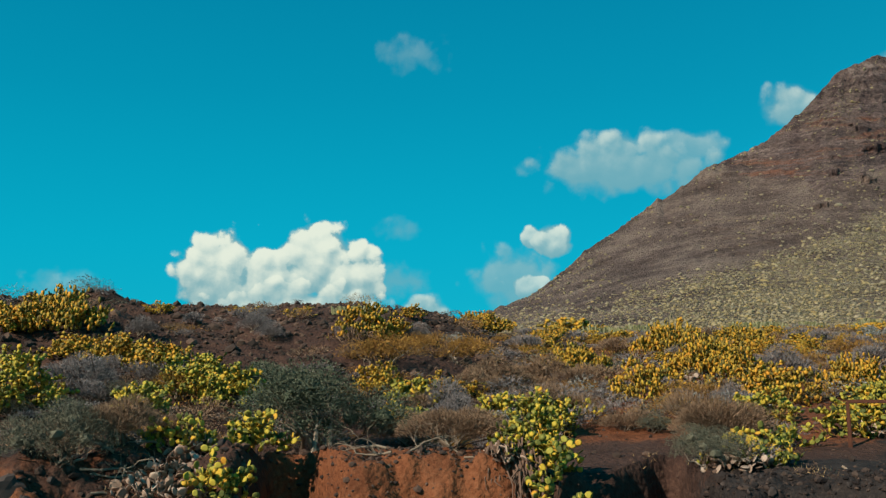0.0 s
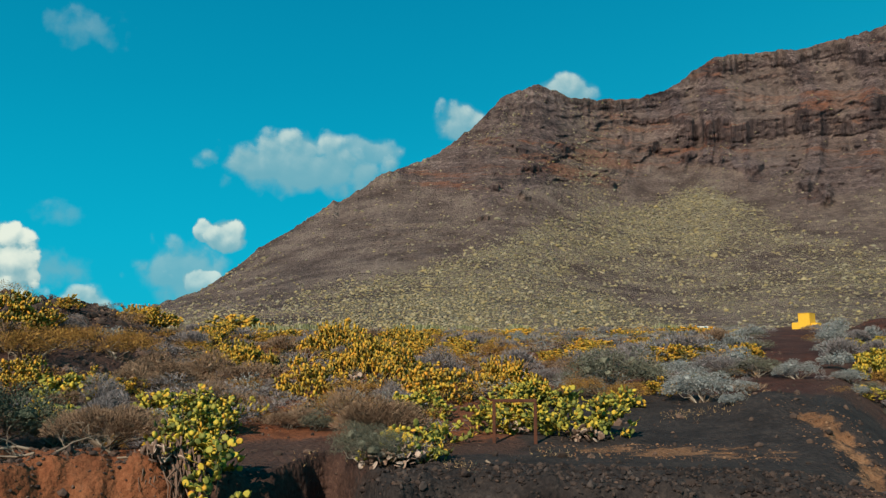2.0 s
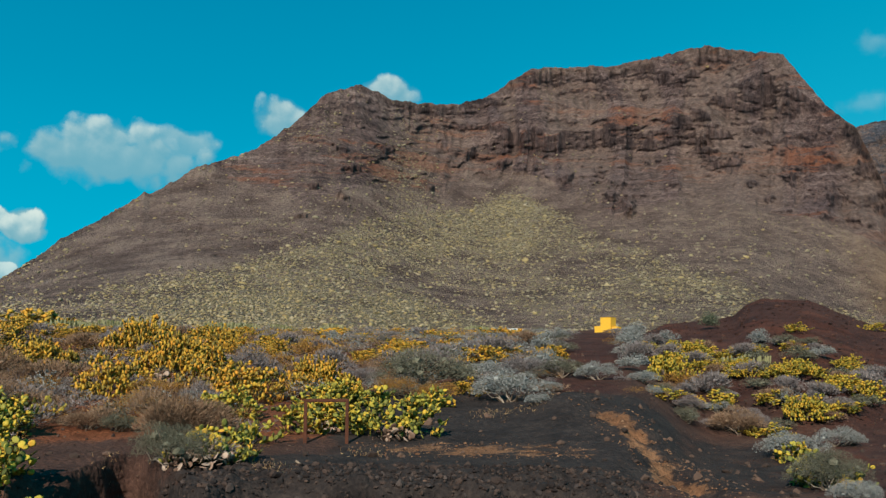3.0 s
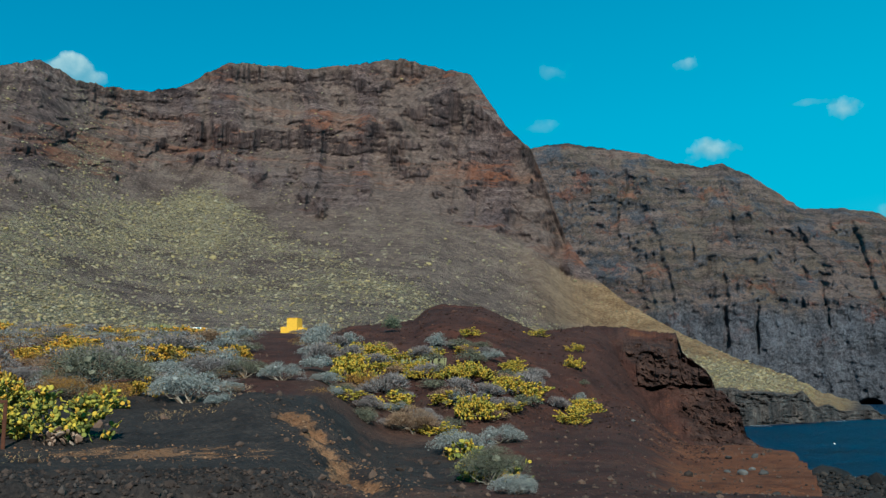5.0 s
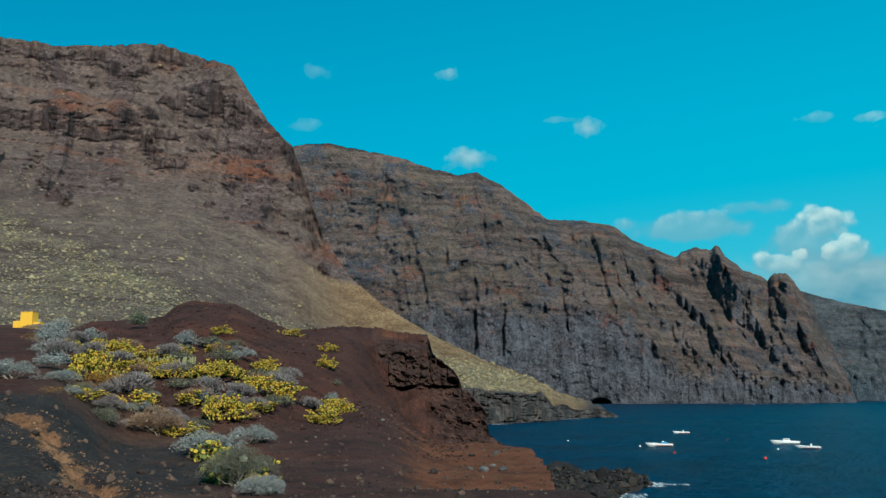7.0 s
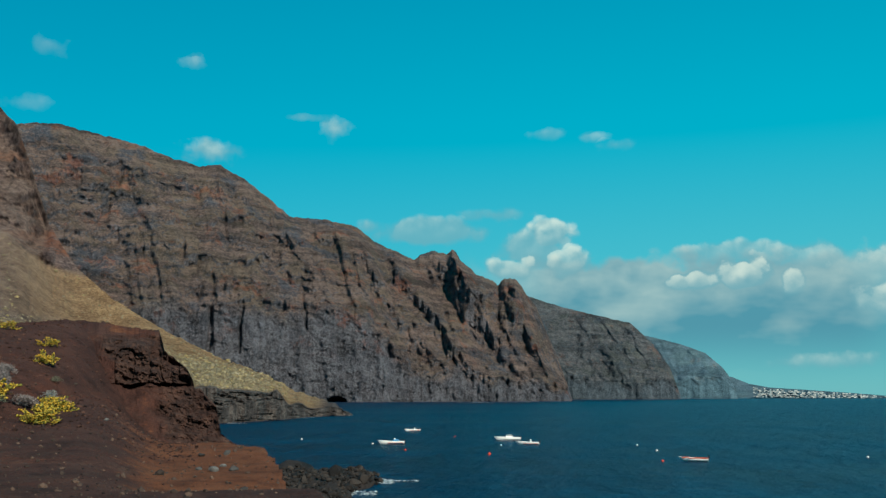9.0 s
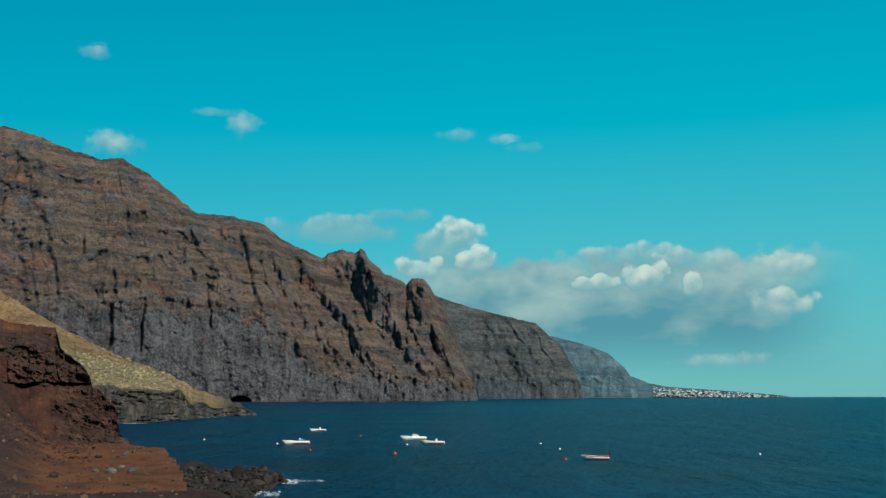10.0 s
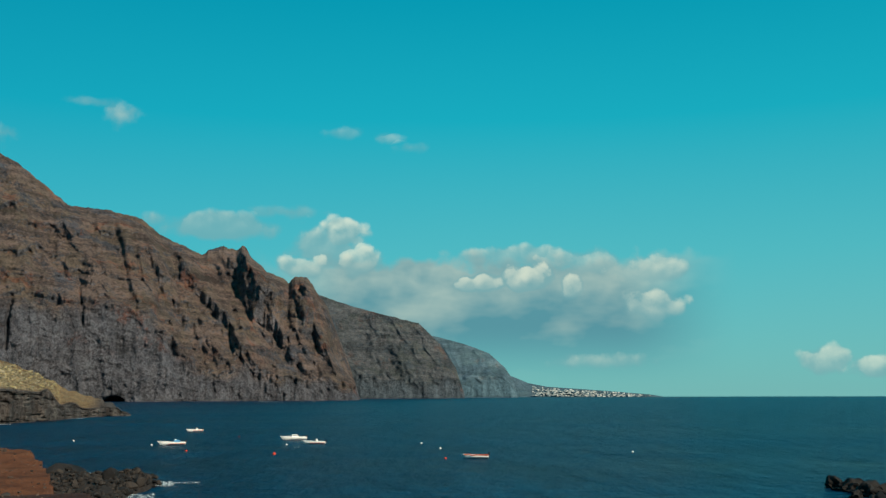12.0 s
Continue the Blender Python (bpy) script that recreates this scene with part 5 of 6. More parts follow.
def dead_pads(az, r, wide, tall, seed):
    """A heap of fallen, withered pads."""
    gen = np.random.default_rng(seed)
    poses = []
    for _ in range(int(60 * wide * wide) + 20):
        rad, ang = math.sqrt(gen.uniform()) * wide * 0.5, gen.uniform(0, 2 * math.pi)
        z = tall * (1 - (2 * rad / wide) ** 2) * gen.uniform(0.3, 1) * 0.8
        poses.append(Matrix.Translation((rad * math.cos(ang), rad * math.sin(ang), z)) @ Euler((1.45 + gen.normal() * 0.55, gen.normal() * 0.4, gen.uniform(0, 6.28)), "ZYX").to_matrix().to_4x4() @ Matrix.Scale(gen.uniform(0.1, 0.26), 4))
    ob = new("withered_cactus", joined_pads("withered_pads", poses, pad_mesh("pad_dry", DEAD_PAD, 8)))
    ob.matrix_world = Matrix.Translation(spot(az, r))
    return tagged(ob, "heap of withered brown prickly pear pads", "dead cactus", kind="stuff")


# ---- candelabra spurge ----
def spurge_mesh(seed, wide, tall, count):
    gen = np.random.default_rng(seed)
    lines, radii = [], []
    for _ in range(count):
        rad, ang = math.sqrt(gen.uniform()) * wide / 2, gen.uniform(0, 6.28)
        x, y = rad * math.cos(ang), rad * math.sin(ang) * 0.6
        h = tall * gen.uniform(0.6, 1.0) * (1 - 0.35 * (2 * rad / wide) ** 2)
        lean = np.array([x * 0.12 + gen.normal() * 0.02, y * 0.12, 0])
        p = np.array([x, y, -0.1])
        lines.append([p, p + lean * 0.3 + [0, 0, h * 0.5], p + lean + [0, 0, h], p + lean + [0, 0, h + 0.05]])
        radii.append((0.055, 0.045))
    v, f = tubes(lines, radii, 5)
    return poly_mesh("spurge_stems", v, f, EUPHORBIA)


SPURGES = [spurge_mesh(500 + k, 2.6, 0.8, 70) for k in range(3)]
COLUMN = spurge_mesh(510, 0.02, 0.8, 1)


def spurge(k, az, r, wide, tall):
    """A clump of upright columns, each of its own where it stands near."""
    ob = empty("candelabra_spurge", "cluster of pale upright candelabra spurge columns", "succulent", "candelabra spurges")
    if r < 60:
        g = np.random.default_rng(520 + k)
        for _ in range(int(14 + 16 * wide)):
            rad, ang = math.sqrt(g.uniform()) * 1.3, g.uniform(0, 6.28)
            column = part("column", COLUMN, ob)
            size = g.uniform(0.6, 1.05) * (1 - 0.2 * rad / 1.3)
            column.matrix_basis = pose(rad * math.cos(ang), rad * math.sin(ang) * 0.6, 0, g.normal() * 5, 6 * rad * math.cos(ang), g.uniform(0, 90)) @ Matrix.Diagonal((1, 1, size, 1))
    else:
        tagged(part("column_cluster", SPURGES[k % 3], ob), kind="stuff")
    ob.matrix_world = Matrix.Translation(spot(az, r)) @ pose(0, 0, 0, 0, 0, -az) @ Matrix.Diagonal((wide / 2.6, wide / 2.6, tall / 0.62, 1))
    return ob


# ---- stones ----
def stone_mesh(name, material, seed, detail=2, rough=0.28):
    bm = bmesh.new()
    bmesh.ops.create_icosphere(bm, subdivisions=detail, radius=0.5)
    for v in bm.verts:
        n = noise.noise(v.co * 2.1 + Vector((seed * 3.7, seed, 0))) + 0.5 * noise.noise(v.co * 5.0 + Vector((0, seed * 2.1, 0)))
        v.co *= 1 + rough * 1.6 * n
        v.co.z *= 0.72
    for k in range(3):
        cut = Vector((math.sin(seed * 5 + k * 2.1), math.cos(seed * 3 + k * 1.7), math.sin(k + seed))).normalized()
        for v in bm.verts:
            d = v.co.dot(cut) - 0.3
            if d > 0:
                v.co -= cut * d * 0.85
    mesh = bpy.data.meshes.new(name)
    bm.to_mesh(mesh)
    bm.free()
    mesh.materials.append(material)
    return mesh


def scattered_stones(name, label, az_r, sizes, material, seed, detail=1):
    """Many stones in one mesh."""
    src = [stone_mesh(name, material, seed + k, detail) for k in range(5)]
    gen = np.random.default_rng(seed)
    az, r = az_r[:, 0], az_r[:, 1]
    z = land(az, r)[0]
    place = polar(az, r, z)
    vs, fs, base = [], [], 0
    for k, s in enumerate(src):
        v0, f0 = np.array([v.co for v in s.vertices]), np.array([p.vertices[:] for p in s.polygons])
        mine = np.arange(len(az))[k::5]
        turn = gen.uniform(0, 6.28, len(mine))
        c, sn = np.cos(turn), np.sin(turn)
        stretch = gen.uniform(0.7, 1.3, (len(mine), 3)) * sizes[mine][:, None]
        v = v0[None] * stretch[:, None]
        v = np.stack([v[..., 0] * c[:, None] - v[..., 1] * sn[:, None], v[..., 0] * sn[:, None] + v[..., 1] * c[:, None], v[..., 2]], -1) + place[mine][:, None] + np.array([0, 0, 0.12]) * sizes[mine][:, None, None]
        vs.append(v.reshape(-1, 3))
        fs.append((f0[None] + (base + np.arange(len(mine)) * len(v0))[:, None, None]).reshape(-1, 3))
        base += len(mine) * len(v0)
    ob = new(name, poly_mesh(name, np.concatenate(vs), np.concatenate(fs), material))
    return tagged(ob, label, "stones", kind="stuff")

# ---- planting: azimuth, range, width, height ----
CACTI_NEAR = [(-23.7, 28.4, 2.34, 1.84), (-14.2, 29.9, 2.64, 1.23), (-12.0, 28.7, 1.86, 1.27), (-17.2, 27.7, 1.47, 0.98), (-13.1, 18.1, 1.1, 0.95), (-1.5, 29.0, 1.54, 0.94), (-2.5, 27.0, 1.11, 0.63), (3.1, 27.9, 0.98, 0.82), (5.4, 25.6, 2.11, 1.2), (6.2, 18.7, 0.66, 0.88), (7.7, 28.4, 1.17, 0.67), (18.1, 27.9, 1.64, 0.98), (16.2, 25.2, 0.89, 0.59), (17.7, 21.1, 1.49, 0.74), (19.5, 24.4, 0.72, 0.65), (24.4, 30.1, 2.13, 0.89), (22.5, 26.0, 1.5, 0.95), (24.8, 26.0, 1.4, 0.85), (27.1, 25.2, 1.48, 1.18), (29.0, 25.0, 1.18, 1.03)]
CACTI_NEAR += [(29.7, 30.0, 1.23, 0.62)]
CACTI_FAR = [(-21.8, 38.9, 3.66, 1.49), (-24.2, 38.8, 2.05, 1.03), (-16.4, 46.9, 1.21, 0.61), (-11.6, 47.6, 1.79, 0.5), (-8.4, 44.3, 1.15, 0.47), (-20.4, 35.4, 2.08, 0.83), (-18.6, 33.8, 2.19, 0.89), (-15.8, 32.1, 2.26, 0.94), (-4.7, 37.7, 2.44, 1.22), (-2.8, 38.6, 1.36, 0.91), (-3.8, 31.6, 1.67, 0.84), (-0.0, 31.1, 1.28, 0.73), (1.5, 31.3, 1.11, 0.55), (-1.8, 43.7, 1.13, 0.57), (2.2, 54.1, 3.5, 0.95), (7.5, 202.6, 13.11, 3.34), (5.9, 51.7, 2.13, 0.91), (7.8, 40.4, 3.09, 1.14), (11.6, 31.9, 1.88, 1.16), (13.2, 35.5, 1.25, 0.84)]
CACTI_FAR += [(13.3, 48.7, 3.44, 1.58), (15.2, 40.3, 3.08, 1.42), (17.0, 34.9, 2.05, 1.23), (17.1, 52.1, 3.37, 1.23), (19.0, 31.6, 2.23, 1.11), (20.7, 49.9, 2.35, 0.88), (23.1, 33.2, 2.54, 1.17), (6.6, 58.6, 3.79, 1.03), (20.7, 47.2, 1.67, 0.69), (25.7, 43.4, 1.79, 0.64), (27.5, 42.9, 1.26, 0.5), (32.7, 43.9, 2.33, 0.83), (31.0, 50.9, 1.8, 0.66), (36.7, 45.8, 1.72, 0.67), (32.0, 32.9, 0.97, 0.58), (43.8, 43.0, 2.02, 1.14), (42.6, 48.2, 1.42, 0.45), (44.8, 48.3, 2.28, 0.74), (46.2, 39.7, 1.4, 0.7), (47.6, 45.9, 1.62, 0.59)]
CACTI_FAR += [(50.3, 44.3, 2.86, 0.73), (51.0, 38.5, 1.81, 0.91), (49.3, 39.9, 1.41, 0.59), (52.6, 42.9, 2.02, 0.66), (54.1, 43.1, 1.52, 0.81), (50.7, 54.1, 1.27, 0.38), (54.5, 62.4, 1.47, 0.44), (56.7, 52.8, 0.93, 0.68), (56.8, 57.1, 1.01, 0.47), (57.1, 44.5, 1.57, 0.63), (56.6, 42.0, 1.24, 0.54), (56.6, 40.0, 1.18, 0.42)]
SHRUB_ROWS = {}
SHRUB_ROWS["dark"] = [(-7.2, 22.6, 4.0, 1.75), (-10.4, 30.0, 2.12, 1.06)]
SHRUB_ROWS["grey"] = [(29.4, 33.8, 3.2, 0.95), (-21.3, 18.9, 2.0, 1.39), (-23.9, 28.2, 1.0, 0.66), (51.8, 22.4, 1.71, 0.99), (44.4, 36.2, 1.07, 0.38)]
SHRUB_ROWS["brown"] = [(-18.4, 19.6, 1.9, 1.15), (0.5, 20.0, 2.0, 1.0), (15.0, 23.9, 2.67, 1.4), (10.6, 26.4, 1.27, 0.57), (2.8, 33.4, 2.16, 0.78), (8.1, 35.8, 2.1, 1.05), (5.8, 36.6, 2.15, 1.08), (7.2, 28.8, 1.69, 0.85), (47.4, 36.6, 1.94, 0.97)]
SHRUB_ROWS["lavender"] = [(-20.3, 30.1, 2.13, 1.06), (-19.4, 31.9, 1.5, 0.94), (-17.4, 38.0, 1.34, 0.4), (-14.5, 43.8, 1.29, 0.31), (-11.1, 39.7, 1.4, 0.42), (-10.5, 46.9, 1.1, 0.33), (-10.1, 38.3, 1.35, 0.32), (-5.2, 37.5, 1.32, 0.49), (-1.5, 38.8, 1.37, 0.41), (10.4, 32.5, 1.53, 0.57), (19.4, 37.0, 2.39, 0.87), (7.8, 58.1, 2.05, 0.62), (30.0, 41.3, 2.18, 0.87), (35.4, 37.9, 2.01, 0.98), (33.4, 45.7, 2.42, 0.81), (41.9, 44.4, 2.09, 0.94), (45.7, 41.3, 2.18, 0.97), (45.1, 45.4, 1.6, 0.59), (47.9, 44.4, 1.57, 0.57), (49.9, 41.6, 1.47, 0.73)]
SHRUB_ROWS["lavender"] += [(51.7, 41.2, 1.45, 0.73), (54.0, 44.3, 1.82, 0.94), (51.3, 39.8, 1.17, 0.47)]
SHRUB_ROWS["silver"] = [(41.7, 41.0, 1.6, 0.45), (41.4, 46.5, 1.5, 0.4), (42.2, 38.2, 1.3, 0.4), (36.4, 40.5, 1.8, 0.6), (36.0, 50.0, 2.0, 0.6), (41.6, 56.0, 1.8, 0.5), (37.0, 62.0, 2.0, 0.6), (41.8, 66.0, 2.0, 0.5), (33.2, 38.0, 1.8, 0.6), (34.4, 31.3, 2.21, 0.83), (36.0, 28.2, 0.83, 0.33), (39.6, 37.2, 1.53, 0.39), (41.6, 50.1, 1.77, 0.53), (48.6, 51.1, 1.5, 0.48), (51.8, 48.0, 1.41, 0.45), (52.4, 34.0, 1.4, 0.6), (50.0, 31.4, 1.85, 0.67), (53.3, 19.6, 0.92, 0.3), (36.7, 34.2, 1.01, 0.4)]
SHRUB_ROWS["heath"] = [(-3.8, 33.6, 2.77, 0.89), (0.8, 36.4, 2.79, 1.07), (-1.8, 36.7, 1.73, 0.65), (-23.1, 43.9, 1.55, 0.52), (14.6, 52.3, 1.84, 0.74), (27.4, 32.6, 1.53, 0.58), (26.4, 42.5, 1.25, 0.7), (44.4, 41.6, 1.71, 0.59)]
SPURGE_ROWS = [(-4.9, 46.1, 2.99, 0.6), (11.5, 156.7, 6.45, 1.47), (47.9, 46.9, 2.21, 0.72), (13.4, 91.8, 4.32, 0.86), (17.5, 128.6, 6.81, 1.36), (28.7, 45.1, 1.06, 0.64), (30.0, 50.7, 0.72, 0.42)]
WITHERED = [(16.2, 21.4, 1.26, 0.5), (-15.0, 19.2, 1.7, 0.6), (16.6, 20.7, 1.5, 0.5), (-15.2, 18.3, 1.4, 0.35), (14.2, 35.5, 1.04, 0.73), (23.4, 25.7, 0.91, 0.38), (27.7, 24.8, 0.88, 0.37)]
CACTI_NEAR += [(51.1, 23.3, 1.1, 0.85), (53.2, 22.9, 0.7, 0.55), (50.2, 30.2, 0.9, 0.6), (5.0, 19.0, 1.5, 1.1), (6.5, 18.2, 0.8, 1.75), (4.0, 19.6, 0.9, 0.7), (-12.2, 17.6, 0.8, 0.85), (-14.6, 20.2, 1.3, 0.9), (-10.9, 20.6, 1.1, 0.9)]
for k, (az, r, wide, tall) in enumerate(CACTI_NEAR):
    cactus_near(az, r, wide * 1.05, tall * 1.05, 600 + k, "prickly pear clump with yellow-green pads on stony ground")
for az, r, wide, tall in CACTI_FAR:
    cactus_far(az, r, wide * 1.15, tall * 1.2)
for look_name, rows in SHRUB_ROWS.items():
    for az, r, wide, tall in rows:
        shrub(look_name, az, r, wide, tall)
for k, row in enumerate(SPURGE_ROWS):
    spurge(k, *row)
WITHERED += [(-16.5, 18.4, 1.3, 0.5), (-13.6, 17.8, 1.0, 0.3), (-13.8, 20.0, 1.2, 0.5)]
for k, row in enumerate(WITHERED):
    dead_pads(*row, 700 + k)

# scrub that fills the plain
gen = np.random.default_rng(21)


def open_ground(az, r):
    """True where the ground is kept bare: lane, tracks, hollow and bank."""
    return abs(az - 39.2) < 0.9 + 26 / r or (az > 19 and r < 31) or (az > 30 and r < 33.5) or (6.5 < az < 15 and r < 26) or r < 20.5 or (-13 < az < 7 and r < 23) or (az < 5 - (r - 32) * 0.1 and r > 33 and vnoise(az * 0.9, r * 0.35, 46) < 0.25)


far_shrubs = []
placed = 0
for k in range(1500):
    zone = k % 4
    az, r = (gen.uniform(-27, 8), math.exp(gen.uniform(math.log(20.5), math.log(60)))) if zone == 0 else (gen.uniform(4, 41), math.exp(gen.uniform(math.log(20.5), math.log(75)))) if zone < 3 else (gen.uniform(4, 42), gen.uniform(75, 232))
    az, r = float(az), float(r)
    if open_ground(az, r):
        continue
    odds = [0.3, 0.06, 0.3, 0.24, 0.1] if az < 22 else [0.34, 0.24, 0.12, 0.14, 0.16]
    look_name = str(gen.choice(["lavender", "silver", "brown", "heath", "grey"], p=odds))
    size = float(gen.uniform(0.6, 1.6))
    row = (look_name, az, r, size * (1.0 + r / 200), size * float(gen.uniform(0.42, 0.68)) * (1 + r / 260))
    if r < 75 and placed < 130:
        placed += 1
        shrub(*row)
    else:
        far_shrubs.append(row)
for k in range(115):
    az, r, size = float(gen.uniform(42.8, 57.5)), float(gen.uniform(36, 51)), float(gen.uniform(0.5, 1.3))
    if r - 36 < (az - 50) * 1.2 or (az > 54 and k % 2):
        continue
    if k % 5 == 0:
        cactus_far(az, r, size * 1.5, size * 0.5)
    else:
        shrub(str(gen.choice(["lavender", "lavender", "silver", "grey", "brown"])), az, r, size * 1.2, size * 0.6)
for k in range(110):
    az, r = float(gen.uniform(5, 36)), math.exp(float(gen.uniform(math.log(44), math.log(225))))
    size = float(gen.uniform(1.0, 2.4))
    cactus_far(az, r, size * (1 + r / 150), size * 0.33 * (1 + r / 300))
for k in range(10):
    spurge(k, float(gen.uniform(6, 36)), float(gen.uniform(110, 215)), float(gen.uniform(3, 7)), float(gen.uniform(1.0, 1.6)))
for k in range(1100):
    az, r = float(gen.uniform(-27, 42)), math.exp(float(gen.uniform(math.log(21), math.log(78))))
    if not open_ground(az, r):
        size = float(gen.uniform(0.35, 0.9))
        far_shrubs.append((str(gen.choice(["lavender", "brown", "heath", "grey"], p=[0.4, 0.28, 0.14, 0.18])), az, r, size, size * 0.6))
for look_name in LOOKS:
    vs, fs, base = [], [], 0
    for k, (kind, az, r, wide, tall) in enumerate(far_shrubs):
        if kind != look_name:
            continue
        src = SHRUBS[look_name, 2][k % 2][0]
        v0 = np.empty(len(src.vertices) * 3)
        src.vertices.foreach_get("co", v0)
        v0 = v0.reshape(-1, 3)[: 3 * (500 if r > 75 else 420)]
        turn = k * 1.7
        c, sn = math.cos(turn), math.sin(turn)
        v1 = np.stack([(v0[:, 0] * c - v0[:, 1] * sn) * wide * 1.3, (v0[:, 0] * sn + v0[:, 1] * c) * wide * 1.3, v0[:, 2] * tall * 1.2], 1) + np.array(spot(az, r))
        vs.append(v1)
        fs.append(np.arange(len(v1)).reshape(-1, 3) + base)
        base += len(v1)
    if vs:
        tagged(new("far_scrub", poly_mesh("far_scrub", np.concatenate(vs), np.concatenate(fs), FOLIAGE[look_name])), "dry scrub over the plain towards the mountain", "scrub", kind="stuff")


def slope_scrub():
    """Low bushes on the lower slopes, one mesh."""
    gen = np.random.default_rng(31)
    weight = np.clip(SLOPE_SCRUB, 0, 1) ** 1.5 * ((SLOPE_RISE > 2.7) | (SLOPE[..., 0] > SLOPE[..., 1] * math.tan(radians(57)))) * np.linalg.norm(SLOPE, axis=2) ** -0.4 * np.where(SLOPE[..., 0] > SLOPE[..., 1] * math.tan(radians(57)), 0.5, 1.0)
    weight[SLOPE[..., 0] > SLOPE[..., 1] * math.tan(radians(70))] = 0
    flat = weight.reshape(-1)
    count = 34000
    chosen = gen.choice(len(flat), count, p=flat / flat.sum())
    place = SLOPE.reshape(-1, 3)[chosen] + gen.normal(size=(count, 3)) * [0.6, 0.6, 0.05]
    bm = bmesh.new()
    bmesh.ops.create_icosphere(bm, subdivisions=1, radius=0.5)
    v0, f0 = np.array([v.co for v in bm.verts]), np.array([[v.index for v in f.verts] for f in bm.faces])
    bm.free()
    size = gen.gamma(4.0, 0.33, count)[:, None] * [1, 1, 0.62] * gen.uniform(0.8, 1.25, (count, 3))
    v = v0[None] * size[:, None] * (np.clip(np.linalg.norm(place, axis=1) / 560, 0.75, 1.3) * np.where(place[:, 0] > place[:, 1] * 1.4, 0.72, 0.88))[:, None, None] * (1 + 0.25 * gen.normal(size=(count, len(v0), 1))) + place[:, None] + np.array([0, 0, 0.15])
    f = f0[None] + (np.arange(count) * len(v0))[:, None, None]
    ob = new("slope_scrub", poly_mesh("slope_scrub", v, f.reshape(-1, 3), SLOPE_BUSH, flat=False))
    return tagged(ob, "low yellow-green scrub dotted over the mountain slope", "scrub", kind="stuff")


slope_scrub()
n_far = 5000
r_far = np.exp(gen.uniform(math.log(75), math.log(236), n_far))
az_far = gen.uniform(3, 47, n_far)
on_lane = np.abs(az_far - 39 - 0.01 * (r_far - 30)) < 2.0 + 30 / r_far
az_far, r_far = az_far[~on_lane], r_far[~on_lane]
scrub_low = scattered_stones("plain_scrub", "low dry scrub covering the plain below the mountain", np.stack([az_far, r_far], 1), gen.uniform(0.3, 0.9, len(az_far)) * (0.6 + r_far / 260), SLOPE_BUSH, 41)
tagged(scrub_low, category="scrub")

shrub("dark", 46.0, 60.0, 1.2, 1.25, "round_bush")


def dry_grass():
    """Straw tufts on the banks and beside the tracks."""
    g = np.random.default_rng(45)
    place, way = [], []
    for az, r, count in [(33.5, 28.6, 110), (35.2, 28.2, 90), (36.8, 29.5, 40), (20.5, 20.3, 90), (16.0, 20.8, 90), (-18, 19.0, 120), (-15.5, 18.2, 90), (12.5, 21.5, 90), (26.0, 22.2, 60)]:
        a, rr = az + g.normal(size=count) * 0.8, r + g.normal(size=count) * 0.45
        place.append(polar(a, rr, land(a, rr)[0]))
        way.append(g.normal(size=(count, 3)) * 0.8 + [0, 0, 0.8])
    v, f = blades(np.concatenate(place), np.concatenate(way), 0.1, 0.016, g)
    tagged(new("dry_grass", poly_mesh("dry_grass", v, f, STRAW)), "tufts of dry straw-coloured grass by the track", "grass", kind="stuff")


STRAW = leafy("dry_straw", [(0.2, (0.16, 0.09, 0.04)), (0.5, (0.3, 0.19, 0.09)), (0.85, (0.42, 0.3, 0.16))])
dry_grass()

# ---- stones ----
def rows_of(n, a0, a1, r0, r1, seed):
    g = np.random.default_rng(seed)
    return np.stack([g.uniform(a0, a1, n), g.uniform(r0, r1, n)], 1)


CINDER_STONES = leafy("cinder_stone", [(0.2, (0.016, 0.008, 0.007)), (0.5, (0.04, 0.019, 0.015)), (0.85, (0.09, 0.045, 0.033))], 0.95, False, 5.0)
OCHRE_STONES = leafy("ochre_stone", [(0.2, (0.07, 0.034, 0.018)), (0.5, (0.16, 0.08, 0.042)), (0.85, (0.27, 0.16, 0.095))], 0.95, False, 6.0)
SCAR_ROWS = rows_of(500, -2.2, 2.2, 19.5, 28, 77)
SCAR_ROWS[:, 0] += 40.3 + (27 - SCAR_ROWS[:, 1]) * 0.7
SCAR_ROWS = np.concatenate([SCAR_ROWS, rows_of(500, 25, 39, 21.8, 24.2, 80)])
scattered_stones("lava_rubble", "loose dark lava rubble on the ridge", rows_of(6500, -27, 6, 30, 62, 51), np.random.default_rng(52).gamma(1.8, 0.075, 6500) + 0.04, LAVA_STONES, 53)
scattered_stones("pebbles", "small stones strewn over the dark ground", rows_of(4200, -27, 70, 17, 56, 54), np.random.default_rng(55).gamma(1.5, 0.04, 4200) + 0.02, LAVA_STONES, 56)
scattered_stones("bank_rubble", "dark lava rubble packed in the road bank", rows_of(4200, 12, 43, 17.0, 20.6, 57), np.random.default_rng(58).gamma(1.6, 0.025, 4200) + 0.02, BANK_ROCK, 59)
scattered_stones("slope_rubble", "dark stones tumbled over the earth slope", rows_of(900, -27, -8, 16.5, 23, 64), np.random.default_rng(65).gamma(1.7, 0.045, 900) + 0.03, LAVA_STONES, 66)
scattered_stones("earth_stones", "small dark stones bedded in the red earth bank", rows_of(1100, -9, 8, 17.2, 20.5, 67), np.random.default_rng(68).gamma(1.4, 0.03, 1100) + 0.02, LAVA_STONES, 69)
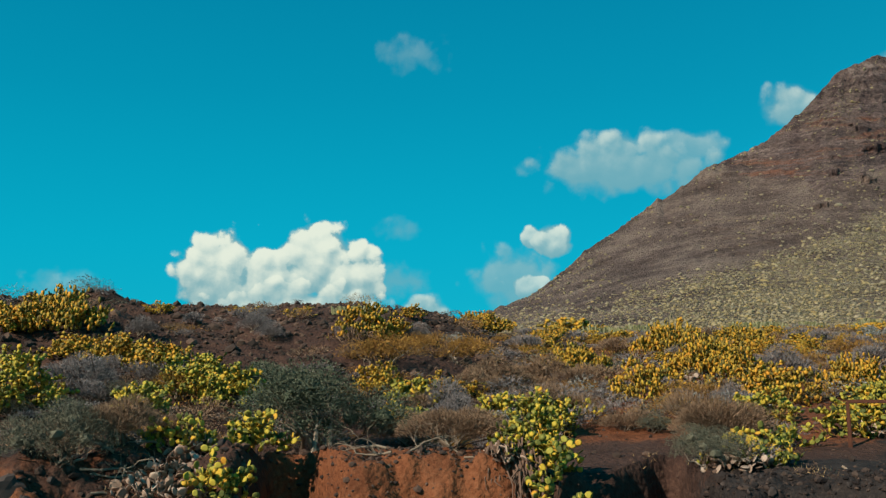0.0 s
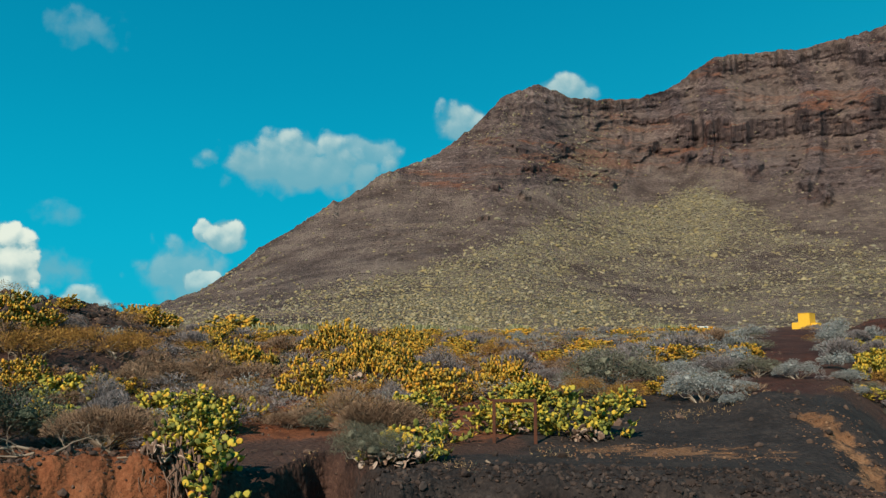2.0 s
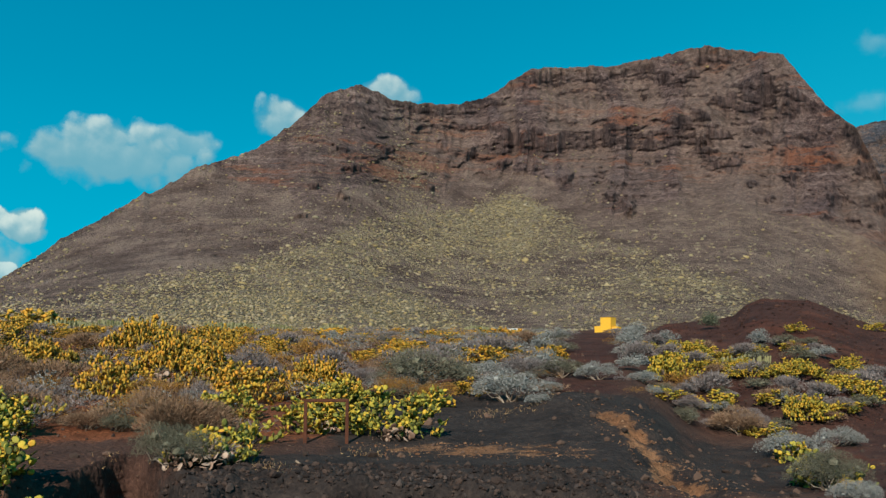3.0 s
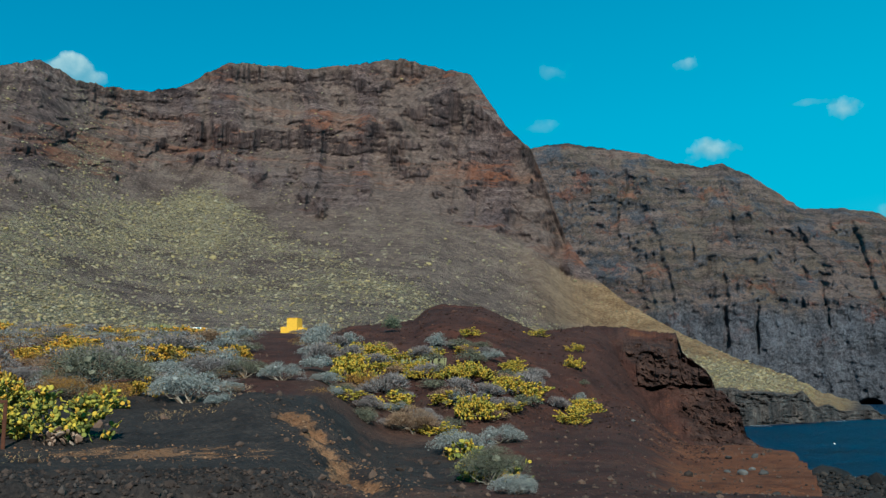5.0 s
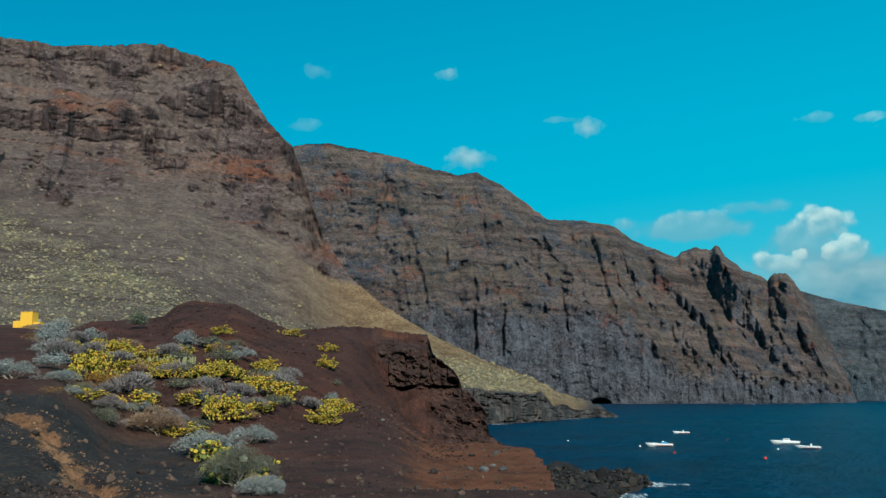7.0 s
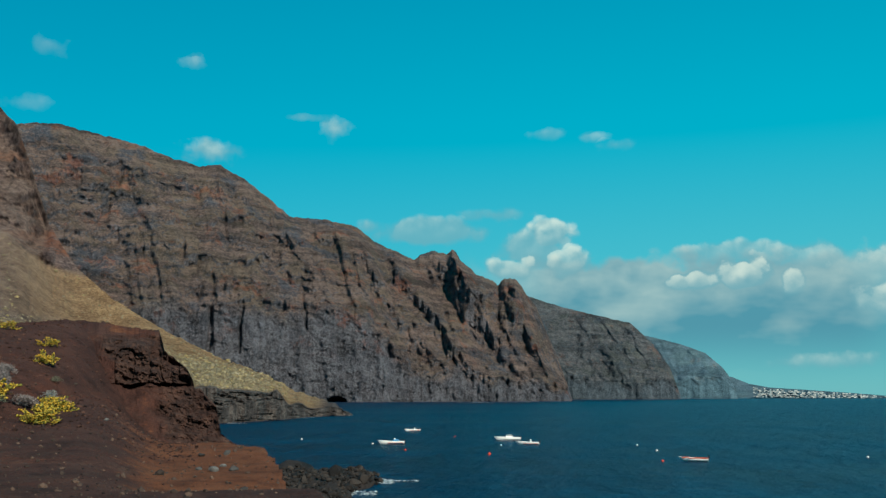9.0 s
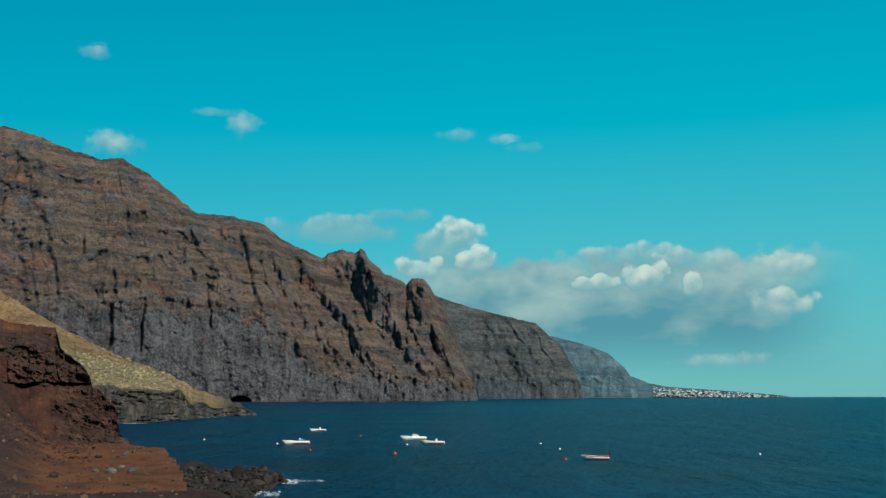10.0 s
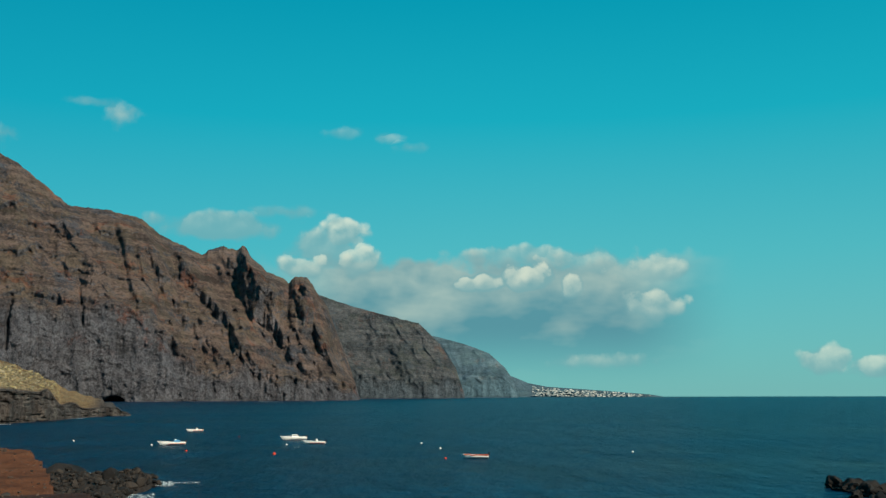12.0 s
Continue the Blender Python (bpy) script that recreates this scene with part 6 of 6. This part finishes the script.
scattered_stones("hollow_stones", "small dark stones strewn over the black hollow", rows_of(2600, 41, 66, 19, 40, 71), np.random.default_rng(72).gamma(1.2, 0.015, 2600) + 0.01, BANK_ROCK, 73)
scattered_stones("cinder_stones", "loose red-brown cinders strewn over the hill", rows_of(6500, 42, 65, 38, 72, 74), np.random.default_rng(75).gamma(1.3, 0.04, 6500) + 0.02, CINDER_STONES, 76)
scattered_stones("scar_rubble", "crumbled ochre rubble in the eroded scar", SCAR_ROWS, np.random.default_rng(78).gamma(1.5, 0.014, len(SCAR_ROWS)) + 0.012, OCHRE_STONES, 79)
scattered_stones("reef_rocks", "wet black rocks at the water's edge", rows_of(2000, 68.5, 75.4, 104, 156, 60), np.random.default_rng(61).gamma(1.5, 0.2, 2000) + 0.15, WET_ROCK, 62, 2)

GROUND_OB = bpy.data.objects["ground"]
BANK_STONES = [stone_mesh("stone", LAVA_STONE, 70 + k, 2) for k in range(6)]
gen = np.random.default_rng(63)
for k in range(260):
    az, r = float(gen.uniform(11, 43)), float(gen.uniform(17.3, 19.6))
    if k % 3 == 0:
        az, r = float(gen.uniform(-26, -9)), float(gen.uniform(16.8, 21))
    ob = part("stone", BANK_STONES[k % 6], GROUND_OB)
    size = float(0.06 + gen.gamma(1.8, 0.03))
    ob.matrix_world = Matrix.Translation(spot(az, r, size * 0.1)) @ Euler(gen.uniform(0, 6.28, 3)).to_matrix().to_4x4() @ Matrix.Diagonal((size * 1.2, size, size, 1))

TERRACE_STONES = [(66.6, 41.5, 0.75), (65.2, 41.0, 0.62), (66.4, 35.0, 0.5), (65.9, 33.0, 0.8), (65.1, 34.2, 0.45), (67.0, 33.4, 0.7), (67.6, 27.5, 0.6), (60.0, 44.0, 0.5)]
for k, (az, r, size) in enumerate(TERRACE_STONES):
    size *= 0.5
    ob = new("boulder", stone_mesh("boulder", GREY_STONE, 90 + k, 3, 0.2))
    ob.matrix_world = Matrix.Translation(spot(az, r, size * 0.14)) @ pose(0, 0, 0, 0, 0, k * 71) @ Matrix.Diagonal((size, size * 0.8, size * 0.8, 1))
    tagged(ob, "loose grey stone on the rust-coloured terrace", "stone", "terrace stones")
for k, (az, r, size) in enumerate([(-24.2, 18.0, 0.75), (-22.9, 17.6, 0.6), (-19.4, 17.2, 0.4), (-17.2, 17.0, 0.5), (-16.2, 17.3, 0.35), (-23.6, 19.4, 0.5), (-20.6, 17.3, 0.3), (44.2, 21.2, 0.45), (43.5, 21.6, 0.3)]):
    ob = new("boulder", stone_mesh("boulder", LAVA_STONE, 130 + k, 3, 0.35))
    ob.matrix_world = Matrix.Translation(spot(az, r, size * 0.12)) @ pose(0, 0, 0, 0, 0, k * 67) @ Matrix.Diagonal((size, size * 0.8, size * 0.9, 1))
    tagged(ob, "rough black lava boulder on the earth bank", "stone", "lava boulders")
for k, (az, r, size) in enumerate([(113.2, 137, 3.2), (113.9, 133, 3.6), (114.8, 128, 4.2), (115.8, 127, 5.0), (115.2, 120, 3.0), (116.9, 131, 5.5), (114.2, 125, 2.2)]):
    ob = new("sea_rock", stone_mesh("sea_rock", WET_ROCK, 110 + k, 4, 0.62))
    ob.matrix_world = Matrix.Translation((r * math.sin(radians(az)), r * math.cos(radians(az)), 0.1)) @ pose(0, 0, 0, 0, 0, k * 50) @ Matrix.Diagonal((size, size * 0.8, size * 0.85, 1))
    tagged(ob, "wet black rock standing in the sea", "rock", "sea rocks")

# ---- built things ----
def paint(name, colour, rough=0.6, metal=0.0, wear=0.25, scale=3.0, specular=0.4):
    n = Nodes(name, rough, specular)
    n.bsdf.inputs["Metallic"].default_value = metal
    grime = n.noise(scale, 6, 0.65)
    fine = n.noise(scale * 9, 4, 0.6)
    dark = tuple(c * (1 - wear) for c in colour)
    light = tuple(min(1.0, c * (1 + wear * 0.5)) for c in colour)
    return n.done(n.ramp(n.math("ADD", n.math("MULTIPLY", grime, 0.7), n.math("MULTIPLY", fine, 0.3)), [(0.3, dark), (0.7, light)]), n.bump(fine, 0.2, 0.01))


YELLOW, WHITE_WALL, SHADE_BLUE = paint("ochre_plaster", (0.72, 0.4, 0.03), 0.85, wear=0.15), paint("white_plaster", (0.75, 0.74, 0.7), 0.85), paint("doorway_shade_teal", (0.03, 0.13, 0.15))
RUST = paint("rusty_iron", (0.1, 0.035, 0.018), 0.85, 0.3, 0.5, 12.0)
HULL_WHITE, HULL_RED, CANVAS_BLUE = paint("white_gelcoat", (0.8, 0.8, 0.78), 0.25, wear=0.08), paint("red_boat_paint", (0.5, 0.09, 0.03), 0.45), paint("blue_canvas", (0.06, 0.22, 0.4), 0.8)
DARK_TRIM, BUOY_RED, BUOY_WHITE = paint("dark_rubber", (0.03, 0.03, 0.032), 0.5), paint("red_buoy", (0.6, 0.05, 0.02), 0.4), paint("white_buoy", (0.75, 0.75, 0.72), 0.4)


def box_mesh(name, size, material, bevel=0.03, taper=1.0):
    bm = bmesh.new()
    bmesh.ops.create_cube(bm, size=1.0)
    for v in bm.verts:
        k = taper if v.co.z > 0 else 1.0
        v.co = Vector((v.co.x * size[0] * k, v.co.y * size[1] * k, (v.co.z + 0.5) * size[2]))
    bmesh.ops.bevel(bm, geom=bm.edges[:], offset=bevel, segments=2, affect="EDGES")
    mesh = bpy.data.meshes.new(name)
    bm.to_mesh(mesh)
    bm.free()
    mesh.materials.append(material)
    return mesh


def put(ob, x, y, z, turn=0.0):
    ob.matrix_basis = pose(x, y, z, 0, 0, turn)
    return ob


def yellow_hut():
    ob = empty("hut", "small ochre-yellow plastered hut with low side walls", "hut")
    ob.matrix_world = Matrix.Translation(spot(40.25, 186, -0.75)) @ pose(0, 0, 0, 0, 0, -68)
    part("tower", box_mesh("tower", (2.2, 2.2, 3.6), YELLOW, 0.05), ob)
    put(part("parapet", box_mesh("parapet", (2.27, 2.27, 0.1), YELLOW, 0.03), ob), 0, 0, 3.59)
    put(part("wing", box_mesh("wing", (1.7, 1.9, 2.1), YELLOW, 0.05), ob), -1.9, 0.5, 0)
    put(part("wing", box_mesh("wing", (1.2, 1.5, 1.85), YELLOW, 0.05), ob), 1.65, 0.2, 0)


def white_hut():
    ob = empty("white_hut", "low white hut with two dark doorways in the scrub", "hut")
    ob.matrix_world = Matrix.Translation(spot(34.6, 206, 0.1)) @ pose(0, 0, 0, 0, 0, -34)
    part("wall", box_mesh("wall", (2.3, 2.0, 0.62), WHITE_WALL, 0.05), ob)
    put(part("wall", box_mesh("wall", (0.8, 1.4, 0.45), WHITE_WALL, 0.05), ob), 1.9, 0.2, 0)
    # dark teal boxes stand for the openings, their shade put in as colour
    for x in (-0.8, 0.6):
        put(part("shaded_doorway", box_mesh("shaded_doorway", (0.6, 0.12, 0.52), SHADE_BLUE, 0.02), ob), x, -1.0, 0.05)


def rusty_frame():
    ob = empty("rusty_frame", "rusty iron frame of two posts and a crossbar", "frame")
    a, b = spot(22.5, 24.1), spot(24.9, 24.1)
    mid = (a + b) / 2
    turn = math.degrees(math.atan2(b.y - a.y, b.x - a.x))
    ob.matrix_world = Matrix.Translation((mid.x, mid.y, 0)) @ pose(0, 0, 0, 0, 0, turn)
    half, top = (b - a).xy.length / 2, 11.9
    for x, foot in ((-half, a.z), (half, b.z)):
        put(part("post", box_mesh("post", (0.085, 0.085, top - foot + 0.1), RUST, 0.012), ob), x, 0, foot - 0.1)
    put(part("crossbar", box_mesh("crossbar", (2 * half + 0.085, 0.075, 0.085), RUST, 0.012), ob), 0, 0, top)


yellow_hut()
white_hut()
rusty_frame()


# ---- boats ----
def hull_mesh(name, length, beam, depth, material):
    """An open hull with a pointed bow towards -x, a square stern, rail thickness and an inner floor."""
    bm = bmesh.new()
    stations, ring = 12, []
    for i in range(stations):
        t = i / (stations - 1)
        x = (t - 0.5) * length
        w = beam / 2 * min(1.0, 0.04 + 1.7 * t ** 0.62) * (1 - 0.12 * max(0, t - 0.7) / 0.3)
        sheer = depth * (1.0 + 0.42 * (1 - t) ** 2)
        keel = -0.16 * depth + 0.5 * depth * max(0, 0.12 - t) / 0.12
        row = [(-w, sheer), (-w * 0.94, depth * 0.45), (-w * 0.55, keel * 0.4), (0, keel), (w * 0.55, keel * 0.4), (w * 0.94, depth * 0.45), (w, sheer), (w * 0.86, sheer), (w * 0.8, depth * 0.5), (0, depth * 0.42), (-w * 0.8, depth * 0.5), (-w * 0.86, sheer)]
        ring.append([bm.verts.new((x - 0.1 * length * max(0.0, z / depth) * max(0.0, 1 - i / 3), y, z)) for y, z in row])
    for a, b in zip(ring, ring[1:]):
        for j in range(12):
            bm.faces.new((a[j], a[(j + 1) % 12], b[(j + 1) % 12], b[j]))
    bm.faces.new(ring[-1])
    bm.faces.new(ring[0][::-1])
    bmesh.ops.recalc_face_normals(bm, faces=bm.faces[:])
    mesh = bpy.data.meshes.new(name)
    bm.to_mesh(mesh)
    bm.free()
    mesh.materials.append(material)
    return mesh


def boat(az, r, length, turn, kind, label):
    ob = empty("motorboat" if kind != "row" else "rowing_boat", label, "boat", "moored boats")
    beam, depth = length * 0.34, length * 0.115
    ob.matrix_world = Matrix.Translation((r * math.sin(radians(az)), r * math.cos(radians(az)), 0.05)) @ pose(0, 0, 0, 0, 0, -az + turn)
    part("hull", hull_mesh("hull", length, beam, depth, HULL_WHITE), ob)
    if kind == "row":
        for x in (-0.22, 0.05, 0.28):
            put(part("thwart", box_mesh("thwart", (0.22, beam * 0.8, 0.04), HULL_WHITE, 0.01), ob), x * length, 0, depth * 0.8)
        for side in (-1, 1):
            put(part("rail", box_mesh("rail", (length * 0.72, 0.1, 0.16), HULL_RED, 0.03), ob, "red gunwale"), 0.12 * length, side * beam * 0.47, depth * 0.92)
            put(part("rail", box_mesh("rail", (length * 0.3, 0.1, 0.16), HULL_RED, 0.03), ob, "red gunwale"), -0.36 * length, side * beam * 0.3, depth * 1.1, -side * 26)
        put(part("outboard", box_mesh("outboard", (0.3, 0.32, 0.75), DARK_TRIM, 0.06, 0.85), ob), length * 0.52, 0, depth * 0.8)
    else:
        put(part("deck", box_mesh("deck", (length * 0.36, beam * 0.72, 0.12), HULL_WHITE, 0.04), ob), -0.16 * length, 0, depth * 0.95)
        if kind == "cabin":
            put(part("cabin", box_mesh("cabin", (length * 0.3, beam * 0.66, length * 0.1), HULL_WHITE, 0.08, 0.78), ob), 0.0, 0, depth * 1.0)
            put(part("window", box_mesh("window", (length * 0.24, beam * 0.62, length * 0.04), DARK_TRIM, 0.03, 0.9), ob), 0.0, 0, depth * 1.0 + length * 0.05)
        else:
            put(part("windscreen", box_mesh("windscreen", (0.12, beam * 0.66, length * 0.07), DARK_TRIM, 0.02), ob), 0.02 * length, 0, depth)
            put(part("console", box_mesh("console", (0.5, 0.6, length * 0.15), HULL_WHITE, 0.06, 0.8), ob), 0.1 * length, 0, depth * 0.7)
            for side in (-1, 1):
                put(part("stripe", box_mesh("stripe", (length * 0.7, 0.03, 0.1), HULL_RED, 0.01), ob, "red stripe"), 0.12 * length, side * beam * 0.495, depth * 0.42)
        if kind == "cover":
            put(part("cover", box_mesh("cover", (length * 0.3, beam * 0.76, length * 0.09), CANVAS_BLUE, 0.1, 0.8), ob), 0.14 * length, 0, depth * 0.95)
        motor = put(part("outboard", box_mesh("outboard", (0.34, 0.36, 0.62), DARK_TRIM, 0.06, 0.85), ob), length * 0.52, 0, depth * 0.7)
        put(part("shaft", box_mesh("shaft", (0.12, 0.1, 0.8), DARK_TRIM, 0.02), motor), 0.02, 0, -0.75)


boat(76.05, 247, 5.9, 8, "cover", "white motorboat with a blue canvas cover")
boat(82.85, 268, 6.4, 14, "cabin", "white cabin motorboat moored in the bay")
boat(84.0, 244, 5.3, -6, "open", "small open white motorboat with outboard")
boat(77.25, 336, 5.0, 20, "open", "small open white motorboat farther out")
boat(93.4, 187, 4.7, -4, "row", "red and white wooden rowing boat")


def buoy(az, el, size, material, label):
    r = EYE / math.tan(radians(-el))
    bm = bmesh.new()
    bmesh.ops.create_uvsphere(bm, u_segments=12, v_segments=8, radius=size / 2)
    for v in bm.verts:
        v.co.z *= 0.85 if v.co.z < 0 else 1.1
    mesh = bpy.data.meshes.new("buoy")
    bm.to_mesh(mesh)
    bm.free()
    mesh.materials.append(material)
    ob = empty("buoy", label, "buoy", "mooring buoys")
    part("float", mesh, ob)
    put(part("ring", box_mesh("ring", (size * 0.16, size * 0.16, size * 0.25), DARK_TRIM, 0.01), ob), 0, 0, size * 0.48)
    ob.matrix_world = Matrix.Translation((r * math.sin(radians(az)), r * math.cos(radians(az)), size * 0.15))


for az, el in [(70.8, -2.49), (102.4, -3.29), (90.2, -2.82), (91.3, -3.13), (74.9, -2.78), (82.4, -2.87)]:
    buoy(az, el, 0.5, BUOY_WHITE, "small white mooring buoy on the water")
for az, el, size in [(76.8, -3.14, 0.5), (81.7, -3.39, 0.7), (91.6, -3.7, 0.5), (79.7, -2.38, 0.5)]:
    buoy(az, el, size, BUOY_RED, "red mooring buoy on the water")


# ---- town on the far coast ----
# white walls dulled to blue-grey, the haze being put into their colour
HOUSES = leafy("hazed_house_walls", [(0.25, (0.2, 0.25, 0.27)), (0.5, (0.33, 0.37, 0.38)), (0.8, (0.58, 0.58, 0.55))], 0.9, grain=0.02)


def far_town():
    gen = np.random.default_rng(77)
    vs, fs, base = [], [], 0
    cube = np.array([(x, y, z) for x in (-0.5, 0.5) for y in (-0.5, 0.5) for z in (0, 1)], float)
    quad = np.array([(0, 1, 3, 2), (4, 6, 7, 5), (0, 4, 5, 1), (2, 3, 7, 6), (1, 5, 7, 3), (0, 2, 6, 4)])
    n, m = TOWN_SLOPE.shape[:2]
    for k in range(330):
        az = 96.8 + 7.0 * gen.beta(1.0, 1.7)
        i = min(n - 1, int((az - 93) / 0.08))
        j = int((m - 1) * gen.uniform(0.15, 0.85))
        p = TOWN_SLOPE[i, j] * [0.997, 0.997, 1]
        size = np.array([gen.uniform(5, 12), gen.uniform(5, 9), gen.uniform(2.5, 5.5)])
        vs.append(cube * size + p - [0, 0, 1])
        fs.append(quad + base)
        base += 8
    ob = new("town", poly_mesh("town", np.concatenate(vs), np.concatenate(fs), HOUSES))
    tagged(ob, "white houses of a distant town, haze painted into their walls", "town", kind="stuff")


far_town()


# ---- surf ----
def surf(name, label, rows, seed):
    """Ragged flakes of foam lying on the water."""
    gen = np.random.default_rng(seed)
    vs, fs, base = [], [], 0
    for az0, az1, r0, r1, count, size in rows:
        for _ in range(count):
            az, r = gen.uniform(az0, az1), gen.uniform(r0, r1)
            c = np.array([r * math.sin(radians(az)), r * math.cos(radians(az)), gen.uniform(0.04, 0.12)])
            turn = np.arange(8) / 8 * 6.2832
            rad = size * gen.uniform(0.3, 1.0) * gen.uniform(0.5, 1.2, 8)
            ring = c + np.stack([rad * np.cos(turn) * 1.6, rad * np.sin(turn), 0 * turn], 1)
            vs.append(np.concatenate([ring, [c + [0, 0, 0.06]]]))
            fs.append(np.stack([np.arange(8), (np.arange(8) + 1) % 8, np.full(8, 8)], 1) + base)
            base += 9
    tagged(new(name, poly_mesh(name, np.concatenate(vs), np.concatenate(fs), FOAM, flat=False)), label, "foam", kind="stuff")


FOAM = paint("sea_foam", (0.6, 0.66, 0.68), 0.7, wear=0.2)
surf("surf", "white surf breaking round the reef and shore", [(75.2, 76.2, 136, 143, 110, 0.14), (75.8, 77.6, 139, 141, 50, 0.1), (73.6, 75.2, 120, 126, 120, 0.1), (70.2, 74, 158, 163, 60, 0.14), (68.9, 70.4, 164, 170, 40, 0.16),
     (66.4, 67.6, 441, 446, 26, 0.6), (69.6, 71.5, 530, 560, 30, 0.8), (113, 116, 118, 122, 24, 0.5), (80, 84, 1720, 1780, 26, 6)], 81)


# ---- dead wood on the bank ----
def branch(az, r, reach, seed, up=0.1, label="bleached dry branch lying on the bank"):
    gen = np.random.default_rng(seed)
    lines, radii = [], []

    def grow(p, d, length, thick, depth):
        pts = [p]
        for _ in range(4):
            d = d + gen.normal(size=3) * 0.28
            d[2] -= 0.03
            d /= np.linalg.norm(d)
            pts.append(pts[-1] + d * length / 4)
        lines.append(pts)
        radii.append((thick, thick * 0.45))
        if depth:
            for _ in range(3):
                grow(pts[gen.integers(1, 5)], d + gen.normal(size=3) * 0.6, length * 0.6, thick * 0.5, depth - 1)
    grow(np.zeros(3), np.array([gen.choice([-1, 1]) * 0.9, gen.normal() * 0.3, up]), reach, 0.02 + reach * 0.012, 2)
    ob = empty("dry_branch", label, "branch", "dry branches")
    for line, radius in zip(lines, radii):
        v, f = tubes([line], [radius], 5)
        part("limb", poly_mesh("limb", v, f, WOOD, flat=False), ob)
    ob.matrix_world = Matrix.Translation(spot(az, r, 0.06)) @ pose(0, 0, 0, 0, 0, -az)


for k, (az, r, reach) in enumerate([(-20.2, 18.9, 0.9), (-18.5, 19.2, 1.1), (-19.6, 18.3, 0.8), (-17.0, 18.8, 0.9), (-13.6, 18.2, 0.6), (-8.2, 19.1, 0.7), (-7.6, 18.6, 0.8), (-9.5, 19.4, 0.9), (-3.3, 19.2, 0.9), (-2.0, 19.0, 0.8), (-3.0, 18.4, 0.7), (0.2, 19.0, 0.6),
                                    (1.2, 19.2, 0.7), (-16.0, 20.2, 0.8), (16.5, 21.0, 0.7), (22.0, 20.6, 1.0)]):
    branch(az, r, reach, 820 + k)


def hanging_stump(az, r, seed):
    """Dried, hanging cactus trunks over the face of the bank."""
    gen = np.random.default_rng(seed)
    lines, radii = [], []
    for _ in range(55):
        x = gen.normal() * 0.22
        p = np.array([x, gen.uniform(-0.1, 0.25), gen.uniform(0.1, 0.45)])
        q = p + np.array([gen.normal() * 0.1, -gen.uniform(0.15, 0.4), -gen.uniform(0.5, 1.0)])
        lines.append([p, p * 0.6 + q * 0.4 + gen.normal(size=3) * 0.05, p * 0.25 + q * 0.75 + gen.normal(size=3) * 0.05, q])
        radii.append((gen.uniform(0.014, 0.04), 0.008))
    ob = empty("cactus_stump", "dried cactus trunks hanging over the earth bank", "dead cactus")
    for line, radius in zip(lines, radii):
        v, f = tubes([line], [radius], 7)
        part("trunk", poly_mesh("trunk", v, f, SHAG, flat=False), ob)
    ob.matrix_world = Matrix.Translation(spot(az, r)) @ pose(0, 0, 0, 0, 0, -az)


SHAG = leafy("shaggy_dead_trunk", [(0.2, (0.04, 0.022, 0.016)), (0.5, (0.12, 0.072, 0.052)), (0.85, (0.26, 0.18, 0.135))], 0.95)
hanging_stump(3.6, 18.6, 840)
hanging_stump(4.6, 18.5, 842)
dead_pads(3.4, 18.7, 0.9, 0.4, 841)
